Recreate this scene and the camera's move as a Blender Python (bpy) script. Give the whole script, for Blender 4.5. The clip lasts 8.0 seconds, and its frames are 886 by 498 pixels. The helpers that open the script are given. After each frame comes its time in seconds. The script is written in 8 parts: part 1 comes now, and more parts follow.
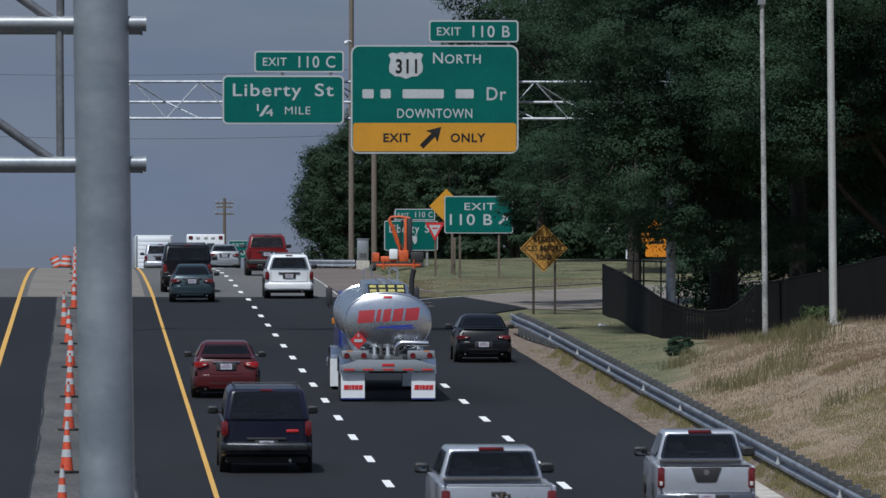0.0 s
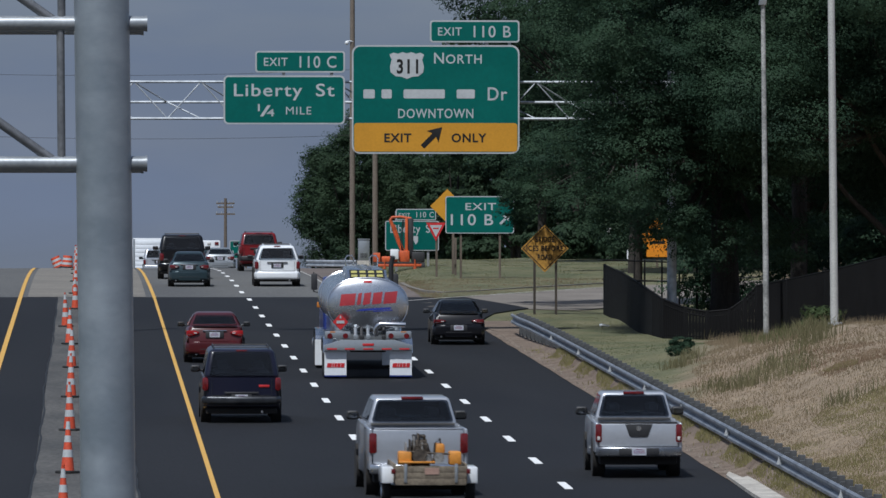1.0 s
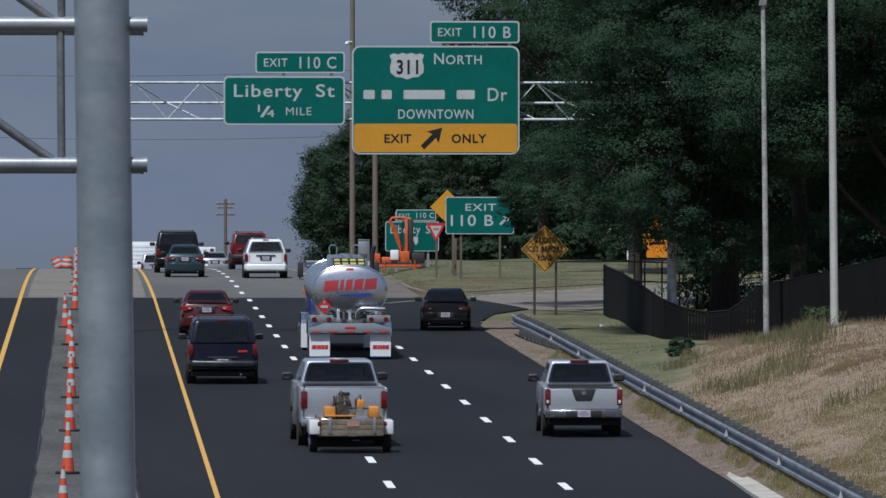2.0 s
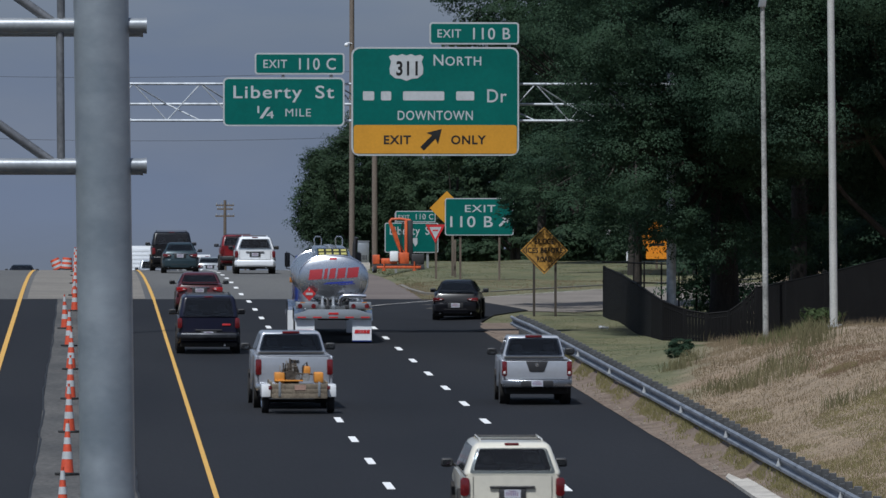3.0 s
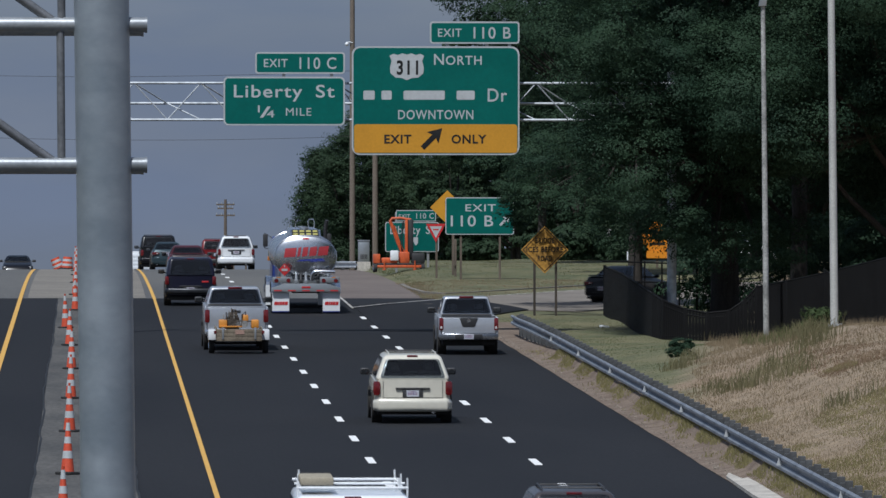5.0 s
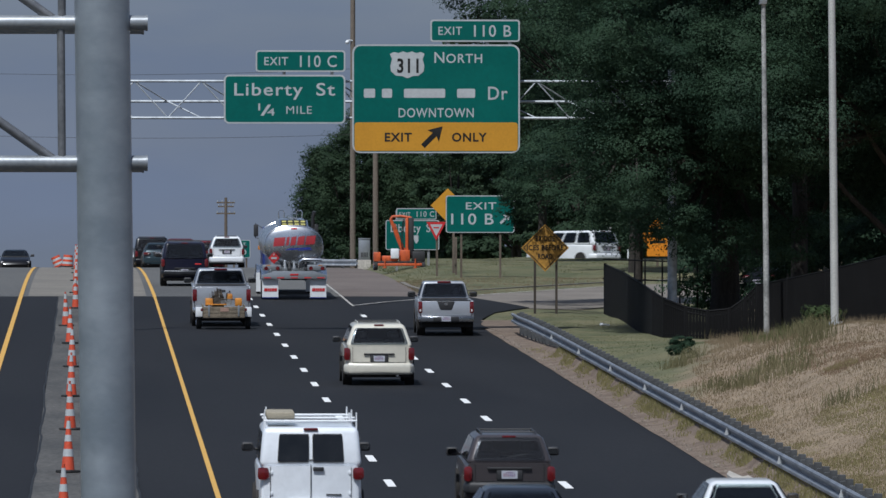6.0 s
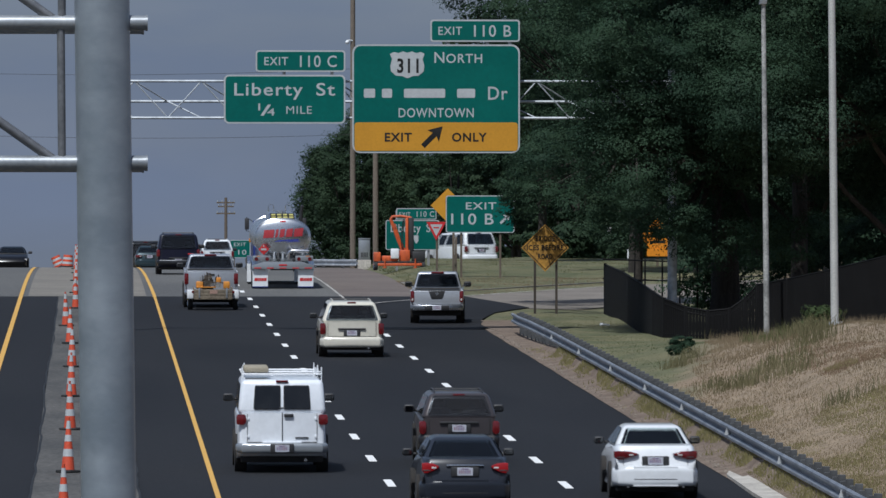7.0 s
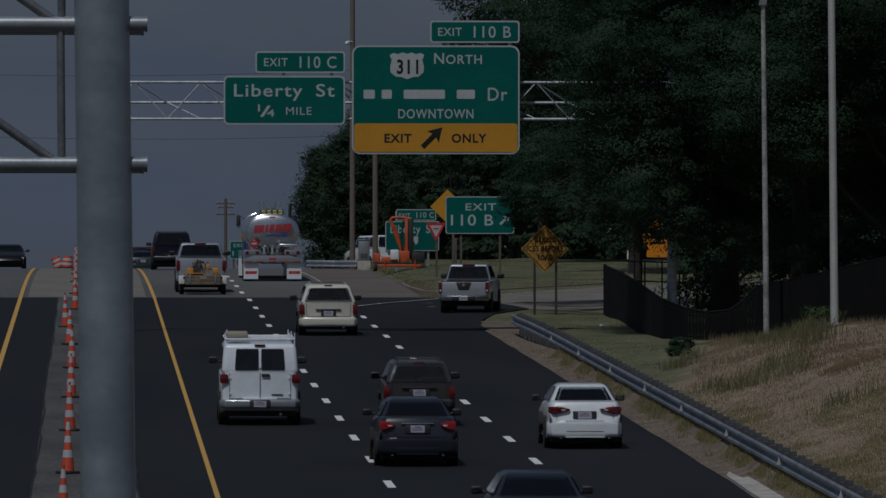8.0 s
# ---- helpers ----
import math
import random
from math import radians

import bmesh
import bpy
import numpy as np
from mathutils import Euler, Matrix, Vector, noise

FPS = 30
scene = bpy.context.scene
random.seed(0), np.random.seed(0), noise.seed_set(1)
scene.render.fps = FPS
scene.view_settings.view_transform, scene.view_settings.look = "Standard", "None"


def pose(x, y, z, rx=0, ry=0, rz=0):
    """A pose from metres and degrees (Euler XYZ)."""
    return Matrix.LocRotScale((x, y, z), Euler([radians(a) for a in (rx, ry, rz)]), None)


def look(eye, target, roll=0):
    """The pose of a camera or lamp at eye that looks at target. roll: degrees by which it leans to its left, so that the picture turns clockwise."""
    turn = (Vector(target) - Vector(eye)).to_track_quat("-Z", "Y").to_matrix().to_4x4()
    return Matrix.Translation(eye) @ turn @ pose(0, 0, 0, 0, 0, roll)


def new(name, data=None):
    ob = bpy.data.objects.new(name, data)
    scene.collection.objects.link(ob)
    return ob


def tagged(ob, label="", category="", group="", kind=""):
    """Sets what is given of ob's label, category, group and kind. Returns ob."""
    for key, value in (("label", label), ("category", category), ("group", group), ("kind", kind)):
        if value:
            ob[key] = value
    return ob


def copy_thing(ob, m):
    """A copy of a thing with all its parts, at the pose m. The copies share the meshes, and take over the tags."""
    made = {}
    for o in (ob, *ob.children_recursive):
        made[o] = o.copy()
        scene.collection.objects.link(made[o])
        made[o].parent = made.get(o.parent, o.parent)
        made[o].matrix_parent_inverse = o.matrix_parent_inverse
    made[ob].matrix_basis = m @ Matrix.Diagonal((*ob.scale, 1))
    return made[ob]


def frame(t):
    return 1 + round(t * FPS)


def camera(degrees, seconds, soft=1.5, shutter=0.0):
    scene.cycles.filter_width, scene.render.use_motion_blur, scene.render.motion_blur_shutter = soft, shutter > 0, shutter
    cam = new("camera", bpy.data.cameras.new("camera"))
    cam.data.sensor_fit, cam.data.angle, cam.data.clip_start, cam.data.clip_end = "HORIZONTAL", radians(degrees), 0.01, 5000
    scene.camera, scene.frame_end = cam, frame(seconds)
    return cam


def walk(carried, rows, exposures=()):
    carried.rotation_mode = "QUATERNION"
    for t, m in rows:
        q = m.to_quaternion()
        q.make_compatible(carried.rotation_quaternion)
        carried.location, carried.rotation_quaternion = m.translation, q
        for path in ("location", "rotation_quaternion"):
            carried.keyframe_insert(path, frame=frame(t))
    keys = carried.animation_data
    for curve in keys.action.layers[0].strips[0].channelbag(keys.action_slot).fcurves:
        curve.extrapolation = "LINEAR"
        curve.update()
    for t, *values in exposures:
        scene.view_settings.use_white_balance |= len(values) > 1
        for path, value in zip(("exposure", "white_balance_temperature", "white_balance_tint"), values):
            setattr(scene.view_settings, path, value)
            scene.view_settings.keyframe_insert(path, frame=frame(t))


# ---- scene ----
# ---------- camera: long lens above the median, looking up the grade ----------
cam = camera(5.699, 8.0, soft=1.5, shutter=0.5)
EYE = (0.0, 0.0, 8.26)
PITCH, YAW, PER_UNIT = 0.2510, 2.2963, 0.003638


def aim(dx, dy):
    return pose(*EYE, 90 + PITCH + dy * PER_UNIT, 0, -YAW + dx * PER_UNIT)


walk(cam, [(0.0, aim(-0.5, -4.0)), (1.0, aim(1.3, -3.8)), (1.7, aim(1.4, -3.2)), (3.0, aim(0.4, -0.3)), (3.6, aim(0.0, 0.2)),
           (4.5, aim(0.8, -0.2)), (5.2, aim(1.4, -2.5)), (6.0, aim(2.0, -5.0)), (7.0, aim(2.0, -5.0)), (7.5, aim(1.8, -4.0)),
           (8.0, aim(1.5, -3.2))],
     exposures=[(0.0, 0.0, 5950, 8), (7.4, 0.0, 5950, 8), (7.5, -0.07, 5950, 8), (7.67, -0.37, 5950, 8), (7.83, -0.97, 5950, 8), (8.0, -1.56, 5950, 8)])

# ---------- sky and sun ----------
world = bpy.data.worlds.new("sky")
scene.world = world
world.use_nodes = True
wn, wl = world.node_tree.nodes, world.node_tree.links
SUN_EL, SUN_AZ = radians(58), radians(206)
sky = wn.new("ShaderNodeTexSky")
sky.sky_type, sky.sun_disc = "NISHITA", False
sky.sun_elevation, sky.sun_rotation = SUN_EL, SUN_AZ
sky.air_density, sky.dust_density, sky.ozone_density = 1.0, 3.0, 1.0
coord = wn.new("ShaderNodeTexCoord")
stretch = wn.new("ShaderNodeMapping")
stretch.inputs["Scale"].default_value = (9, 9, 38)
cloud = wn.new("ShaderNodeTexNoise")
cloud.inputs["Scale"].default_value, cloud.inputs["Detail"].default_value, cloud.inputs["Roughness"].default_value = 1.3, 5, 0.55
shape = wn.new("ShaderNodeMapRange")
shape.inputs["From Min"].default_value, shape.inputs["From Max"].default_value = 0.42, 0.72
shape.inputs["To Min"].default_value, shape.inputs["To Max"].default_value = 0.72, 1.0
veil = wn.new("ShaderNodeMix")
veil.data_type = "RGBA"
haze = wn.new("ShaderNodeMix")
haze.data_type = "RGBA"
haze.inputs[6].default_value, haze.inputs[7].default_value = (0.96, 1.23, 1.86, 1), (1.36, 1.55, 1.97, 1)
stretch_b = wn.new("ShaderNodeMapping")
stretch_b.inputs["Scale"].default_value = (22, 22, 70)
puffs = wn.new("ShaderNodeTexNoise")
puffs.inputs["Scale"].default_value, puffs.inputs["Detail"].default_value, puffs.inputs["Roughness"].default_value = 1.0, 6, 0.5
puff_shape = wn.new("ShaderNodeMapRange")
puff_shape.inputs["From Min"].default_value, puff_shape.inputs["From Max"].default_value = 0.40, 0.72
wl.new(coord.outputs["Generated"], stretch_b.inputs["Vector"])
wl.new(stretch_b.outputs["Vector"], puffs.inputs["Vector"])
wl.new(puffs.outputs["Fac"], puff_shape.inputs["Value"])
wl.new(puff_shape.outputs["Result"], haze.inputs[0])
low = wn.new("ShaderNodeSeparateXYZ")
band = wn.new("ShaderNodeMapRange")
band.inputs["From Min"].default_value, band.inputs["From Max"].default_value = 0.0, 0.034
band.inputs["To Min"].default_value, band.inputs["To Max"].default_value = 0.55, 0.0
pale = wn.new("ShaderNodeMix")
pale.data_type = "RGBA"
pale.inputs[7].default_value = (1.50, 1.63, 1.94, 1)
wl.new(coord.outputs["Generated"], low.inputs["Vector"])
wl.new(low.outputs["Z"], band.inputs["Value"])
wl.new(band.outputs["Result"], pale.inputs[0])
wl.new(haze.outputs[2], pale.inputs[6])
wl.new(pale.outputs[2], veil.inputs[7])
wl.new(coord.outputs["Generated"], stretch.inputs["Vector"])
wl.new(stretch.outputs["Vector"], cloud.inputs["Vector"])
wl.new(cloud.outputs["Fac"], shape.inputs["Value"])
wl.new(shape.outputs["Result"], veil.inputs[0])
wl.new(sky.outputs["Color"], veil.inputs[6])
wl.new(veil.outputs[2], wn["Background"].inputs["Color"])
wn["Background"].inputs["Strength"].default_value = 0.139

sun = new("sun", bpy.data.lights.new("sun", "SUN"))
sun.data.energy, sun.data.angle, sun.data.color = 3.75, radians(0.6), (1.0, 0.97, 0.93)
sun_way = Vector((math.sin(SUN_AZ) * math.cos(SUN_EL), math.cos(SUN_AZ) * math.cos(SUN_EL), math.sin(SUN_EL)))
sun.matrix_world = look(tuple(sun_way * 80), (0, 0, 0))

# ---------- materials ----------


def surface(name, c1, c2, scale=1.0, rough=0.8, metal=0.0, grain=60.0, grain_amount=0.25, bump=0.15, coat=0.0, random_amount=0.0,
            island=False, stretch=(1, 1, 1), rough_var=0.1, spec=0.5):
    """Two colours blotched together, a fine grain over them, relief from the grain."""
    m = bpy.data.materials.new(name)
    m.use_nodes = True
    n, l = m.node_tree.nodes, m.node_tree.links
    b = n["Principled BSDF"]
    tc = n.new("ShaderNodeTexCoord")
    mp = n.new("ShaderNodeMapping")
    mp.inputs["Scale"].default_value = stretch
    l.new(tc.outputs["Object"], mp.inputs["Vector"])
    big, fine = n.new("ShaderNodeTexNoise"), n.new("ShaderNodeTexNoise")
    big.inputs["Scale"].default_value, big.inputs["Detail"].default_value, big.inputs["Roughness"].default_value = scale, 6, 0.6
    fine.inputs["Scale"].default_value, fine.inputs["Detail"].default_value = grain, 3
    ramp = n.new("ShaderNodeMapRange")
    ramp.inputs["From Min"].default_value, ramp.inputs["From Max"].default_value = 0.36, 0.64
    mix = n.new("ShaderNodeMix")
    mix.data_type = "RGBA"
    mix.inputs[6].default_value, mix.inputs[7].default_value = (*c1, 1), (*c2, 1)
    for t in (big, fine):
        l.new(mp.outputs["Vector"], t.inputs["Vector"])
    l.new(big.outputs["Fac"], ramp.inputs["Value"])
    l.new(ramp.outputs["Result"], mix.inputs[0])
    val = n.new("ShaderNodeMapRange")
    val.inputs["From Min"].default_value, val.inputs["From Max"].default_value = 0.3, 0.7
    val.inputs["To Min"].default_value, val.inputs["To Max"].default_value = 1 - grain_amount, 1 + grain_amount
    l.new(fine.outputs["Fac"], val.inputs["Value"])
    hsv = n.new("ShaderNodeHueSaturation")
    l.new(mix.outputs[2], hsv.inputs["Color"])
    last = val.outputs["Result"]
    if random_amount:
        src = n.new("ShaderNodeNewGeometry").outputs["Random Per Island"] if island else n.new("ShaderNodeObjectInfo").outputs["Random"]
        rr = n.new("ShaderNodeMapRange")
        rr.inputs["To Min"].default_value, rr.inputs["To Max"].default_value = 1 - random_amount, 1 + random_amount
        l.new(src, rr.inputs["Value"])
        mul = n.new("ShaderNodeMath")
        mul.operation = "MULTIPLY"
        l.new(last, mul.inputs[0])
        l.new(rr.outputs["Result"], mul.inputs[1])
        last = mul.outputs["Value"]
    l.new(last, hsv.inputs["Value"])
    l.new(hsv.outputs["Color"], b.inputs["Base Color"])
    rv = n.new("ShaderNodeMapRange")
    rv.inputs["To Min"].default_value, rv.inputs["To Max"].default_value = max(0.02, rough - rough_var), min(1, rough + rough_var)
    l.new(big.outputs["Fac"], rv.inputs["Value"])
    l.new(rv.outputs["Result"], b.inputs["Roughness"])
    b.inputs["Metallic"].default_value = metal
    b.inputs["Coat Weight"].default_value = coat
    b.inputs["Coat Roughness"].default_value = 0.06
    b.inputs["Specular IOR Level"].default_value = spec
    if bump:
        bp = n.new("ShaderNodeBump")
        bp.inputs["Strength"].default_value, bp.inputs["Distance"].default_value = bump, 0.02
        l.new(fine.outputs["Fac"], bp.inputs["Height"])
        l.new(bp.outputs["Normal"], b.inputs["Normal"])
    return m


def glowing(name, colour, strength):
    m = surface(name, colour, colour, rough=0.25, grain_amount=0.1, bump=0)
    b = m.node_tree.nodes["Principled BSDF"]
    b.inputs["Emission Color"].default_value, b.inputs["Emission Strength"].default_value = (*colour, 1), strength
    return m


def paint(name, c, metal=0.0, rough=0.3):
    return surface(name, c, tuple(v * 0.93 for v in c), scale=0.9, rough=rough, metal=metal, grain=9, grain_amount=0.04, bump=0, coat=0.7 if max(c) > 0.2 else 0.25, rough_var=0.05, spec=0.5 if max(c) > 0.2 else 0.3)


M_ASPHALT = surface("new_asphalt", (0.0056, 0.0061, 0.0081), (0.0114, 0.0120, 0.0142), scale=0.2, rough=0.86, grain=14, grain_amount=0.22, bump=0.25, stretch=(1, 0.12, 1), spec=0.3)
M_OLD_ASPHALT = surface("old_asphalt", (0.088, 0.088, 0.087), (0.118, 0.117, 0.112), scale=0.15, rough=0.9, grain=14, grain_amount=0.2, bump=0.25, stretch=(1, 0.15, 1), spec=0.3)
M_RAMP = surface("ramp_concrete", (0.145, 0.126, 0.106), (0.2, 0.176, 0.15), scale=0.25, rough=0.9, grain=10, grain_amount=0.15, bump=0.2)
M_GORE = surface("gore_pavement", (0.11, 0.088, 0.077), (0.15, 0.124, 0.108), scale=0.3, rough=0.92, grain=10, grain_amount=0.2, bump=0.2)
M_MEDIAN = surface("median_concrete", (0.05, 0.049, 0.046), (0.09, 0.085, 0.078), scale=0.35, rough=0.92, grain=9, grain_amount=0.35, bump=0.4, stretch=(1, 0.35, 1))
M_MEDIAN_OLD = surface("tan_median", (0.145, 0.132, 0.114), (0.195, 0.178, 0.152), scale=0.3, rough=0.92, grain=9, grain_amount=0.2, bump=0.3)
M_DIRT = surface("shoulder_dirt", (0.11, 0.078, 0.057), (0.19, 0.145, 0.108), scale=1.1, rough=0.95, grain=30, grain_amount=0.4, bump=0.35)
M_APRON = surface("concrete_apron", (0.33, 0.305, 0.27), (0.48, 0.45, 0.40), scale=1.2, rough=0.9, grain=12, grain_amount=0.2, bump=0.3)
M_WHITE_LINE = surface("white_line_paint", (0.82, 0.82, 0.80), (0.70, 0.70, 0.69), scale=3, rough=0.7, grain=20, grain_amount=0.1, bump=0.1)
M_WORN_LINE = surface("worn_line_paint", (0.2, 0.185, 0.16), (0.55, 0.53, 0.5), scale=1.5, rough=0.8, grain=6, grain_amount=0.3, bump=0.1)
M_YELLOW_LINE = surface("yellow_line_paint", (0.62, 0.36, 0.07), (0.55, 0.31, 0.07), scale=3, rough=0.7, grain=20, grain_amount=0.1, bump=0.1)
M_GALV = surface("galvanised_steel", (0.35, 0.38, 0.41), (0.52, 0.55, 0.58), scale=1.3, rough=0.5, metal=0.35, grain=5, grain_amount=0.2, bump=0.05, rough_var=0.2)
M_RAIL = surface("weathered_rail_steel", (0.17, 0.19, 0.22), (0.27, 0.292, 0.325), scale=0.8, rough=0.5, metal=0.45, grain=12, grain_amount=0.14, bump=0.08)
M_WOOD_POST = surface("grey_wood", (0.085, 0.066, 0.05), (0.145, 0.115, 0.09), scale=2, rough=0.9, grain=25, grain_amount=0.3, bump=0.4, stretch=(4, 4, 0.4))
M_DARK_POST = surface("dark_brown_wood", (0.034, 0.028, 0.022), (0.062, 0.05, 0.04), scale=2, rough=0.9, grain=25, grain_amount=0.3, bump=0.4, stretch=(4, 4, 0.4))
M_POLE_WOOD = surface("utility_pole_wood", (0.13, 0.105, 0.085), (0.18, 0.15, 0.12), scale=2, rough=0.9, grain=25, grain_amount=0.3, bump=0.4, stretch=(4, 4, 0.4))
M_LIGHT_POLE = surface("pale_pole_metal", (0.5, 0.5, 0.47), (0.4, 0.4, 0.38), scale=0.7, rough=0.6, metal=0.2, grain=20, grain_amount=0.12, bump=0.1)
M_MOTTLED = surface("mottled_pole_concrete", (0.16, 0.16, 0.155), (0.42, 0.42, 0.4), scale=0.9, rough=0.85, grain=14, grain_amount=0.3, bump=0.2)
M_GREEN = surface("green_sign_sheeting", (0.0000, 0.0950, 0.0788), (0.0000, 0.1083, 0.0896), scale=0.8, rough=0.5, grain=8, grain_amount=0.06, bump=0, spec=0.25)
M_SIGN_WHITE = surface("white_sheeting", (0.44, 0.46, 0.47), (0.39, 0.41, 0.42), scale=2, rough=0.5, grain=12, grain_amount=0.06, bump=0, spec=0.25)
M_SIGN_YELLOW = surface("yellow_sheeting", (0.55, 0.265, 0.026), (0.50, 0.24, 0.024), scale=1, rough=0.5, grain=12, grain_amount=0.06, bump=0, spec=0.25)
M_SIGN_ORANGE = surface("orange_sheeting", (0.75, 0.27, 0.02), (0.68, 0.24, 0.02), scale=1, rough=0.5, grain=12, grain_amount=0.06, bump=0, spec=0.25)
M_SIGN_RED = surface("red_sheeting", (0.5, 0.03, 0.035), (0.44, 0.028, 0.03), scale=1, rough=0.5, grain=12, grain_amount=0.06, bump=0, spec=0.25)
M_BLACK = surface("black_sheeting", (0.012, 0.012, 0.012), (0.02, 0.02, 0.02), scale=2, rough=0.6, grain_amount=0.1, bump=0, spec=0.25)
M_ALU = surface("sign_back_aluminium", (0.4, 0.41, 0.42), (0.34, 0.35, 0.36), scale=2, rough=0.5, metal=0.6, grain=15, grain_amount=0.1, bump=0.05)
M_ORANGE = surface("cone_orange", (0.58, 0.075, 0.028), (0.46, 0.06, 0.026), scale=2, rough=0.6, grain=12, grain_amount=0.12, bump=0.05)
M_LIFT = surface("lift_orange_paint", (0.62, 0.115, 0.03), (0.4, 0.075, 0.026), scale=4, rough=0.45, grain=12, grain_amount=0.12, bump=0.05)
M_RUBBER = surface("black_rubber", (0.018, 0.018, 0.019), (0.028, 0.028, 0.028), scale=4, rough=0.85, grain=40, grain_amount=0.2, bump=0.15)
M_CHROME = surface("chrome", (0.75, 0.76, 0.78), (0.68, 0.69, 0.71), scale=3, rough=0.16, metal=1.0, grain=20, grain_amount=0.05, bump=0, rough_var=0.06)
M_STEEL = surface("polished_tank_steel", (0.66, 0.68, 0.71), (0.58, 0.6, 0.63), scale=1.5, rough=0.27, metal=1.0, grain=10, grain_amount=0.06, bump=0.02, rough_var=0.08)
M_DARK_TRIM = surface("dark_plastic", (0.022, 0.022, 0.024), (0.03, 0.03, 0.032), scale=3, rough=0.55, grain=40, grain_amount=0.1, bump=0.05)
M_UNDER = surface("underbody", (0.014, 0.013, 0.012), (0.024, 0.021, 0.019), scale=4, rough=0.9, grain=30, grain_amount=0.2, bump=0.1)


def clear_glass(name, tint):
    """Tinted pane that lets the seats and the road ahead show through, with a sharp reflection on top."""
    m = bpy.data.materials.new(name)
    m.use_nodes = True
    n, l = m.node_tree.nodes, m.node_tree.links
    n.remove(n["Principled BSDF"])
    through_, gloss, mix, fres = n.new("ShaderNodeBsdfTransparent"), n.new("ShaderNodeBsdfGlossy"), n.new("ShaderNodeMixShader"), n.new("ShaderNodeFresnel")
    through_.inputs["Color"].default_value = (*tint, 1)
    gloss.inputs["Roughness"].default_value = 0.04
    fres.inputs["IOR"].default_value = 1.5
    l.new(fres.outputs["Fac"], mix.inputs[0])
    l.new(through_.outputs["BSDF"], mix.inputs[1])
    l.new(gloss.outputs["BSDF"], mix.inputs[2])
    l.new(mix.outputs["Shader"], n["Material Output"].inputs["Surface"])
    return m


M_GLASS = clear_glass("tinted_glass", (0.74, 0.80, 0.80))
M_PRIVACY = clear_glass("privacy_glass", (0.60, 0.63, 0.66))
M_STEP = surface("step_bumper_steel", (0.30, 0.31, 0.33), (0.22, 0.23, 0.25), scale=3, rough=0.28, metal=0.9, grain=12, grain_amount=0.08, bump=0)
M_SEAT = surface("seat_cloth", (0.22, 0.22, 0.225), (0.34, 0.33, 0.32), scale=3, rough=0.9, grain=30, grain_amount=0.2, bump=0.1)
M_LINING = surface("dark_lining", (0.05, 0.05, 0.052), (0.08, 0.078, 0.076), scale=3, rough=0.9, grain=30, grain_amount=0.2, bump=0.1)
M_LAMP_RED = surface("red_lamp_lens", (0.15, 0.008, 0.010), (0.085, 0.006, 0.008), scale=6, rough=0.15, grain=60, grain_amount=0.2, bump=0.1, coat=0.5)
M_LAMP_LIT = glowing("lit_red_lamp", (0.22, 0.008, 0.010), 0.3)
M_LAMP_AMBER = surface("amber_lens", (0.55, 0.2, 0.03), (0.45, 0.16, 0.03), scale=6, rough=0.2, grain_amount=0.1, bump=0)
M_LAMP_CLEAR = surface("clear_lens", (0.6, 0.58, 0.56), (0.5, 0.48, 0.46), scale=6, rough=0.12, grain_amount=0.1, bump=0, coat=0.5)
M_PLATE = surface("plate_white", (0.46, 0.47, 0.52), (0.40, 0.41, 0.47), scale=6, rough=0.5, grain_amount=0.1, bump=0)
M_PLATE_INK = surface("plate_ink", (0.20, 0.17, 0.30), (0.28, 0.16, 0.18), scale=9, rough=0.5, grain_amount=0.1, bump=0)
M_MIRROR = surface("mirror_glass", (0.2, 0.21, 0.22), (0.17, 0.18, 0.19), scale=3, rough=0.05, metal=1.0, grain_amount=0.03, bump=0, rough_var=0.02)
M_FENCE = surface("black_fence_metal", (0.004, 0.004, 0.0045), (0.007, 0.007, 0.0075), scale=1, rough=0.7, grain=20, grain_amount=0.15, bump=0.05, spec=0.15)
M_BARK = surface("bark", (0.018, 0.015, 0.012), (0.036, 0.030, 0.025), scale=3, rough=0.95, grain=14, grain_amount=0.4, bump=0.8, stretch=(3, 3, 0.5))
P_SILVER = paint("silver_paint", (0.47, 0.49, 0.53), metal=0.45, rough=0.34)
P_PEWTER = paint("pewter_paint", (0.41, 0.43, 0.47), metal=0.45, rough=0.34)
P_CREAM = paint("cream_paint", (0.62, 0.59, 0.50))
P_WHITE = paint("white_paint", (0.76, 0.78, 0.80))
P_VAN_WHITE = paint("work_van_white", (0.78, 0.81, 0.85))
P_NAVY = paint("navy_paint", (0.008, 0.009, 0.023))
P_MAROON = paint("maroon_paint", (0.062, 0.008, 0.010))
P_RED = paint("red_paint", (0.17, 0.010, 0.013))
P_BLACK = paint("black_paint", (0.004, 0.004, 0.006))
P_CHARCOAL = paint("charcoal_paint", (0.016, 0.019, 0.027))
P_TEAL = paint("teal_paint", (0.030, 0.050, 0.060), metal=0.3)
P_TAUPE = paint("taupe_paint", (0.06, 0.053, 0.056), metal=0.2)
P_BLUE = paint("tractor_blue_paint", (0.02, 0.035, 0.16))
M_VAN_PANE = surface("blacked_out_pane", (0.007, 0.008, 0.010), (0.014, 0.015, 0.017), scale=1.6, rough=0.07, grain_amount=0.05, bump=0, rough_var=0.04, spec=0.5)
P_GREY = paint("grey_paint", (0.3, 0.32, 0.34), metal=0.4)


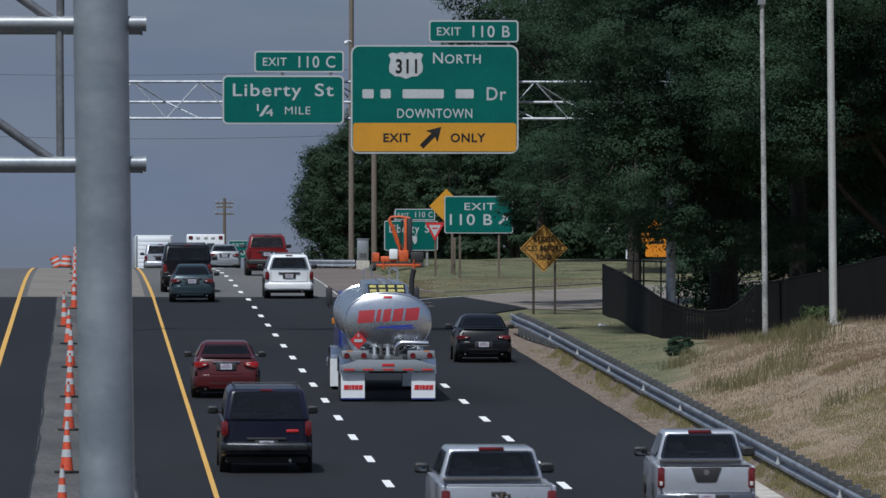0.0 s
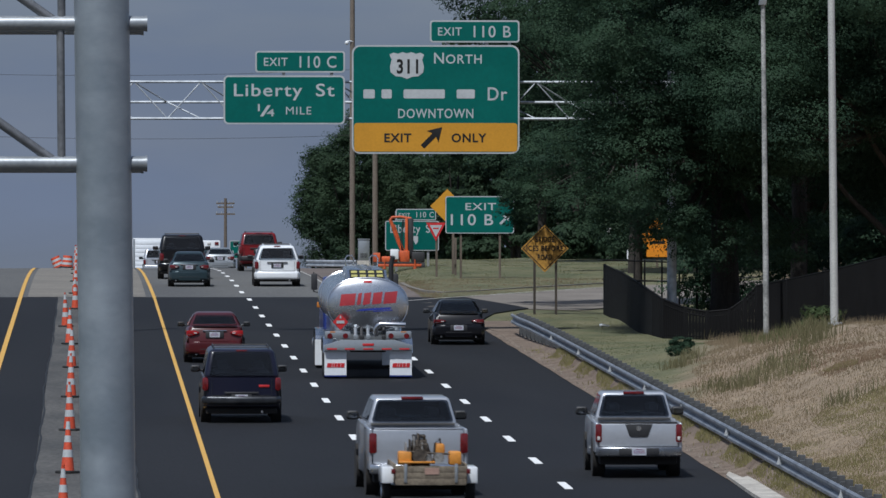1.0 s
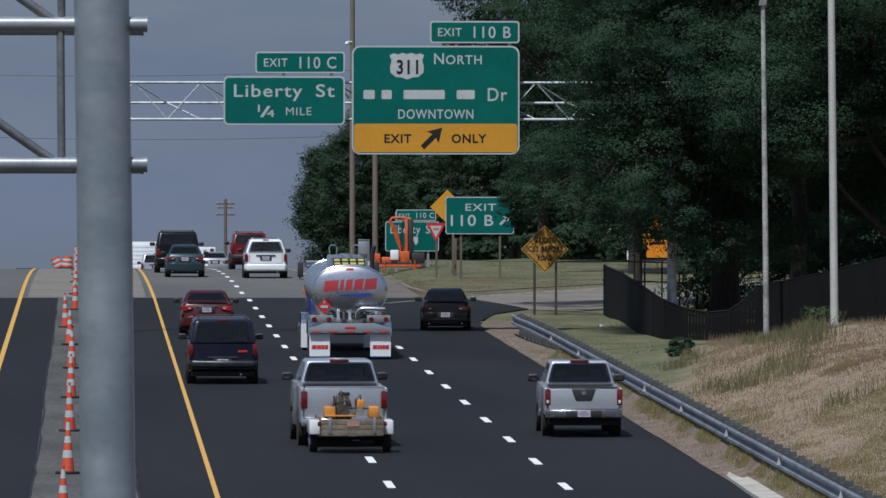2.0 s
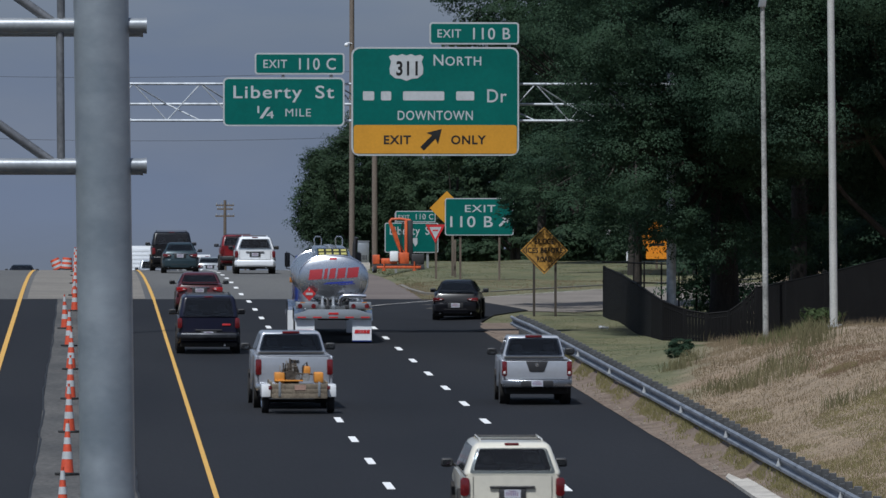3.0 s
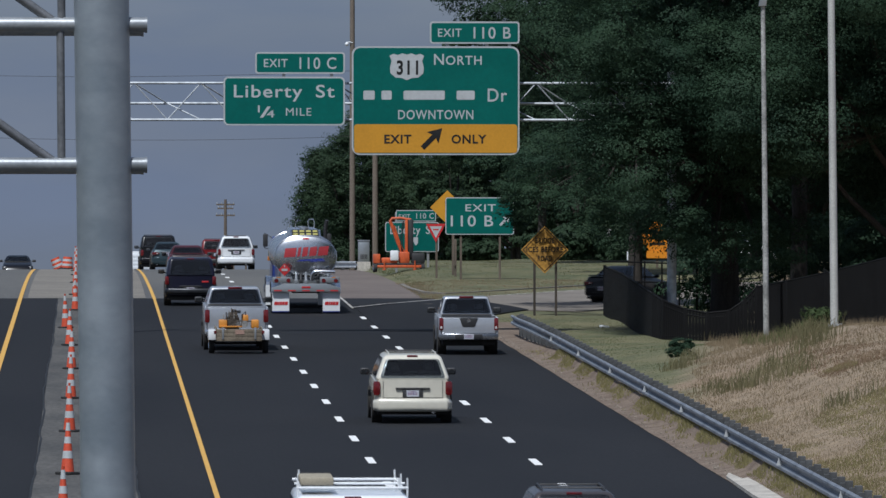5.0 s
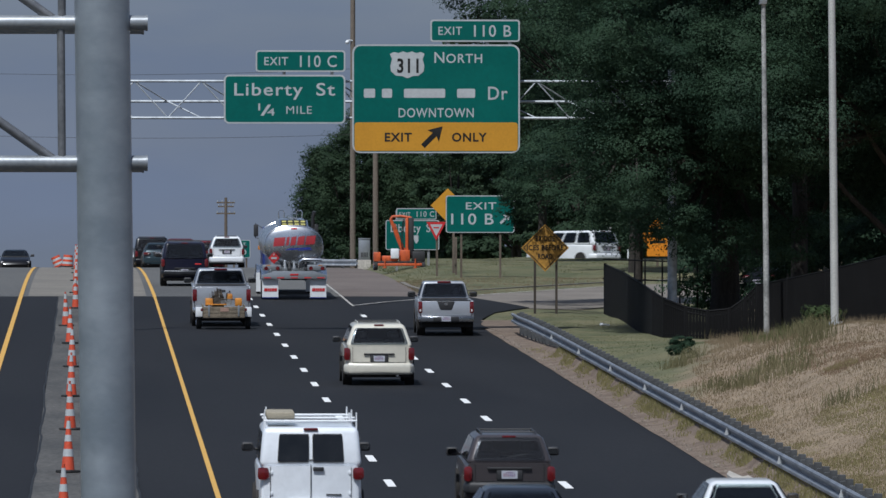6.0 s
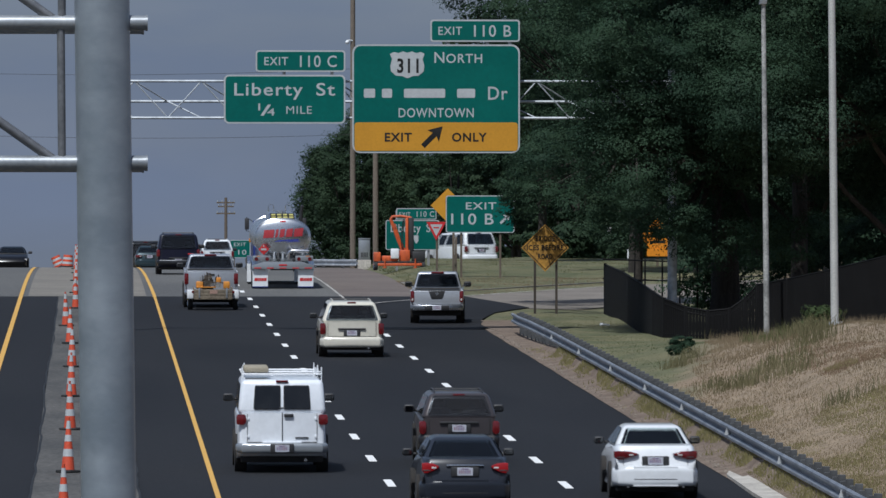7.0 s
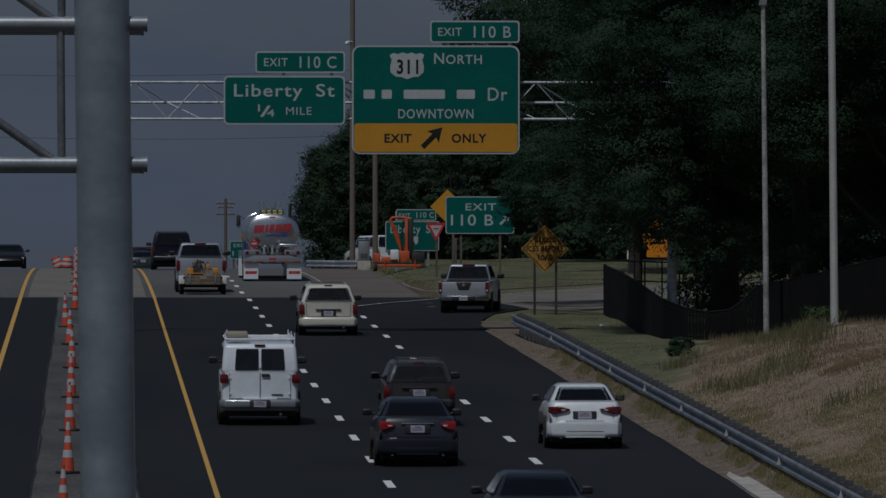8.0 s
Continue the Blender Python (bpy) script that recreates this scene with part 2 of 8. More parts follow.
def leaf_material(name, c1, c2, thin=0.42):
    """Leaves and blades: some of the light that falls on one side shows on the other."""
    m = surface(name, c1, c2, scale=0.35, rough=0.6, grain=3, grain_amount=0.16, bump=0, random_amount=0.13, island=True, spec=0.1)
    n, l = m.node_tree.nodes, m.node_tree.links
    b = n["Principled BSDF"]
    back, mix = n.new("ShaderNodeBsdfTranslucent"), n.new("ShaderNodeMixShader")
    l.new(b.inputs["Base Color"].links[0].from_socket, back.inputs["Color"])
    mix.inputs[0].default_value = thin
    l.new(b.outputs["BSDF"], mix.inputs[1])
    l.new(back.outputs["BSDF"], mix.inputs[2])
    l.new(mix.outputs["Shader"], n["Material Output"].inputs["Surface"])
    return m


M_LEAF = leaf_material("oak_leaves", (0.029, 0.057, 0.036), (0.050, 0.088, 0.050))
M_LEAF_FAR = leaf_material("far_leaves", (0.032, 0.056, 0.032), (0.048, 0.078, 0.042))
M_LEAF_PALE = leaf_material("shrub_leaves", (0.05, 0.075, 0.03), (0.075, 0.10, 0.042))
M_DRY_GRASS = leaf_material("dry_grass", (0.215, 0.165, 0.103), (0.285, 0.228, 0.150))
M_MEADOW = leaf_material("meadow_blades", (0.205, 0.188, 0.085), (0.270, 0.240, 0.115))
M_WEED = leaf_material("weed_blades", (0.145, 0.138, 0.072), (0.20, 0.178, 0.10))
M_RUST_GRASS = leaf_material("rusty_grass", (0.19, 0.12, 0.078), (0.24, 0.165, 0.108))
M_GREEN_GRASS = leaf_material("green_grass", (0.10, 0.115, 0.050), (0.15, 0.15, 0.072))

# ---------- ground shape ----------
GRADE, CREST, BEND = 0.02254, 355.0, 1.1e-4
TOP = CREST + GRADE / (2 * BEND)


def smooth(a, b, v):
    k = min(1.0, max(0.0, (v - a) / (b - a)))
    return k * k * (3 - 2 * k)


def road_z(y):
    if y < 0:
        return max(GRADE * y, -3.0)
    if y < TOP:
        return GRADE * y - BEND * max(y - CREST, 0.0) ** 2
    z = GRADE * TOP - BEND * (TOP - CREST) ** 2 - 0.5e-4 * (min(y, 700.0) - TOP) ** 2
    if y > 700:
        z -= 3.0 * (1 - math.exp(-(y - 700) / 120.0))
    return z


def ground_z(x, y):
    z = road_z(y)
    if x > 14.0:
        # grassy bank beside the rail, running out before the fence corner
        z += 1.8 * smooth(15.0, 22.0, x) * (1 - smooth(236, 292, y)) * smooth(-50, 60, y)
        z += 0.10 * noise.noise(Vector((x * 0.35, y * 0.12, 0.0))) * smooth(14.8, 17.5, x)
    if y > 335 and x > 11:
        z += 0.46 * smooth(345, 425, y) * smooth(12.6, 16.0, x) * (1 - 1.0 * smooth(436, 466, y))
    if x < -15:
        z -= 1.2 * smooth(-15, -30, x)
    return z


# ---------- mesh helpers ----------


def finish(ob, bm, material, sharp=38):
    if isinstance(bm, bpy.types.Mesh):
        ob.data = bm
    else:
        bmesh.ops.recalc_face_normals(bm, faces=bm.faces[:])
        me = ob.data
        bm.to_mesh(me)
        bm.free()
        for p in me.polygons:
            p.use_smooth = True
        me.set_sharp_from_angle(angle=radians(sharp))
    if material and not ob.data.materials:
        ob.data.materials.append(material)
    return ob


def part(name, bm, material, parent, label=""):
    ob = new(name, bm if isinstance(bm, bpy.types.Mesh) else bpy.data.meshes.new(name))
    finish(ob, bm, material)
    ob.parent = parent
    return tagged(ob, label)


def thing(name, bm, material, label, category, group="", kind=""):
    ob = new(name, bm if isinstance(bm, bpy.types.Mesh) else bpy.data.meshes.new(name))
    return tagged(finish(ob, bm, material), label, category, group, kind)


def base(name, m, label, category, group=""):
    ob = new(name)
    ob.matrix_basis = m
    return tagged(ob, label, category, group)


def raw(name, verts, faces, material):
    me = bpy.data.meshes.new(name)
    me.from_pydata(verts, [], faces)
    me.materials.append(material)
    return me


def box(bm, x0, x1, y0, y1, z0, z1, bevel=0.0, seg=2, top=(1.0, 1.0), shear=0.0):
    """A box; top scales the upper face in x and y about its middle, shear moves it along y."""
    cx, cy = (x0 + x1) / 2, (y0 + y1) / 2
    vs = []
    for z in (z0, z1):
        fx, fy = top if z == z1 else (1.0, 1.0)
        sy = shear if z == z1 else 0.0
        for x, y in ((x0, y0), (x1, y0), (x1, y1), (x0, y1)):
            vs.append(bm.verts.new((cx + (x - cx) * fx, cy + (y - cy) * fy + sy, z)))
    fs = [bm.faces.new([vs[i] for i in q]) for q in ((3, 2, 1, 0), (4, 5, 6, 7), (0, 1, 5, 4), (1, 2, 6, 5), (2, 3, 7, 6), (3, 0, 4, 7))]
    if bevel:
        bmesh.ops.bevel(bm, geom=list({e for f in fs for e in f.edges}), offset=bevel, segments=seg, profile=0.5, affect="EDGES")
    return bm


def prism(bm, outline, x0, x1, bevel=0.0, seg=2, axis="x"):
    """An outline of (y, z) drawn out along x; with axis 'y' an outline of (x, z) along y; 'z' one of (x, y) along z."""
    def at(a, p):
        return {"x": (a, p[0], p[1]), "y": (p[0], a, p[1]), "z": (p[0], p[1], a)}[axis]
    lo = [bm.verts.new(at(x0, p)) for p in outline]
    hi = [bm.verts.new(at(x1, p)) for p in outline]
    fs = [bm.faces.new(lo), bm.faces.new(hi[::-1])]
    k = len(outline)
    for i in range(k):
        j = (i + 1) % k
        fs.append(bm.faces.new((lo[i], hi[i], hi[j], lo[j])))
    if bevel:
        bmesh.ops.bevel(bm, geom=list({e for f in fs[:2] for e in f.edges}), offset=bevel, segments=seg, profile=0.5, affect="EDGES")
    return bm


def rod(bm, a, b, r0, r1=None, seg=10):
    r1 = r0 if r1 is None else r1
    a, b = Vector(a), Vector(b)
    q = (b - a).to_track_quat("Z", "Y")
    lo, hi = [], []
    for i in range(seg):
        w = 2 * math.pi * i / seg
        d = q @ Vector((math.cos(w), math.sin(w), 0))
        lo.append(bm.verts.new(a + d * r0))
        hi.append(bm.verts.new(b + d * r1))
    bm.faces.new(lo[::-1])
    bm.faces.new(hi)
    for i in range(seg):
        j = (i + 1) % seg
        bm.faces.new((lo[i], lo[j], hi[j], hi[i]))
    return bm


def bent(bm, pts, r, seg=8):
    """One tube that follows the points."""
    pts = [Vector(p) for p in pts]
    rings = []
    side = None
    for i, p in enumerate(pts):
        d = (pts[min(i + 1, len(pts) - 1)] - pts[max(i - 1, 0)]).normalized()
        if side is None:
            side = d.orthogonal().normalized()
        side = (side - d * side.dot(d)).normalized()
        up = d.cross(side)
        rings.append([bm.verts.new(p + (side * math.cos(2 * math.pi * j / seg) + up * math.sin(2 * math.pi * j / seg)) * r) for j in range(seg)])
    for a, b in zip(rings, rings[1:]):
        for j in range(seg):
            bm.faces.new((a[j], a[(j + 1) % seg], b[(j + 1) % seg], b[j]))
    bm.faces.new(rings[0][::-1])
    bm.faces.new(rings[-1])
    return bm


def rounded(x0, x1, z0, z1, r, seg=5):
    pts = []
    for cx, cz, a0 in ((x1 - r, z1 - r, 0), (x0 + r, z1 - r, 90), (x0 + r, z0 + r, 180), (x1 - r, z0 + r, 270)):
        for i in range(seg + 1):
            a = radians(a0 + 90 * i / seg)
            pts.append((cx + r * math.cos(a), cz + r * math.sin(a)))
    return pts


def B():
    return bmesh.new()


def strip(name, x0, x1, ys, lift, material, label, category, kind="structure", depth=0.0):
    """A band along the road between x0 and x1, with a skirt of some depth."""
    v, f = [], []
    for y in ys:
        z = road_z(y) + lift
        v += [(x0, y, z), (x1, y, z), (x0, y, z - depth), (x1, y, z - depth)]
    for i in range(len(ys) - 1):
        a = 4 * i
        f += [(a, a + 1, a + 5, a + 4), (a + 2, a, a + 4, a + 6), (a + 1, a + 3, a + 7, a + 5)]
    n = 4 * (len(ys) - 1)
    f += [(2, 3, 1, 0), (n, n + 1, n + 3, n + 2)]
    return thing(name, raw(name, v, f, material), None, label, category, "", kind)


# ---------- ground, road ----------
xs = sorted(set([-900, -400, -200, -100, -60, -40, -30, -22, -18, -15, -13.6, -8, -2, 2, 8, 13.4, 14.2] + [14.5 + 0.5 * i for i in range(40)] + [36, 38, 41, 45, 50, 60, 80, 110, 160, 250, 400, 900]))
ys = sorted(set([-400, -200, -100, -50] + [5.0 * i for i in range(0, 28)] + [140 + 2.0 * i for i in range(0, 160)] + [460 + 6 * i for i in range(0, 50)] + [800, 900, 1100, 1500, 2200, 3200, 4800]))
gv, gf = [], []
for y in ys:
    for x in xs:
        on_road = -13.8 < x < 13.45
        gv.append((x, y, ground_z(x, y) - (0.10 if on_road else 0.0)))
nx = len(xs)
for j in range(len(ys) - 1):
    for i in range(nx - 1):
        a = j * nx + i
        gf.append((a, a + 1, a + nx + 1, a + nx))


def ground_material():
    m = surface("ground_grass", (0.075, 0.085, 0.038), (0.14, 0.128, 0.066), scale=0.3, rough=0.95, grain=3, grain_amount=0.28, bump=0.3)
    n, l = m.node_tree.nodes, m.node_tree.links
    hsv = [k for k in n if k.bl_idname == "ShaderNodeHueSaturation"][0]
    green = hsv.inputs["Color"].links[0].from_socket
    geo = n.new("ShaderNodeNewGeometry")
    sep = n.new("ShaderNodeSeparateXYZ")
    wob = n.new("ShaderNodeTexNoise")
    wob.inputs["Scale"].default_value, wob.inputs["Detail"].default_value = 0.16, 5
    l.new(geo.outputs["Position"], wob.inputs["Vector"])
    l.new(geo.outputs["Position"], sep.inputs["Vector"])
    # dry bank: nearer than the fence corner, ragged border
    add = n.new("ShaderNodeMath")
    add.operation = "MULTIPLY_ADD"
    add.inputs[1].default_value = 60.0
    l.new(wob.outputs["Fac"], add.inputs[0])
    lean = n.new("ShaderNodeMath")
    lean.operation = "MULTIPLY_ADD"
    lean.inputs[1].default_value = -10.4
    l.new(sep.outputs["X"], lean.inputs[0])
    l.new(sep.outputs["Y"], lean.inputs[2])
    l.new(lean.outputs["Value"], add.inputs[2])
    rng = n.new("ShaderNodeMapRange")
    rng.inputs["From Min"].default_value, rng.inputs["From Max"].default_value = 110, 94
    l.new(add.outputs["Value"], rng.inputs["Value"])
    dry = n.new("ShaderNodeMix")
    dry.data_type = "RGBA"
    dry.inputs[6].default_value, dry.inputs[7].default_value = (0.19, 0.13, 0.085, 1), (0.25, 0.20, 0.13, 1)
    l.new(wob.outputs["Fac"], dry.inputs[0])
    mix = n.new("ShaderNodeMix")
    mix.data_type = "RGBA"
    l.new(rng.outputs["Result"], mix.inputs[0])
    l.new(green, mix.inputs[6])
    l.new(dry.outputs[2], mix.inputs[7])
    l.new(mix.outputs[2], hsv.inputs["Color"])
    return m


ground = thing("ground", raw("ground", gv, gf, ground_material()), None, "grass verge and dry bank running out to the horizon", "ground", "", "structure")
for p in ground.data.polygons:
    p.use_smooth = True

NEAR = [-300, -200, -100, -50, 0] + [10.0 * i for i in range(1, 35)] + [347]
FAR = [347] + [350 + 5.0 * i for i in range(0, 70)] + [705, 730, 760, 800, 900, 1100, 1500]
strip("road_north", 1.05, 13.5, NEAR, 0.0, M_ASPHALT, "dark new asphalt carriageway", "road", depth=0.2)
strip("road_south", -13.6, -1.12, NEAR, 0.0, M_ASPHALT, "dark new asphalt opposing carriageway", "road", depth=0.2)
strip("road_north_old", 1.05, 9.98, FAR, 0.0, M_OLD_ASPHALT, "worn grey asphalt carriageway over the crest", "road", depth=0.2)
strip("road_south_old", -13.6, -1.12, FAR, 0.0, M_OLD_ASPHALT, "worn grey asphalt opposing carriageway over the crest", "road", depth=0.2)
strip("median_near", -1.12, 1.05, NEAR, 0.012, M_MEDIAN, "grey gritty concrete median strip", "median", depth=0.2)
strip("median_far", -1.12, 1.05, FAR, 0.012, M_MEDIAN_OLD, "tan concrete median strip", "median", depth=0.2)
strip("gore_pavement", 9.98, 13.1, [y for y in FAR if 340 < y < 470], 0.0, M_GORE, "brownish worn pavement in the gore", "pavement", depth=0.2)
strip("median_shoulder", -2.3, -1.12, [y for y in FAR if y < 760], 0.008, M_MEDIAN_OLD, "tan paved median shoulder", "pavement")
strip("inner_shoulder", 1.05, 2.3, [y for y in FAR if y < 760], 0.008, M_MEDIAN_OLD, "tan paved inner shoulder", "pavement")


def ramp_surface(name, left, right, lift, material, label, steps=10):
    v, f = [], []
    for (a, b), (c, d) in zip(zip(left, left[1:]), zip(right, right[1:])):
        for i in range(steps + 1):
            k = i / steps
            l, r = Vector(a).lerp(Vector(b), k), Vector(c).lerp(Vector(d), k)
            for q in range(7):
                p = l.lerp(r, q / 6)
                v.append((p.x, p.y, ground_z(p.x, p.y) + 0.03 + lift - 0.03 * (1 - smooth(12.9, 13.5, p.x))))
    rows = len(v) // 7
    for j in range(rows - 1):
        for q in range(6):
            a = 7 * j + q
            f.append((a, a + 1, a + 8, a + 7))
    # a skirt down both edges
    for edge in (0, 6):
        k = len(v)
        v += [(v[7 * j + edge][0], v[7 * j + edge][1], v[7 * j + edge][2] - 0.25) for j in range(rows)]
        f += [(7 * j + edge, 7 * j + 7 + edge, k + j + 1, k + j) for j in range(rows - 1)]
    return thing(name, raw(name, v, f, material), None, label, "ramp road", "", "structure")


ramp_surface("ramp_near", [(9.98, 300), (9.98, 330), (12.2, 339), (14.6, 346)], [(13.5, 300), (13.85, 312), (14.7, 321), (16.3, 328.3)], 0.014, M_ASPHALT, "dark new asphalt at the mouth of the exit ramp")
ramp_surface("ramp_far", [(9.98, 330), (13.4, 343.0), (17.0, 352.5), (21, 361), (32, 376), (60, 400)], [(18.0, 327.0), (19.0, 329.5), (20.5, 332), (23, 335), (34, 345), (60, 362)], 0.0, M_RAMP, "pale worn concrete exit ramp")

# shoulder of dirt between the asphalt and the rail
v, f = [], []
sy = [140 + 2 * i for i in range(86)]
for y in sy:
    w = 0.09 * noise.noise(Vector((y * 0.11, 3.1, 0))) + 0.05 * noise.noise(Vector((y * 0.7, 1.1, 0)))
    for x, dz in ((13.42 + w * 0.6, 0.012), (13.8, 0.05), (14.05, 0.12), (14.26, 0.34), (14.85 + w, 0.10)):
        v.append((x, y, road_z(y) + (dz if dz < 0.06 else 0.05 + (dz - 0.05) * (1 - smooth(262, 290, y))) + 0.008 * noise.noise(Vector((x * 2, y * 0.4, 2)))))
for j in range(len(sy) - 1):
    for q in range(4):
        a = 5 * j + q
        f.append((a, a + 1, a + 6, a + 5))
thing("shoulder", raw("shoulder", v, f, M_DIRT), None, "tan dirt shoulder beside the rail", "shoulder", "", "structure")
bm = B()
nose = [(13.95 + 0.5 * math.cos(radians(a)) * (0.9 + 0.1 * math.sin(3 * radians(a))), 302 + 7.0 * math.sin(radians(a))) for a in range(0, 360, 20)]
prism(bm, [(x, y) for x, y in nose], road_z(306) - 0.2, road_z(306) + 0.03, axis="z")
for vert in bm.verts:
    if vert.co.z > road_z(306):
        vert.co.z = road_z(vert.co.y) + 0.05
thing("dirt_nose", bm, M_DIRT, "tan dirt bulb at the end of the rail", "shoulder", "", "structure")
bm = B()
apron = [(13.4, 150), (13.38, 179), (13.45, 187), (13.62, 188.6), (13.70, 185.8), (13.86, 186.4), (13.92, 182.5), (14.05, 181), (14.0, 176), (14.12, 171), (14.1, 150)]
prism(bm, apron, 3.0, 4.0, axis="z")
for vert in bm.verts:
    vert.co.z = road_z(vert.co.y) + (0.07 if vert.co.z > 3.5 else -0.2)
thing("concrete_apron", bm, M_APRON, "pale broken concrete apron at the road's edge", "pavement", "", "structure")


def line(name, pts, width, material, label, lift=0.012):
    v, f = [], []
    fine = []
    for a, b in zip(pts, pts[1:]):
        k = max(1, int((Vector(b) - Vector(a)).length / 6))
        fine += [Vector(a).lerp(Vector(b), i / k) for i in range(k)]
    fine.append(Vector(pts[-1]))
    for i, p in enumerate(fine):
        d = (fine[min(i + 1, len(fine) - 1)] - fine[max(i - 1, 0)]).normalized()
        s = Vector((d.y, -d.x)) * width / 2
        for q in (p - s, p + s):
            v.append((q.x, q.y, ground_z(q.x, q.y) + lift))
    for i in range(len(fine) - 1):
        f.append((2 * i, 2 * i + 1, 2 * i + 3, 2 * i + 2))
    return thing(name, raw(name, v, f, material), None, label, "road marking", "", "structure")


def joint(name, x, y0, y1, label):
    r_ = random.Random(name)
    pts, w = [], 0.0
    y = y0
    while y < y1:
        w = 0.7 * w + r_.uniform(-0.035, 0.035)
        pts.append((x + w, y))
        y += r_.uniform(1.5, 4.0)
    line(name, pts, 0.05, M_BLACK, label, 0.018)


joint("joint_south", -1.12, 60, 345, "ragged dark joint at the edge of the new asphalt")
joint("joint_north", 1.05, 60, 345, "ragged dark joint at the edge of the new asphalt")
line("yellow_line_north", [(2.62, 60), (2.62, 345)], 0.105, M_YELLOW_LINE, "solid yellow inner edge line")
line("yellow_line_north_far", [(2.62, 345), (2.56, 380), (2.5, 440), (2.45, 560)], 0.13, M_YELLOW_LINE, "solid yellow inner edge line", 0.016)
line("yellow_line_south", [(-2.6, 60), (-2.58, 345), (-2.56, 560)], 0.15, M_YELLOW_LINE, "solid yellow inner edge line of the other carriageway", 0.016)
line("white_edge_line", [(9.9, 331), (9.9, 345), (9.85, 400), (9.8, 560)], 0.09, M_WORN_LINE, "solid white outer edge line", 0.016)
line("ramp_edge_line", [(9.9, 331), (11.3, 336.5), (13.4, 342.7), (17, 352.3), (21, 360.6), (32, 375.6)], 0.13, M_WORN_LINE, "worn white edge line curving into the ramp", 0.05)


def kerb(name, pts, label):
    bm = B()
    for a, b in zip(pts, pts[1:]):
        d = (Vector(b) - Vector(a)).normalized()
        s = Vector((d.y, -d.x)) * 0.09
        lo = []
        for c in (Vector(a), Vector(b)):
            for k in (-1, 1):
                for h in (-0.2, 0.04):
                    q = c + s * k
                    lo.append(bm.verts.new((q.x, q.y, ground_z(q.x, q.y) + h)))
        for q in ((0, 1, 3, 2), (4, 6, 7, 5), (1, 5, 7, 3), (0, 4, 5, 1), (2, 3, 7, 6)):
            bm.faces.new([lo[i] for i in q])
    return thing(name, bm, M_MEDIAN_OLD, label, "kerb", "", "structure")


kerb("island_kerb", [(13.15, 372), (13.2, 364), (13.5, 357), (14.2, 354), (15.6, 356), (18.0, 361), (21.5, 368), (32, 383), (50, 398)], "pale concrete kerb round the grass island")

dash_me = {}


def dash(x, y, group):
    n = 1.53
    z = road_z(y)
    sl = (road_z(y + n) - road_z(y - n)) / (2 * n)
    key = round(sl, 4)
    if key not in dash_me:
        bm = B()
        box(bm, -0.085, 0.085, -n, n, -0.01, 0.012)
        for vert in bm.verts:
            vert.co.z += sl * vert.co.y
        ob = thing("lane_dash", bm, M_WHITE_LINE, "short white lane dash painted on asphalt", "road marking", group)
        dash_me[key] = ob.data
    else:
        ob = tagged(new("lane_dash", dash_me[key]), "short white lane dash painted on asphalt", "road marking", group)
    ob.matrix_basis = pose(x, y, z)
    ob["kind"] = "structure"


for i in range(-6, 14):
    dash(6.26, 184.3 + 12.19 * i, "dashes of the inner lane line")
for i in range(1, 13):
    dash(6.17, 342.8 + 12.19 * i, "dashes of the inner lane line")
for i in range(-6, 12):
    dash(9.86, 183.4 + 12.19 * i, "dashes of the exit lane line")
for i in range(-6, 27):
    dash(-6.2, 184.3 + 12.19 * i, "dashes of the other carriageway")

# ---------- vehicles: each stands with its rear bumper at its origin and drives along +y ----------


def patch_on(bm, c, u0, u1, v0, v1, lift, thick=0.012, r=0.12):
    """A thin rounded plate on the quad c (bottom left, bottom right, top right, top left), inset by fractions."""
    c = [Vector(p) for p in c]
    n = (c[1] - c[0]).cross(c[3] - c[0]).normalized()

    def at(u, v):
        return c[0].lerp(c[1], u).lerp(c[3].lerp(c[2], u), v) + n * lift
    pts = []
    for cu, cv, a0 in ((u1, v1, 0), (u0, v1, 90), (u0, v0, 180), (u1, v0, 270)):
        ru, rv = r * (u1 - u0) * 0.35, r * (v1 - v0)
        ou, ov = cu - math.copysign(ru, cu - (u0 + u1) / 2), cv - math.copysign(rv, cv - (v0 + v1) / 2)
        for i in range(4):
            a = radians(a0 + 30 * i)
            pts.append(at(ou + ru * math.cos(a), ov + rv * math.sin(a)))
    hi = [bm.verts.new(p) for p in pts]
    lo = [bm.verts.new(p - n * thick) for p in pts]
    bm.faces.new(hi)
    bm.faces.new(lo[::-1])
    for i in range(len(pts)):
        j = (i + 1) % len(pts)
        bm.faces.new((hi[j], hi[i], lo[i], lo[j]))
    return bm


wheel_cache = {}


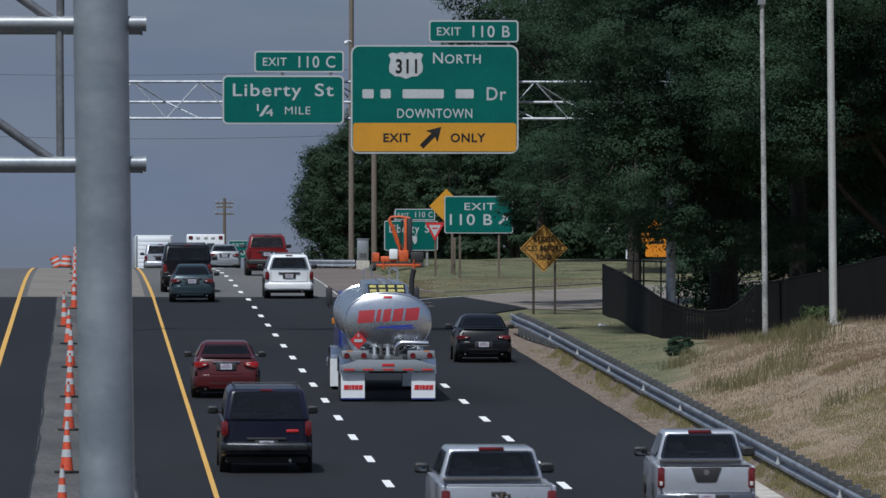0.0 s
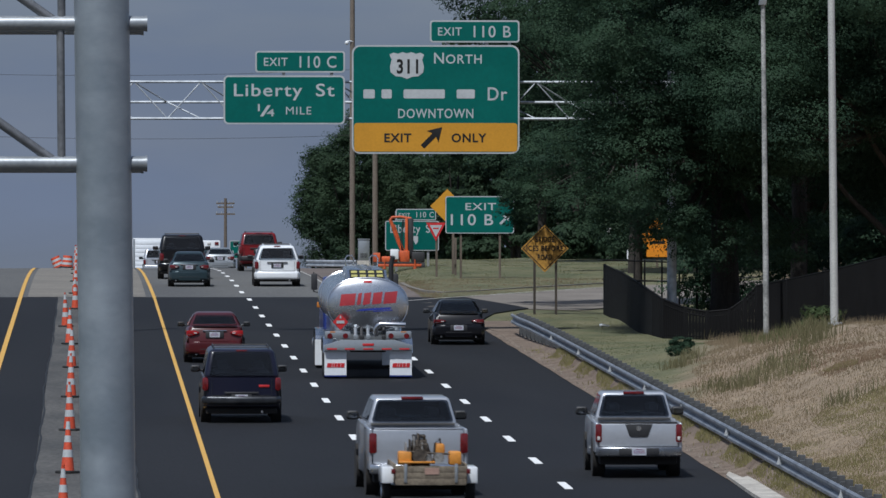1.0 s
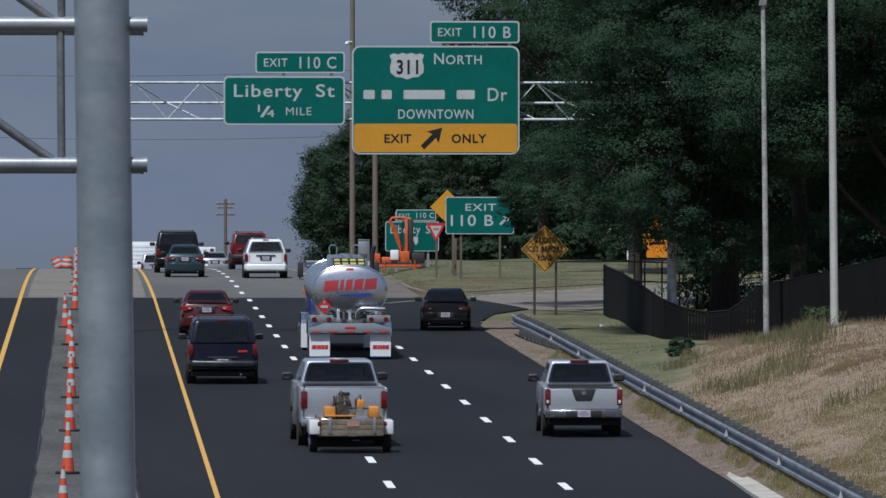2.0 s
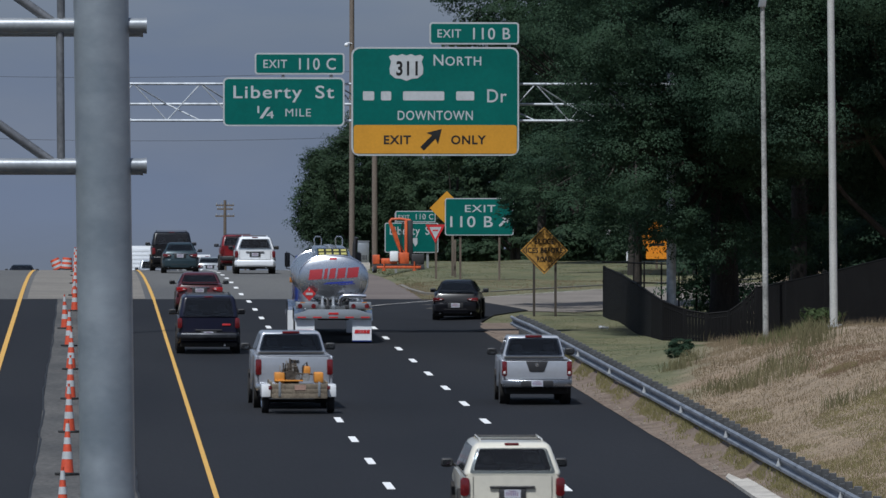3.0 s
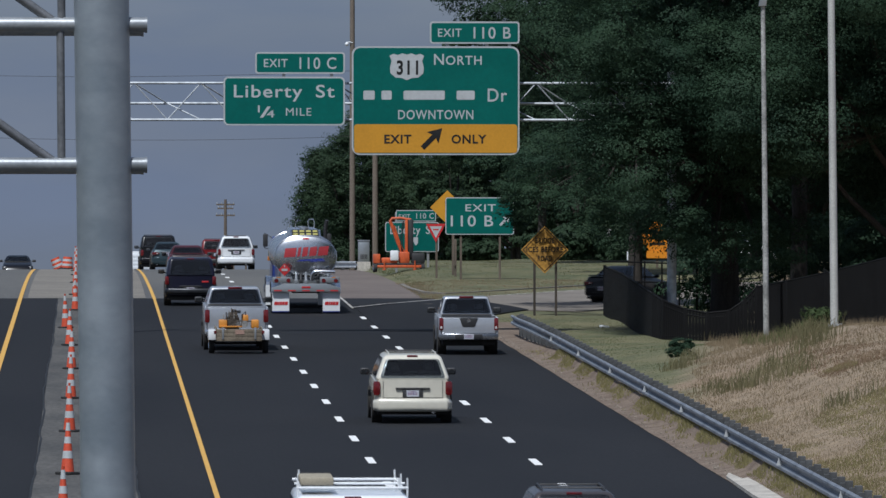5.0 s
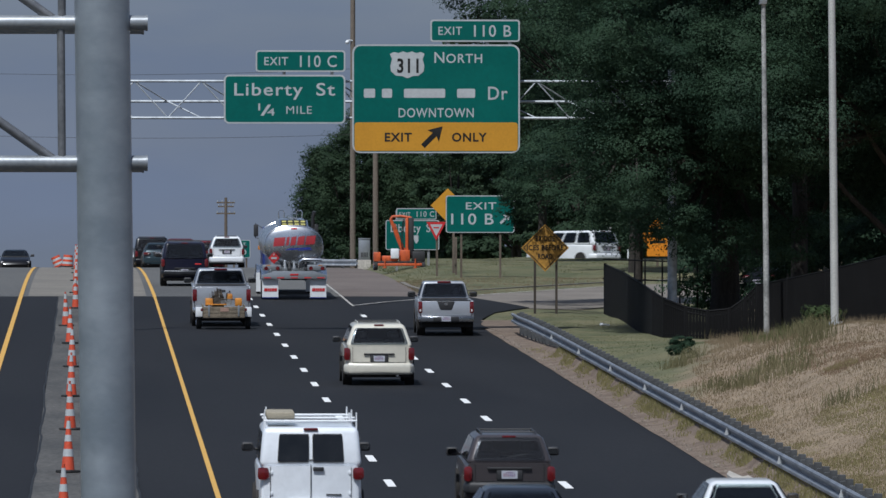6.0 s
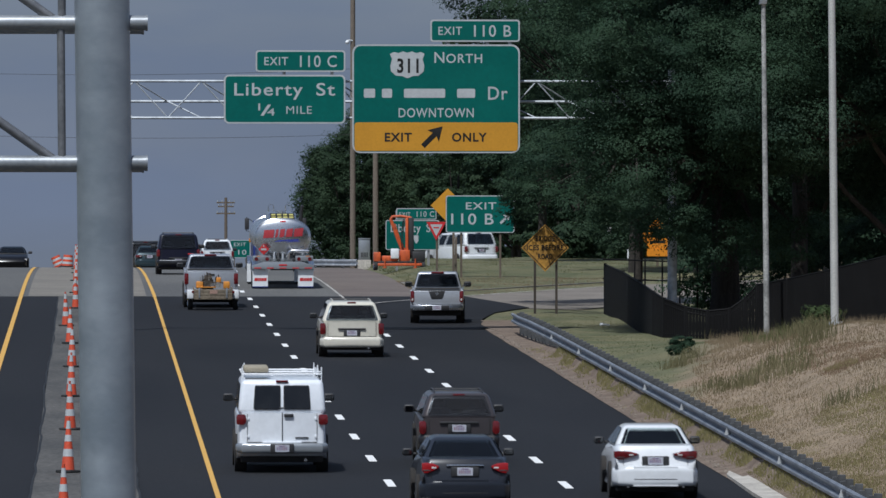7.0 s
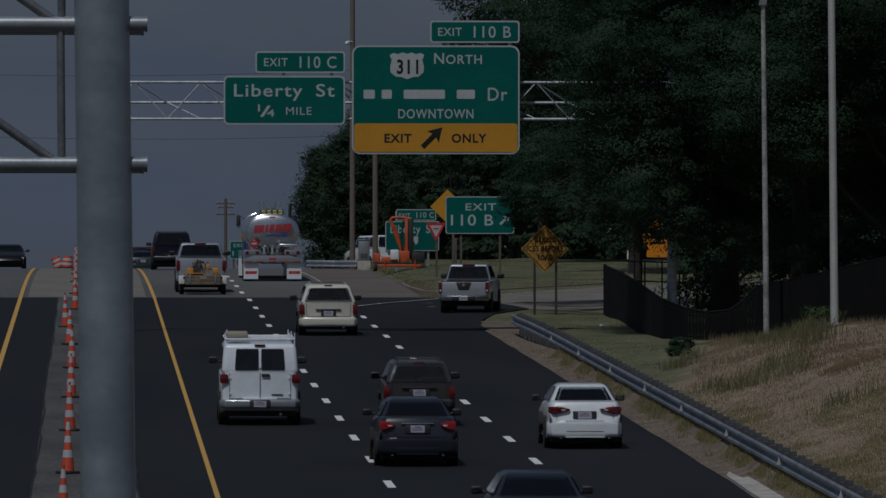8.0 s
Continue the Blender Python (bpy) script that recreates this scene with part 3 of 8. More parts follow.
def wheel_at(car, x, y, r, w, rim_material=None):
    key = (r, w)
    rim_material = rim_material or M_CHROME
    if key not in wheel_cache:
        bm = B()
        prof = [(-w / 2, r * 0.62), (-w / 2, r * 0.93), (-w / 2 + 0.03, r), (w / 2 - 0.03, r), (w / 2, r * 0.93), (w / 2, r * 0.62)]
        ring = []
        for i in range(28):
            a = 2 * math.pi * i / 28
            ring.append([bm.verts.new((px_, rr * math.cos(a), rr * math.sin(a))) for px_, rr in prof])
        for i in range(28):
            j = (i + 1) % 28
            for q in range(5):
                bm.faces.new((ring[i][q], ring[i][q + 1], ring[j][q + 1], ring[j][q]))
            bm.faces.new((ring[i][5], ring[i][0], ring[j][0], ring[j][5]))
        tyre = part("wheel", bm, M_RUBBER, car)
        bm = B()
        rod(bm, (-w * 0.42, 0, 0), (w * 0.42, 0, 0), r * 0.2, seg=12)
        for i in range(6):
            a = math.pi * i / 3
            c, s = math.cos(a), math.sin(a)
            rod(bm, (-w * 0.38, 0, 0), (-w * 0.38, r * 0.6 * c, r * 0.6 * s), 0.035, 0.028, 6)
            rod(bm, (w * 0.38, 0, 0), (w * 0.38, r * 0.6 * c, r * 0.6 * s), 0.035, 0.028, 6)
        rod(bm, (-w * 0.3, 0, 0), (w * 0.3, 0, 0), r * 0.62, seg=20)
        rim = part("rim", bm, rim_material, tyre)
        wheel_cache[key] = (tyre.data, rim.data)
    else:
        tyre = part("wheel", wheel_cache[key][0], None, car)
        part("rim", wheel_cache[key][1], None, tyre)
    tyre.matrix_basis = pose(x, y, r)
    return tyre


def plate_on(car, x, y, z, dark=False):
    bm = B()
    box(bm, x - 0.152, x + 0.152, y - 0.012, y + 0.01, z - 0.076, z + 0.076, 0.004, 1)
    pl = part("number_plate", bm, M_PLATE, car, "white number plate with plain bars")
    bm = B()
    for i in range(6):
        box(bm, x - 0.118 + 0.04 * i, x - 0.095 + 0.04 * i, y - 0.018, y - 0.011, z - 0.035, z + 0.03)
    box(bm, x - 0.07, x + 0.07, y - 0.018, y - 0.011, z + 0.045, z + 0.06)
    part("plate_bars", bm, M_PLATE_INK, pl)


def block(car, name, material, x0, x1, y0, y1, z0, z1, bevel=0.02, label="", seg=2, **kw):
    bm = B()
    box(bm, x0, x1, y0, y1, z0, z1, bevel, seg, **kw)
    return part(name, bm, material, car, label)


def mirrors(car, W, y, z, size, material):
    for s in (-1, 1):
        bm = B()
        x = s * (W / 2 + size * 0.38)
        box(bm, x - size / 2, x + size / 2, y - 0.06, y + 0.08, z - size * 0.36, z + size * 0.36, size * 0.22, 4)
        rod(bm, (s * (W / 2 - 0.08), y + 0.05, z - size * 0.2), (x, y + 0.03, z - size * 0.12), 0.03, seg=6)
        m = part("mirror", bm, material, car)
        bm = B()
        prism(bm, rounded(x - size * 0.36, x + size * 0.36, z - size * 0.22, z + size * 0.22, size * 0.14), y - 0.066, y - 0.056, axis="y")
        part("mirror_glass", bm, M_MIRROR, m)


def shell(car, outline, W, material, plan=0.94, tumble=0.05, name="body", bevel=0.07):
    """The lower body: a side outline drawn across the width, its ends drawn in and its shoulders leaned inwards."""
    L = max(p[0] for p in outline)
    top = max(p[1] for p in outline)
    bm = B()
    prism(bm, outline, -W / 2, W / 2, bevel, 3)
    for vert in bm.verts:
        y, z = vert.co.y, vert.co.z
        k = 1 - (1 - plan) * (1 - smooth(0.0, 0.45, y)) - (1 - plan) * 1.6 * smooth(L - 0.7, L, y)
        k *= 1 - tumble * smooth(0.62, top, z) - 0.04 * (1 - smooth(0.3, 0.6, z))
        vert.co.x *= k
    return part(name, bm, material, car)


def cut_window(bm, c, holes):
    """Opens a bevelled wall of the cabin: c are the wall's full corners, holes its windows as fractions of them."""
    c = [Vector(p) for p in c]
    n = (c[1] - c[0]).cross(c[3] - c[0]).normalized()
    face = max((f for f in bm.faces if abs(f.normal.dot(n)) > 0.98 and abs((f.calc_center_median() - c[0]).dot(n)) < 0.05), key=lambda f: f.calc_area())

    def uv(p):
        up = (c[3] - c[0]).lerp(c[2] - c[1], 0.5)
        v = (p - c[0]).dot(up - (c[1] - c[0]) * up.dot(c[1] - c[0]) / (c[1] - c[0]).length_squared) / up.dot(up - (c[1] - c[0]) * up.dot(c[1] - c[0]) / (c[1] - c[0]).length_squared)
        a, b = c[0].lerp(c[3], v), c[1].lerp(c[2], v)
        return (p - a).dot(b - a) / (b - a).length_squared, v
    lim = [uv(v.co) for v in face.verts]
    us, vs = sorted(p[0] for p in lim), sorted(p[1] for p in lim)
    edges = list(face.edges)
    bmesh.ops.delete(bm, geom=[face], context="FACES_ONLY")
    for u0, u1, v0, v1 in holes:
        u0, u1, v0, v1 = max(u0 + 0.008, us[1] + 0.012), min(u1 - 0.008, us[2] - 0.012), max(v0 + 0.02, vs[1] + 0.03), min(v1 - 0.02, vs[2] - 0.03)
        ring = []
        for a, b in ((u0 + 0.02, v0), (u1 - 0.02, v0), (u1, v0 + 0.06), (u1, v1 - 0.06), (u1 - 0.02, v1), (u0 + 0.02, v1), (u0, v1 - 0.06), (u0, v0 + 0.06)):
            ring.append(bm.verts.new(c[0].lerp(c[1], a).lerp(c[3].lerp(c[2], a), b)))
        edges += [bm.edges.new((ring[k], ring[(k + 1) % 8])) for k in range(8)]
    bmesh.ops.triangle_fill(bm, edges=edges, use_beauty=True, normal=n)


def seats(car, W, belt, rows, backs):
    """Seat backs and head rests that show through the glass, over a dark shelf."""
    block(car, "parcel_shelf", M_LINING, -W / 2 + 0.16, W / 2 - 0.16, rows[0] - 0.55, rows[-1] + 1.0, belt - 0.035, belt + 0.012, 0.005)
    for k, y in enumerate(rows):
        for s in (-1, 1):
            x = s * W * 0.22
            st = block(car, "seat", M_SEAT, x - 0.25, x + 0.25, y - 0.07, y + 0.07, belt, belt + backs, 0.05, seg=3)
            block(st, "head_rest", M_SEAT, x - 0.13, x + 0.13, y - 0.06, y + 0.05, belt + backs + 0.02, belt + backs + 0.19, 0.05, seg=3)


def cabin(car, W, belt, roof, y0, y1, r0, r1, wb, wr, material, panes=2, rear=(0.07, 0.93, 0.12, 0.88), bevel=0.07, side=True, glass=None, open_rear=True):
    """Pillars and roof over the belt line, with rear window, windscreen and side panes set in their openings."""
    glass = glass or M_GLASS
    bm = B()
    lo = [(-wb, y0), (wb, y0), (wb, y1), (-wb, y1)]
    hi = [(-wr, r0), (wr, r0), (wr, r1), (-wr, r1)]
    a = [bm.verts.new((x, y, belt - 0.03)) for x, y in lo]
    b = [bm.verts.new((x, y, roof)) for x, y in hi]
    fs = [bm.faces.new(a[::-1]), bm.faces.new(b)]
    for i in range(4):
        j = (i + 1) % 4
        fs.append(bm.faces.new((a[i], a[j], b[j], b[i])))
    bmesh.ops.bevel(bm, geom=list({e for f in fs[1:] for e in f.edges}), offset=bevel, segments=5, profile=0.5, affect="EDGES")
    bm.normal_update()
    L = [(-wb, y0, belt), (wb, y0, belt), (wr, r0, roof), (-wr, r0, roof)]
    F = [(wb, y1, belt), (-wb, y1, belt), (-wr, r1, roof), (wr, r1, roof)]
    sides = []
    if side:
        spans = [(0.05 + 0.9 * i / panes + 0.015, 0.05 + 0.9 * (i + 1) / panes - 0.015, 0.12, 0.86) for i in range(panes)]
        sides = [([(wb, y0, belt), (wb, y1, belt), (wr, r1, roof), (wr, r0, roof)], spans), ([(-wb, y1, belt), (-wb, y0, belt), (-wr, r0, roof), (-wr, r1, roof)], spans)]
    if open_rear:
        cut_window(bm, L, [rear])
    cut_window(bm, F, [(0.07, 0.93, 0.08, 0.9)])
    for q, spans in sides:
        cut_window(bm, q, spans)
    part("cabin", bm, material, car)
    if open_rear:
        part("rear_window", patch_on(B(), L, *rear, 0.010), glass, car, "tinted rear window")
    part("windscreen", patch_on(B(), F, 0.07, 0.93, 0.08, 0.9, 0.010), M_GLASS, car)
    for q, spans in sides:
        for u0, u1, v0, v1 in spans:
            part("side_window", patch_on(B(), q, u0, u1, v0, v1, 0.010, r=0.2), glass, car)


def arches(car, W, ys_, r):
    for y in ys_:
        for s in (-1, 1):
            bm = B()
            rod(bm, (s * (W / 2 - 0.25), y, r + 0.02), (s * (W / 2 - 0.005), y, r + 0.02), r * 1.17, seg=22)
            part("wheel_arch", bm, M_UNDER, car)


def underside(car, W, L, z0, z1):
    block(car, "underbody", M_UNDER, -W / 2 + 0.12, W / 2 - 0.12, 0.15, L - 0.2, z0, z1, 0.03)


def sedan(name, label, L, W, roof, belt, trunk, material, lamps, lit=False, plate_z=0.8, plate_y=0.03, spoiler=False, chrome=True, r=0.33):
    car = base(name, Matrix(), label, "car", "moving vehicles")
    out = [(0.10, 0.30), (0.01, 0.40), (0.0, 0.62), (0.05, 0.70), (0.07, trunk - 0.10), (0.16, trunk), (0.55, trunk + 0.025), (1.2, belt), (L - 1.35, belt),
           (L - 0.45, belt - 0.16), (L - 0.08, 0.66), (L, 0.5), (L - 0.12, 0.28), (L - 0.5, 0.24), (0.6, 0.24)]
    shell(car, out, W, material, plan=0.90, tumble=0.10, bevel=0.12)
    cabin(car, W, belt, roof, 0.62, L - 1.25, 1.42, L - 2.05, W / 2 - 0.09, W / 2 - 0.33, material, rear=(0.07, 0.93, 0.06, 0.84), bevel=0.12)
    seats(car, W, belt, (1.45, L - 2.25), 0.12)
    underside(car, W, L, 0.16, 0.3)
    bm = B()
    plan = [(-W / 2 * 0.965, 0.40), (-W / 2 * 0.95, 0.14), (-W / 2 * 0.84, 0.0), (-W / 2 * 0.5, -0.05), (W / 2 * 0.5, -0.05), (W / 2 * 0.84, 0.0), (W / 2 * 0.95, 0.14), (W / 2 * 0.965, 0.40)]
    prism(bm, plan, 0.27, 0.66, 0.11, 5, "z")
    part("rear_bumper", bm, material, car)
    block(car, "bumper_valance", M_UNDER, -W / 2 * 0.70, W / 2 * 0.70, 0.04, 0.3, 0.22, 0.30, 0.02)
    block(car, "bumper_seam", M_DARK_TRIM, -W / 2 * 0.48, W / 2 * 0.48, -0.054, 0.1, 0.40, 0.415, 0.003)
    block(car, "plate_recess", M_DARK_TRIM, -0.27, 0.27, plate_y - 0.004, plate_y + 0.06, plate_z - 0.10, plate_z + 0.095, 0.02)
    bm = B()
    for sx in (-1, 1):
        box(bm, sx * W * 0.36 - 0.004, sx * W * 0.36 + 0.004, 0.035, 0.12, 0.66, trunk - 0.06)
    part("boot_seam", bm, M_DARK_TRIM, car)
    for s in (-1, 1):
        x0, x1, z0, z1 = lamps
        bm = B()
        h_, w_ = z1 - z0, x1 - x0
        lamp = [(x1, z0 + 0.25 * h_), (x1, z1 - 0.05 * h_), (x1 - 0.2 * w_, z1), (x0 + 0.35 * w_, z1 - 0.06 * h_), (x0, z1 - 0.32 * h_), (x0 + 0.08 * w_, z0 + 0.45 * h_), (x1 - 0.38 * w_, z0 + 0.05 * h_), (x1 - 0.12 * w_, z0)]
        prism(bm, [(s * a, b) for a, b in lamp], 0.0, 0.14, 0.02, 2, "y")
        tl = part("tail_light", bm, M_LAMP_LIT if lit else M_LAMP_RED, car, "red tail light")
        block(tl, "reversing_lens", M_LAMP_CLEAR, s * (x0 + 0.3 * w_) - 0.05, s * (x0 + 0.3 * w_) + 0.05, -0.008, 0.05, z0 + 0.42 * h_, z0 + 0.62 * h_, 0.012)
        block(tl, "dark_lens", M_DARK_TRIM, s * (x1 - 0.28 * w_) - 0.08, s * (x1 - 0.28 * w_) + 0.08, -0.006, 0.05, z0 + 0.18 * h_, z0 + 0.34 * h_, 0.012)
        block(car, "headlight", M_LAMP_CLEAR, s * W / 2 * 0.7 - 0.18, s * W / 2 * 0.7 + 0.18, L - 0.42, L - 0.1, 0.56, 0.68, 0.03)
    plate_on(car, 0, plate_y, plate_z)
    if chrome:
        block(car, "trunk_trim", M_CHROME, -0.36, 0.36, 0.035, 0.07, plate_z + 0.10, plate_z + 0.135, 0.01)
    if spoiler:
        block(car, "spoiler", material, -W / 2 * 0.72, W / 2 * 0.72, 0.06, 0.30, trunk + 0.035, trunk + 0.075, 0.015)
    block(car, "brake_light", M_LAMP_RED, -0.16, 0.16, 0.70, 0.80, belt + 0.0, belt + 0.045, 0.008)
    arches(car, W, (1.02, L - 0.95), r)
    for s in (-1, 1):
        for y in (1.02, L - 0.95):
            wheel_at(car, s * (W / 2 - 0.13), y, r, 0.22)
    mirrors(car, W, L - 1.75, belt + 0.06, 0.21, M_DARK_TRIM)
    bm = B()
    for x in (-0.55, 0.55):
        rod(bm, (x, 0.0, 0.26), (x, 0.5, 0.26), 0.026)
    part("exhaust_tip", bm, M_CHROME, car)
    return car


def wagon(name, label, category, L, W, roof, belt, material, lamps, plate_z, hatch=0.30, rear=(0.07, 0.93, 0.10, 0.9), bumper=(0.42, 0.72), bumper_material=None,
          rack=None, plate_y=0.02, mirror_up=0.10, lit=False, panes=3, r=0.36, wr=0.20, lower=0.36, handle=True, ground_clear=0.22, hood=1.25, badge=None, glass=None, twin=False):
    """Minivans, utility vehicles and panel vans: an upright tailgate over a bumper."""
    car = base(name, Matrix(), label, category, "moving vehicles")
    out = [(0.14, lower), (0.05, lower + 0.06), (0.05, belt), (L - hood - 0.1, belt), (L - 0.5, belt - 0.10), (L - 0.08, belt - 0.3), (L, 0.6), (L - 0.1, lower), (L - 0.5, lower - 0.06), (0.6, lower - 0.06)]
    shell(car, out, W, material, plan=0.94, tumble=0.05, bevel=0.10)
    wb, wt = W / 2 - 0.06, W / 2 - wr
    cabin(car, W, belt, roof, 0.06, L - hood, 0.06 + hatch, L - hood - 0.75, wb, wt, material, panes=panes, rear=rear, bevel=0.11, glass=glass or M_PRIVACY, open_rear=not twin)
    seats(car, W, belt, (1.1, L - hood - 1.5), 0.16)
    underside(car, W, L, ground_clear, lower)
    bmat = bumper_material or material
    bm = B()
    plan = [(-W / 2 * 0.985, 0.42), (-W / 2 * 0.98, 0.10), (-W / 2 * 0.86, -0.05), (0, -0.10), (W / 2 * 0.86, -0.05), (W / 2 * 0.98, 0.10), (W / 2 * 0.985, 0.42)]
    prism(bm, plan, bumper[0], bumper[1], min(0.11, (bumper[1] - bumper[0]) * 0.36), 5, "z")
    part("rear_bumper", bm, bmat, car)
    block(car, "plate_recess", M_DARK_TRIM, -0.25, 0.25, plate_y - 0.006, plate_y + 0.06, plate_z - 0.10, plate_z + 0.10, 0.02)
    for s in (-1, 1):
        x0, x1, z0, z1 = lamps
        bm = B()
        prism(bm, rounded(min(s * x0, s * x1), max(s * x0, s * x1), z0, z1, min(0.05, (x1 - x0) * 0.4)), 0.0, 0.16, 0.02, 2, "y")
        part("tail_light", bm, M_LAMP_LIT if lit else M_LAMP_RED, car, "red tail light")
        block(car, "headlight", M_LAMP_CLEAR, s * W / 2 * 0.72 - 0.17, s * W / 2 * 0.72 + 0.17, L - 0.32, L - 0.04, belt - 0.4, belt - 0.22, 0.03)
    plate_on(car, 0, plate_y, plate_z)
    bm = B()
    box(bm, -0.42, 0.42, 0.005, 0.06, plate_z + 0.10, plate_z + 0.145, 0.012)
    part("tailgate_handle", bm, M_DARK_TRIM if handle else material, car)
    bm = B()
    for sx in (-1, 1):
        box(bm, sx * W * 0.37 - 0.004, sx * W * 0.37 + 0.004, 0.03, 0.06, bumper[1] + 0.02, belt - 0.02)
    box(bm, -W * 0.37, W * 0.37, 0.03, 0.06, bumper[1] + 0.012, bumper[1] + 0.022)
    part("tailgate_seam", bm, M_DARK_TRIM, car)
    block(car, "brake_light", M_LAMP_RED, -0.13, 0.13, 0.02 + hatch, 0.12 + hatch, roof - 0.055, roof - 0.01, 0.01)
    if rack:
        for s in (-1, 1):
            bm = B()
            x = s * (wt - 0.12)
            bent(bm, [(x, hatch + 0.25, roof), (x, hatch + 0.4, roof + 0.045), (x, L - hood - 1.1, roof + 0.045), (x, L - hood - 0.95, roof)], 0.018, 6)
            part("roof_rail", bm, material if category == "minivan" else M_DARK_TRIM, car)
        for y in (hatch + 0.5, L - hood - 1.3):
            bm = B()
            rod(bm, (-wt + 0.12, y, roof + 0.04), (wt - 0.12, y, roof + 0.04), 0.014, seg=6)
            part("roof_crossbar", bm, M_DARK_TRIM, car)
    if badge:
        block(car, "badge", badge[0], *badge[1:], 0.012)
    arches(car, W, (1.05, L - 0.98), r)
    for s in (-1, 1):
        for y in (1.05, L - 0.98):
            wheel_at(car, s * (W / 2 - 0.14), y, r, 0.24)
    mirrors(car, W, L - hood - 0.35, belt + mirror_up, 0.24, M_DARK_TRIM)
    bm = B()
    rod(bm, (0.5, 0.0, ground_clear + 0.06), (0.5, 0.7, ground_clear + 0.06), 0.035)
    part("exhaust_tip", bm, M_CHROME, car)
    bm = B()
    rod(bm, (-0.05, hatch * 0.35 + 0.03, belt + 0.10), (0.38, hatch * 0.42 + 0.03, belt + 0.16), 0.014, seg=6)
    part("rear_wiper", bm, M_DARK_TRIM, car)
    return car


def pickup(name, label, L, W, roof, rail, bed, material, lamps, plate=True, vee=False, r=0.37, tail_lit=False):
    car = base(name, Matrix(), label, "pickup truck", "moving vehicles")
    # cab and bonnet
    out = [(bed, 0.42), (bed, rail), (L - 1.3, rail), (L - 0.35, rail - 0.08), (L - 0.03, rail - 0.22), (L, 0.62), (L - 0.08, 0.40), (L - 0.5, 0.36), (bed + 0.3, 0.36)]
    shell(car, out, W, material, name="cab_body", plan=0.96, tumble=0.03)
    cabin(car, W, rail, roof, bed + 0.03, L - 1.2, bed + 0.22, L - 1.95, W / 2 - 0.10, W / 2 - 0.26, material, panes=2, rear=(0.035, 0.965, 0.07, 0.90), bevel=0.07, glass=M_PRIVACY)
    seats(car, W, rail, (bed + 0.45, L - 2.4), 0.12)
    # open bed
    for s in (-1, 1):
        bm = B()
        x0, x1 = sorted((s * (W / 2 - 0.09), s * W / 2 * 0.985))
        box(bm, x0, x1, 0.06, bed + 0.02, 0.52, rail - 0.03, 0.035, 3)
        part("bed_side", bm, material, car)
    block(car, "bed_floor", M_UNDER, -W / 2 + 0.09, W / 2 - 0.09, 0.1, bed, 0.58, 0.66, 0.01)
    tg = block(car, "tailgate", material, -W / 2 + 0.10, W / 2 - 0.10, 0.03, 0.10, 0.66, rail - 0.04, 0.03, seg=3)
    block(tg, "tailgate_cap", M_DARK_TRIM if vee else material, -W / 2 + 0.12, W / 2 - 0.12, 0.025, 0.11, rail - 0.05, rail - 0.015, 0.012)
    if vee:
        bm = B()
        prism(bm, [(-0.29, rail - 0.06), (0.29, rail - 0.06), (0.20, rail - 0.31), (0.16, rail - 0.34), (-0.16, rail - 0.34), (-0.20, rail - 0.31)], 0.015, 0.05, 0.012, 2, "y")
        part("handle_panel", bm, M_DARK_TRIM, tg)
        bm = B()
        rod(bm, (0, 0.004, rail - 0.15), (0, 0.03, rail - 0.15), 0.055, seg=14)
        part("badge", bm, M_CHROME, tg)
    else:
        block(tg, "tailgate_handle", M_DARK_TRIM, -0.13, 0.13, 0.01, 0.05, rail - 0.22, rail - 0.14, 0.015)
    for k, s in enumerate((-1, 1)):
        x0, x1, z0, z1 = lamps
        bm = B()
        prism(bm, rounded(min(s * x0, s * x1), max(s * x0, s * x1), z0, z1, 0.03), 0.02, 0.14, 0.015, 2, "y")
        tl = part("tail_light", bm, M_LAMP_LIT if tail_lit else M_LAMP_RED, car, "red tail light")
        if vee:
            block(tl, "reversing_lens", M_LAMP_CLEAR, s * (x0 + x1) / 2 - 0.03, s * (x0 + x1) / 2 + 0.03, 0.005, 0.05, z0 + 0.04, z0 + 0.12, 0.01)
        block(car, "headlight", M_LAMP_CLEAR, s * W / 2 * 0.75 - 0.16, s * W / 2 * 0.75 + 0.16, L - 0.22, L - 0.02, rail - 0.40, rail - 0.2, 0.03)
    bm = B()
    prism(bm, [(-W / 2 * 0.97, 0.2), (-W / 2 * 0.97, -0.02), (-W / 2 * 0.8, -0.12), (W / 2 * 0.8, -0.12), (W / 2 * 0.97, -0.02), (W / 2 * 0.97, 0.2)], 0.46, 0.66, 0.035, 3, "z")
    bp = part("rear_bumper", bm, M_STEP if vee else M_CHROME, car, "bright step bumper")
    block(bp, "bumper_step", M_DARK_TRIM, -0.42, 0.42, -0.135, 0.0, 0.49, 0.64, 0.015)
    if plate:
        plate_on(car, 0, -0.145, 0.565)
    underside(car, W, L, 0.28, 0.5)
    block(car, "brake_light", M_LAMP_LIT if tail_lit else M_LAMP_RED, -0.22, 0.22, bed + 0.17, bed + 0.30, roof - 0.045, roof + 0.012, 0.01)
    ws = (1.25, L - 0.98)
    arches(car, W, ws, r)
    for s in (-1, 1):
        for y in ws:
            wheel_at(car, s * (W / 2 - 0.15), y, r, 0.25)
    mirrors(car, W, L - 1.75, rail + 0.10, 0.26, M_DARK_TRIM)
    return car


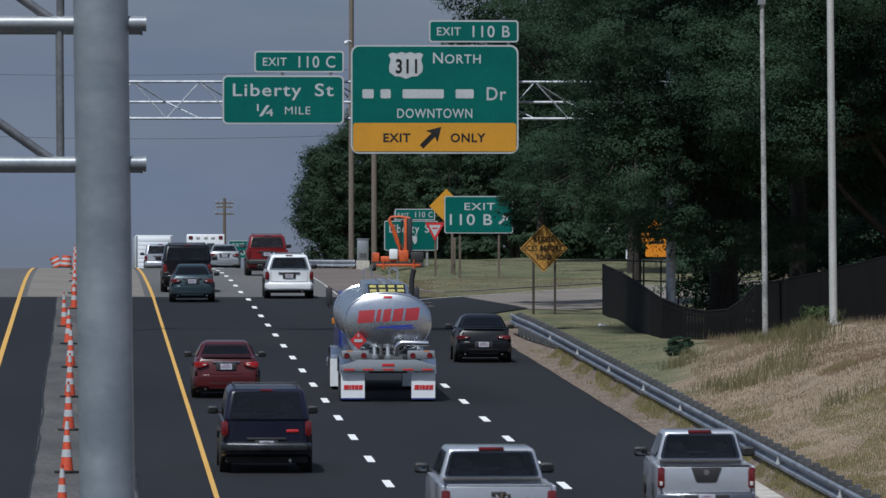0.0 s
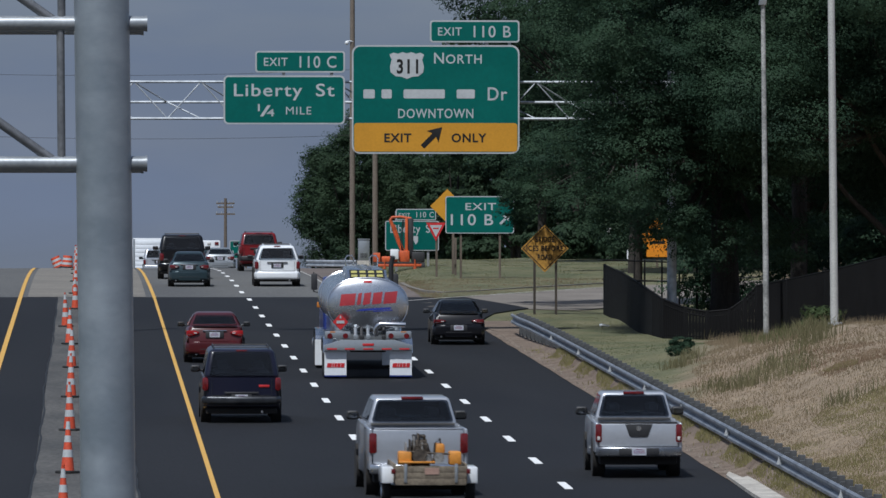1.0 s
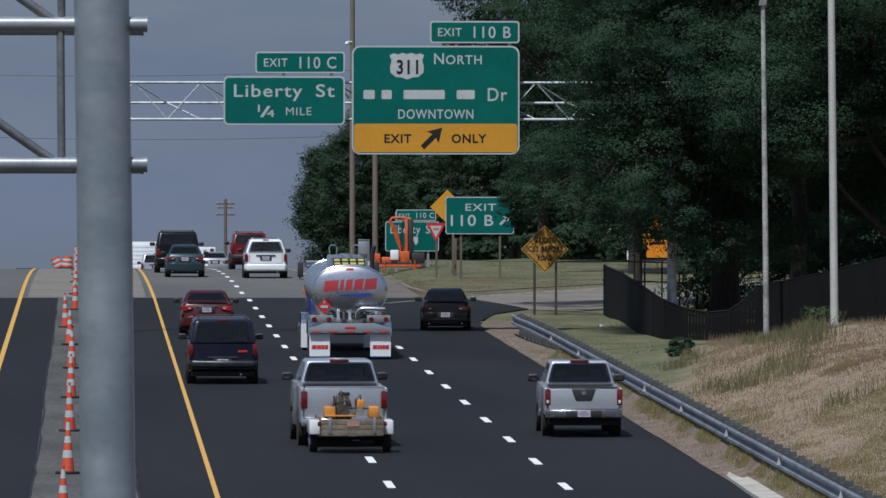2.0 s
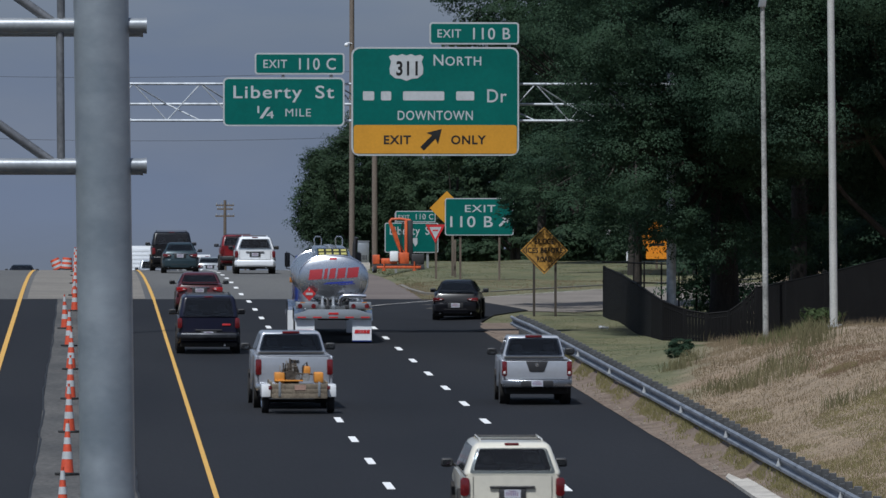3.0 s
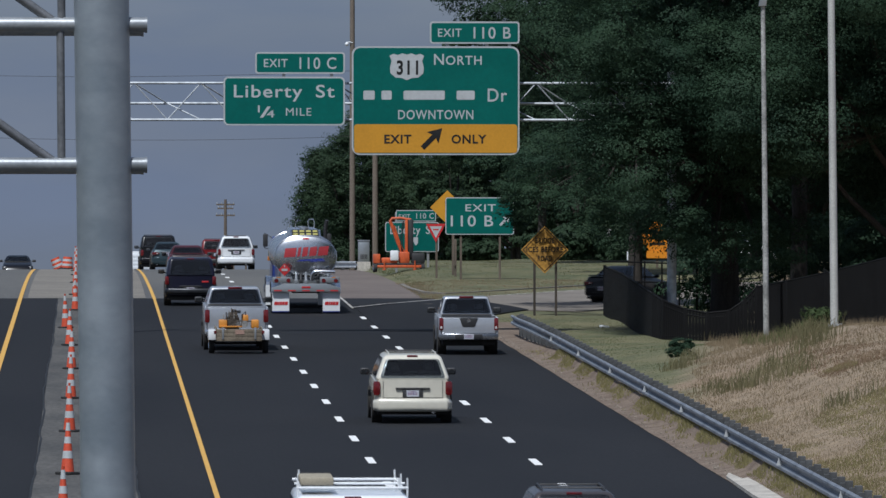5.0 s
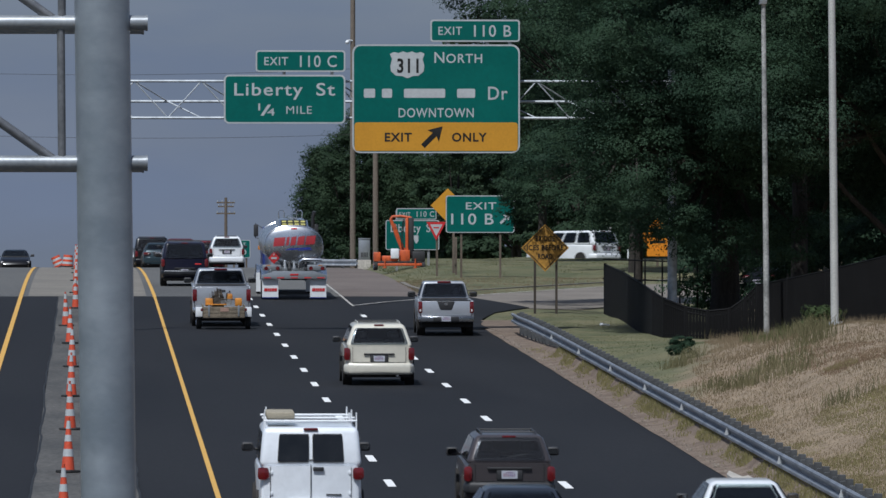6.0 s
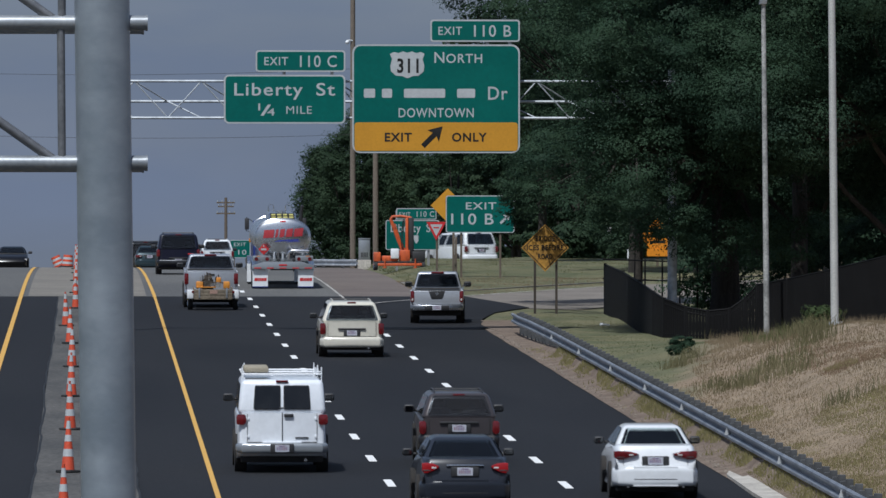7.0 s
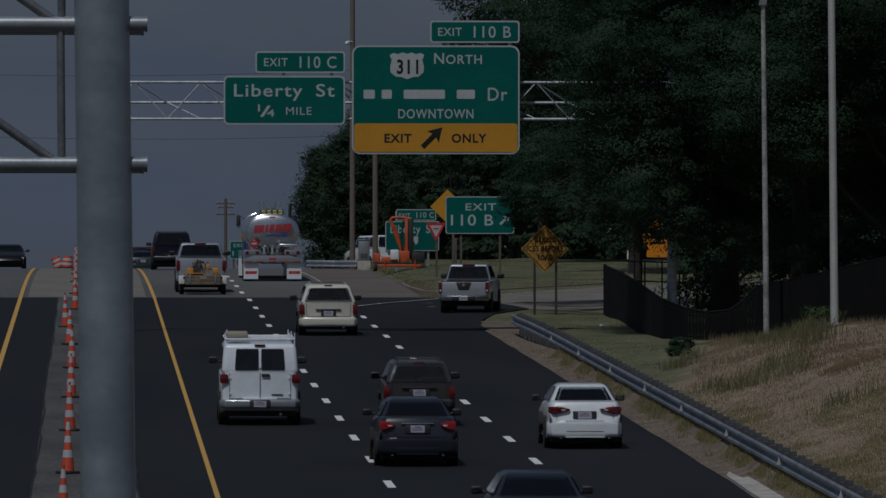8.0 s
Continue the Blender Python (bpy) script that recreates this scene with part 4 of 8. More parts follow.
def tanker_truck():
    car = base("tanker_truck", Matrix(), "polished steel fuel tanker trailer behind a blue tractor", "tanker truck", "moving vehicles")
    a, b, cz, y0, y1 = 1.12, 0.77, 2.06, 0.45, 11.2
    bm = B()
    rings = []
    N = 44
    for y, k in [(y0 - 0.17, 0.0), (y0 - 0.16, 0.25), (y0 - 0.128, 0.5), (y0 - 0.08, 0.74), (y0 - 0.03, 0.92), (y0, 0.975), (y0 + 0.03, 1.0)] + [(y0 + 0.6 + i * 1.0, 1.0) for i in range(10)] + [(y1, 1.0), (y1 + 0.12, 0.85), (y1 + 0.22, 0.5), (y1 + 0.25, 0.0)]:
        if k == 0:
            rings.append([bm.verts.new((0, y, cz))])
            continue
        ring = []
        for i in range(N):
            w = 2 * math.pi * i / N
            c, s = math.cos(w), math.sin(w)
            e = 0.86
            ring.append(bm.verts.new((a * k * math.copysign(abs(c) ** e, c), y, cz + b * k * math.copysign(abs(s) ** e, s))))
        rings.append(ring)
    for p, q in zip(rings, rings[1:]):
        for i in range(N):
            j = (i + 1) % N
            if len(p) == 1:
                bm.faces.new((p[0], q[j], q[i]))
            elif len(q) == 1:
                bm.faces.new((p[i], p[j], q[0]))
            else:
                bm.faces.new((p[i], p[j], q[j], q[i]))
    tank = part("tank", bm, M_STEEL, car, "polished steel tank with a domed end")
    for y in (y0 + 0.03, y1 - 0.05):
        bm = B()
        pts = []
        for i in range(N + 1):
            w = 2 * math.pi * i / N
            c, s = math.cos(w), math.sin(w)
            pts.append((a * 1.005 * math.copysign(abs(c) ** 0.86, c), y, cz + b * 1.005 * math.copysign(abs(s) ** 0.86, s)))
        bent(bm, pts, 0.022, 5)
        part("tank_band", bm, M_CHROME, tank)

    def dome_y(x, z):
        q = math.sqrt((x / a) ** 2 + ((z - cz) / b) ** 2)
        return y0 - 0.17 * (1 - min(q, 1) ** 2) - 0.016

    def decal(name, quads, material, label=""):
        bm = B()
        for (xa, za), (xb, zb), (xc, zc), (xd, zd) in quads:
            n = 5
            grid = [[None] * (n + 1) for _ in range(n + 1)]
            for i in range(n + 1):
                for j in range(n + 1):
                    u, v = i / n, j / n
                    x = (xa * (1 - u) + xb * u) * (1 - v) + (xd * (1 - u) + xc * u) * v
                    z = (za * (1 - u) + zb * u) * (1 - v) + (zd * (1 - u) + zc * u) * v
                    grid[i][j] = bm.verts.new((x, dome_y(x, z), z))
            for i in range(n):
                for j in range(n):
                    bm.faces.new((grid[i][j], grid[i + 1][j], grid[i + 1][j + 1], grid[i][j + 1]))
        return part(name, bm, material, tank, label)
    # mark: a row of slanted red blocks over a blue sweep, no lettering
    red = []
    x = -0.80
    for w in (0.42, 0.11, 0.20, 0.26, 0.36):
        zz = 2.04 + 0.05 * (x + 0.8)
        red.append(((x, zz), (x + w, zz + 0.03), (x + w + 0.05, zz + 0.36), (x + 0.05, zz + 0.33)))
        x += w + 0.06
    film_red = surface("faded_red_film", (0.36, 0.030, 0.038), (0.30, 0.028, 0.036), scale=2, rough=0.45, grain_amount=0.08, bump=0)
    decal("red_mark", red, film_red, "row of slanted red blocks")
    decal("blue_mark", [((-0.35, 1.90), (0.62, 1.95), (0.66, 2.01), (-0.2, 1.96)), ((0.15, 1.88), (0.7, 1.91), (0.7, 1.94), (0.15, 1.905))], surface("blue_film", (0.03, 0.05, 0.35), (0.03, 0.05, 0.3), rough=0.5), "thin blue sweep")
    decal("red_label", [((-0.12, 2.70), (0.12, 2.70), (0.11, 2.755), (-0.11, 2.755))], M_SIGN_RED)
    # walkway on top
    bm = B()
    box(bm, -0.58, 0.58, 1.85, 7.6, cz + b - 0.16, cz + b + 0.20, 0.03, 2, top=(0.86, 1.0))
    wk = part("walkway", bm, M_STEEL, car, "raised steel walkway on the tank")
    bm = B()
    slope = [(0.62, cz + b - 0.13), (0.70, cz + b - 0.05), (1.86, cz + b + 0.20), (1.86, cz + b - 0.15)]
    prism(bm, slope, -0.56, 0.56, 0.015, 2)
    steps = part("step_slope", bm, M_STEEL, wk, "sloping steel steps at the back of the walkway")
    bm = B()
    box(bm, -0.49, 0.49, 0.76, 1.80, cz + b - 0.033, cz + b - 0.023)
    for vert in bm.verts:
        vert.co.z += 0.2155 * (vert.co.y - 0.76)
    part("step_mat", bm, M_BLACK, wk, "black anti-slip mat")
    tread_yellow = surface("tread_yellow", (0.46, 0.42, 0.12), (0.34, 0.31, 0.10), scale=6, rough=0.7, grain=30)
    for i in range(2):
        for x in (-0.36, -0.12, 0.12, 0.36):
            y = 0.92 + 0.46 * i
            z = cz + b - 0.05 + 0.25 * (y - 0.70) / 1.16
            bm = B()
            box(bm, x - 0.085, x + 0.085, y, y + 0.24, z + 0.022, z + 0.034)
            for vert in bm.verts:
                vert.co.z += 0.2155 * (vert.co.y - y)
            part("tread", bm, tread_yellow, wk)
    for i in range(6):
        bm = B()
        rod(bm, (0, 2.3 + i * 0.9, cz + b + 0.19), (0, 2.3 + i * 0.9, cz + b + 0.25), 0.16, seg=16)
        part("hatch", bm, M_STEEL, wk)
    for x in (-0.42, 0.28):
        bm = B()
        bent(bm, [(x, 7.2, cz + b + 0.18), (x - 0.03, 7.2, cz + b + 0.42), (x + 0.02, 7.2, cz + b + 0.5), (x + 0.16, 7.2, cz + b + 0.5), (x + 0.21, 7.2, cz + b + 0.42), (x + 0.2, 7.2, cz + b + 0.18)], 0.022, 8)
        part("handrail", bm, M_CHROME, wk)
    for x in (-0.2, -0.05, 0.1, 0.25):
        block(wk, "marker_lamp", M_LAMP_RED, x - 0.045, x + 0.045, 0.59, 0.66, cz + b - 0.115, cz + b - 0.06, 0.01)
    # rear frame
    bm = B()
    prism(bm, [(-1.24, 0.80), (1.24, 0.80), (1.24, 0.95), (0.75, 1.10), (-0.75, 1.10), (-1.24, 0.95)], -0.04, 0.10, 0.015, 2, "y")
    beam = part("rear_beam", bm, P_GREY, car, "grey rear beam with red reflectors")
    for x in (-1.02, -0.52, 0.0, 0.52, 1.02):
        block(beam, "reflector", M_SIGN_RED, x - 0.14, x + 0.14, -0.05, -0.03, 0.82, 0.865, 0.004)
    block(beam, "placard", M_SIGN_RED, -0.16, 0.16, -0.05, -0.03, 0.93, 1.0, 0.004)
    for s in (-1, 1):
        pod = block(car, "lamp_pod", P_GREY, s * 0.86 - 0.36, s * 0.86 + 0.36, 0.0, 0.22, 1.12, 1.34, 0.03)
        for dx in (-0.22, 0.22):
            bm = B()
            rod(bm, (s * 0.86 + dx, -0.03, 1.21), (s * 0.86 + dx, 0.02, 1.21), 0.075, seg=16)
            part("tail_light", bm, M_LAMP_RED, pod, "round red tail light")
        block(pod, "amber_lamp", M_LAMP_AMBER, s * 1.0 - 0.08, s * 1.0 + 0.08, 0.0, 0.04, 1.29, 1.335, 0.01)
        bm = B()
        prism(bm, [(s * 0.92 - 0.31, 0.06), (s * 0.92 + 0.31, 0.06), (s * 0.92 + 0.31, 0.78), (s * 0.92 - 0.31, 0.78)], 0.10, 0.115, 0.0, 1, "y")
        fl = part("mud_flap", bm, P_WHITE, car, "white mud flap with a red mark")
        bm = B()
        xx = s * 0.92 - 0.24
        for w in (0.13, 0.05, 0.07, 0.09, 0.10):
            prism(bm, [(xx, 0.32), (xx + w, 0.32), (xx + w + 0.015, 0.44), (xx + 0.015, 0.44)], 0.090, 0.10, 0.0, 1, "y")
            xx += w + 0.012
        part("flap_mark", bm, M_SIGN_RED, fl)
        block(fl, "flap_hem", P_BLUE, s * 0.92 - 0.31, s * 0.92 + 0.31, 0.094, 0.1, 0.06, 0.10, 0.0)
    # pipework
    bm = B()
    bent(bm, [(0.22, 0.1, 1.2), (0.22, 0.06, 1.42), (0.27, 0.05, 1.50), (0.36, 0.05, 1.54), (1.05, 0.05, 1.52)], 0.075, 12)
    part("pipe", bm, M_CHROME, car, "bright bent discharge pipe")
    for x in (-0.35, -0.18, 0.0, 0.45, 0.8):
        bm = B()
        rod(bm, (x, 0.1, 1.1), (x, 0.3, 1.42), 0.05, seg=8)
        box(bm, x - 0.07, x + 0.07, 0.06, 0.2, 1.12, 1.24, 0.02)
        part("valve", bm, M_DARK_TRIM if x in (-0.18, 0.45) else P_GREY, car)
    bm = B()
    prism(bm, [(-0.78, 1.37), (-0.56, 1.60), (-0.78, 1.83), (-1.0, 1.60)], 0.02, 0.045, 0.006, 1, "y")
    pc = part("hazard_placard", bm, M_SIGN_RED, car, "red diamond placard")
    bm = B()
    box(bm, -0.89, -0.67, 0.008, 0.02, 1.56, 1.64)
    prism(bm, [(-0.80, 1.70), (-0.76, 1.70), (-0.76, 1.76), (-0.78, 1.79), (-0.80, 1.76)], 0.008, 0.02, 0.0, 1, "y")
    part("placard_bars", bm, M_SIGN_WHITE, pc)
    block(car, "chassis", M_UNDER, -0.5, 0.5, 0.1, 11.8, 0.75, 1.05, 0.02)
    block(car, "tank_cradle", P_GREY, -0.9, 0.9, 0.5, 11.0, 1.05, 1.55, 0.05)
    for y in (0.85, 2.1, 9.9, 11.2):
        for s in (-1, 1):
            wheel_at(car, s * 1.0, y, 0.50, 0.48)
    for s in (-1, 1):
        wheel_at(car, s * 1.02, 15.3, 0.50, 0.28)
        for k, (ya, yb) in enumerate(((0.25, 2.75), (9.25, 11.85))):
            bm = B()
            arc = [(ya + (yb - ya) * (0.5 - 0.5 * math.cos(math.pi * i / 10)), 0.75 + 0.42 * math.sin(math.pi * i / 10) ** 0.6) for i in range(11)]
            prism(bm, arc + [(y, z - 0.03) for y, z in arc[::-1]], s * 1.26, s * 0.72)
            part("fender", bm, M_CHROME, car, "bright rounded fender")
        block(car, "tractor_flap", P_WHITE, s * 0.98 - 0.3, s * 0.98 + 0.3, 9.15, 9.17, 0.1, 0.85, 0.0)
    # tractor
    out = [(12.0, 0.8), (12.0, 2.35), (12.3, 2.6), (13.4, 2.6), (13.9, 1.95), (16.2, 1.85), (16.45, 1.7), (16.5, 0.7), (15.9, 0.55), (12.2, 0.6)]
    cab = shell(car, out, 1.96, P_BLUE, plan=1.0, tumble=0.02, name="tractor_cab", bevel=0.1)
    part("windscreen", patch_on(B(), [(0.95, 13.92, 1.96), (-0.95, 13.92, 1.96), (-0.9, 13.45, 2.54), (0.9, 13.45, 2.54)], 0.06, 0.94, 0.05, 0.92, 0.02), M_GLASS, cab)
    part("rear_window", patch_on(B(), [(-0.6, 11.99, 2.1), (0.6, 11.99, 2.1), (0.6, 11.99, 2.7), (-0.6, 11.99, 2.7)], 0, 1, 0, 1, 0.012), M_GLASS, cab)
    for s in (-1, 1):
        bm = B()
        bent(bm, [(s * 0.95, 13.3, 2.1), (s * 1.22, 13.35, 2.15), (s * 1.22, 13.35, 2.72), (s * 0.9, 13.3, 2.5)], 0.02, 6)
        box(bm, s * 1.2 - 0.09, s * 1.2 + 0.09, 13.28, 13.4, 2.2, 2.68, 0.03, 2)
        part("mirror", bm, M_DARK_TRIM, cab)
        if s > 0:
            bm = B()
            bent(bm, [(1.02, 11.9, 0.9), (1.02, 11.9, 2.4), (1.03, 11.88, 2.95), (1.08, 11.8, 3.22)], 0.075, 12)
            part("exhaust_pipe", bm, M_DARK_TRIM, cab, "dark upright exhaust pipe")
        block(cab, "marker_lamp", M_LAMP_AMBER, s * 1.02 - 0.08, s * 1.02 + 0.08, 14.3, 14.4, 1.65, 1.82, 0.02)
        bm = B()
        rod(bm, (s * 0.98, 12.2, 0.62), (s * 0.98, 13.6, 0.62), 0.3, seg=18)
        part("fuel_tank", bm, M_CHROME, cab)
    return car


def work_trailer():
    car = base("work_trailer", Matrix(), "small wooden work trailer with orange pump engines", "trailer", "moving vehicles")
    wood = surface("trailer_boards", (0.13, 0.105, 0.075), (0.20, 0.165, 0.12), scale=3, rough=0.9, grain=18, grain_amount=0.3, bump=0.3)
    for i in range(3):
        block(car, "board", wood, -0.70, 0.70, 0.0, 0.04, 0.40 + 0.125 * i, 0.521 + 0.125 * i, 0.003)
    block(car, "placard", surface("faded_placard", (0.36, 0.22, 0.17), (0.3, 0.2, 0.16), rough=0.8), -0.12, 0.16, -0.012, 0.0, 0.61, 0.74, 0.0)
    for s in (-1, 1):
        for i in range(3):
            block(car, "side_board", wood, s * 0.70 - 0.02, s * 0.70 + 0.02, 0.05, 2.3, 0.45 + 0.125 * i, 0.565 + 0.125 * i, 0.01)
        bm = B()
        box(bm, s * 0.83 - 0.115, s * 0.83 + 0.115, 0.35, 1.45, 0.42, 0.74, 0.018, 2)
        part("mudguard", bm, P_WHITE, car, "white steel mudguard")
        wheel_at(car, s * 0.83, 1.0, 0.31, 0.18)
        block(car, "stake", P_GREY, s * 0.5 - 0.03, s * 0.5 + 0.03, -0.02, 0.0, 0.45, 0.82, 0.005)
        block(car, "tail_light", M_LAMP_RED, s * 0.74 - 0.04, s * 0.74 + 0.04, -0.02, 0.02, 0.62, 0.72, 0.01)
    block(car, "floor", wood, -0.70, 0.70, 0.03, 2.35, 0.42, 0.45, 0.0)
    bm = B()
    for s in (-1, 1):
        rod(bm, (s * 0.6, 2.3, 0.42), (0, 3.5, 0.46), 0.04, seg=8)
    part("drawbar", bm, M_UNDER, car)
    bm = B()
    rod(bm, (-0.82, 1.0, 0.31), (0.82, 1.0, 0.31), 0.04, seg=8)
    part("axle", bm, M_UNDER, car)
    # machines
    dark = surface("oily_metal", (0.05, 0.04, 0.032), (0.11, 0.09, 0.07), scale=9, rough=0.6, metal=0.4, grain=20, grain_amount=0.4, bump=0.3)
    orange = surface("machine_orange", (0.62, 0.25, 0.035), (0.5, 0.2, 0.03), scale=3, rough=0.5, grain=12, grain_amount=0.15)
    steel = surface("worn_steel", (0.22, 0.21, 0.2), (0.34, 0.33, 0.31), scale=8, rough=0.5, metal=0.5, grain=20, grain_amount=0.3)
    block(car, "engine_block", dark, -0.40, 0.02, 0.55, 1.2, 0.5, 1.12, 0.05, "dark oily engine block")
    block(car, "cylinder_head", dark, -0.34, -0.06, 0.45, 0.9, 1.0, 1.28, 0.06)
    for i in range(6):
        block(car, "cooling_fin", dark if i % 2 else steel, -0.48 + 0.08 * i, -0.45 + 0.08 * i, 0.42, 0.7, 0.9 + 0.05 * (i % 3), 1.22 + 0.06 * ((i * 5) % 4), 0.006)
    for pts, r_ in (([(-0.22, 0.5, 1.2), (-0.2, 0.5, 1.36), (-0.1, 0.5, 1.35), (-0.08, 0.6, 1.1)], 0.03), ([(0.08, 0.4, 0.8), (0.1, 0.4, 1.2), (0.2, 0.45, 1.3), (0.26, 0.5, 0.9)], 0.02),
                    ([(-0.5, 0.3, 0.82), (-0.45, 0.3, 1.05), (0.0, 0.28, 1.02), (0.4, 0.3, 1.0), (0.5, 0.3, 0.82)], 0.02), ([(-0.36, 0.35, 0.85), (-0.3, 0.3, 1.15), (-0.05, 0.3, 1.2), (0.05, 0.35, 0.85)], 0.018)):
        bm = B()
        bent(bm, pts, r_, 8)
        part("hose", bm, dark, car)
    for x, z, r_ in ((-0.2, 0.95, 0.15), (0.18, 0.92, 0.10), (-0.03, 0.92, 0.07)):
        bm = B()
        rod(bm, (x, 0.22, z), (x, 0.5, z), r_, seg=18)
        part("pulley", bm, steel if r_ < 0.12 else dark, car)
    for x, w in ((-0.62, 0.26), (0.38, 0.24)):
        block(car, "pump_tank", orange, x, x + w, 0.25, 0.7, 0.78, 1.05, 0.04, "orange machine cover")
    block(car, "pump_tank", orange, 0.10, 0.30, 0.4, 0.8, 0.95, 1.20, 0.05, "orange machine cover")
    block(car, "tray", orange, -0.62, 0.10, 0.2, 0.6, 0.82, 0.86, 0.01)
    return car


def white_van():
    car = wagon("work_van", "white panel van with roof rack and twin rear doors", "van", 5.2, 2.0, 1.98, 1.28, P_VAN_WHITE, (0.77, 0.97, 1.03, 1.25), 0.53, hatch=0.12, plate_y=-0.12, mirror_up=0.20,
                bumper=(0.42, 0.64), bumper_material=P_GREY, panes=2, wr=0.13, handle=False, hood=0.9, twin=True)
    L = [(-0.94, 0.06, 1.28), (0.94, 0.06, 1.28), (0.87, 0.18, 1.98), (-0.87, 0.18, 1.98)]
    for u in (0.18, 0.525):
        w = part("door_window", patch_on(B(), L, u, u + 0.295, 0.12, 0.80, 0.022), M_VAN_PANE, car, "dark rear door window")
        part("window_seal", patch_on(B(), L, u - 0.008, u + 0.303, 0.09, 0.83, 0.014), M_DARK_TRIM, car)
    block(car, "door_gap", M_DARK_TRIM, -0.006, 0.006, 0.02, 0.06, 0.64, 1.3, 0.0)
    for s in (-1, 1):
        for z in (0.74, 1.12):
            block(car, "hinge", P_VAN_WHITE, s * 0.72 - 0.03, s * 0.72 + 0.03, 0.03, 0.08, z, z + 0.07, 0.012)
    block(car, "door_handle", M_DARK_TRIM, 0.04, 0.24, 0.0, 0.05, 1.19, 1.26, 0.015)
    block(car, "badge", M_DARK_TRIM, 0.28, 0.56, 0.03, 0.05, 0.74, 0.765, 0.0)
    bm = B()
    for y in (0.45, 2.0, 3.5):
        rod(bm, (-0.86, y, 2.09), (0.86, y, 2.09), 0.022, seg=6)
        for s in (-1, 1):
            rod(bm, (s * (0.86 - 0.03 * y), y, 1.9), (s * (0.86 - 0.03 * y), y, 2.24), 0.014, seg=6)
    for s in (-1, 1):
        rod(bm, (s * 0.78, 0.5, 2.09), (s * 0.78, 3.5, 2.09), 0.018, seg=6)
    rod(bm, (0.72, 0.5, 2.10), (0.72, 0.5, 2.24), 0.02, seg=6)
    part("roof_rack", bm, P_WHITE, car, "white steel ladder rack")
    block(car, "rack_box", surface("rack_box_tan", (0.34, 0.3, 0.22), (0.28, 0.25, 0.19), rough=0.8), -0.80, -0.28, 0.6, 2.2, 2.12, 2.24, 0.03, "tan box strapped to the rack")
    return car


def ambulance():
    car = base("ambulance", Matrix(), "white box ambulance with red marker lamps", "ambulance", "moving vehicles")
    bm = B()
    box(bm, -1.2, 1.2, 0.1, 4.6, 0.75, 2.95, 0.06, 3)
    part("box_body", bm, P_WHITE, car)
    bm = B()
    box(bm, -1.205, 1.205, 0.08, 4.61, 1.35, 1.55)
    part("stripe", bm, M_SIGN_ORANGE, car)
    for x in (-0.95, 0.95):
        block(car, "beacon", M_LAMP_RED, x - 0.13, x + 0.13, 0.05, 0.12, 2.65, 2.85, 0.02)
    for x in (-0.5, 0.0, 0.45):
        block(car, "scene_light", M_LAMP_CLEAR, x - 0.12, x + 0.12, 0.05, 0.12, 2.68, 2.82, 0.02)
    for s in (-1, 1):
        part("rear_window", patch_on(B(), [(s * 0.32 - 0.24, 0.1, 1.7), (s * 0.32 + 0.24, 0.1, 1.7), (s * 0.32 + 0.24, 0.1, 2.4), (s * 0.32 - 0.24, 0.1, 2.4)], 0, 1, 0, 1, 0.02), M_GLASS, car)
        block(car, "tail_light", M_LAMP_RED, s * 0.95 - 0.12, s * 0.95 + 0.12, 0.04, 0.12, 1.9, 2.1, 0.02)
        for y in (1.2, 5.6):
            wheel_at(car, s * 0.95, y, 0.4, 0.28)
    out = [(4.6, 0.5), (4.6, 2.1), (5.2, 2.1), (5.7, 1.45), (6.7, 1.25), (6.8, 0.6), (6.5, 0.45)]
    cab = shell(car, out, 2.0, P_WHITE, plan=1.0, tumble=0.02, name="cab")
    part("windscreen", patch_on(B(), [(0.8, 5.72, 1.46), (-0.8, 5.72, 1.46), (-0.75, 5.24, 2.06), (0.75, 5.24, 2.06)], 0, 1, 0, 1, 0.02), M_GLASS, cab)
    block(car, "rear_step", M_CHROME, -1.1, 1.1, -0.1, 0.15, 0.45, 0.6, 0.03)
    block(car, "chassis", M_UNDER, -0.5, 0.5, 0.1, 6.4, 0.4, 0.76, 0.02)
    return car


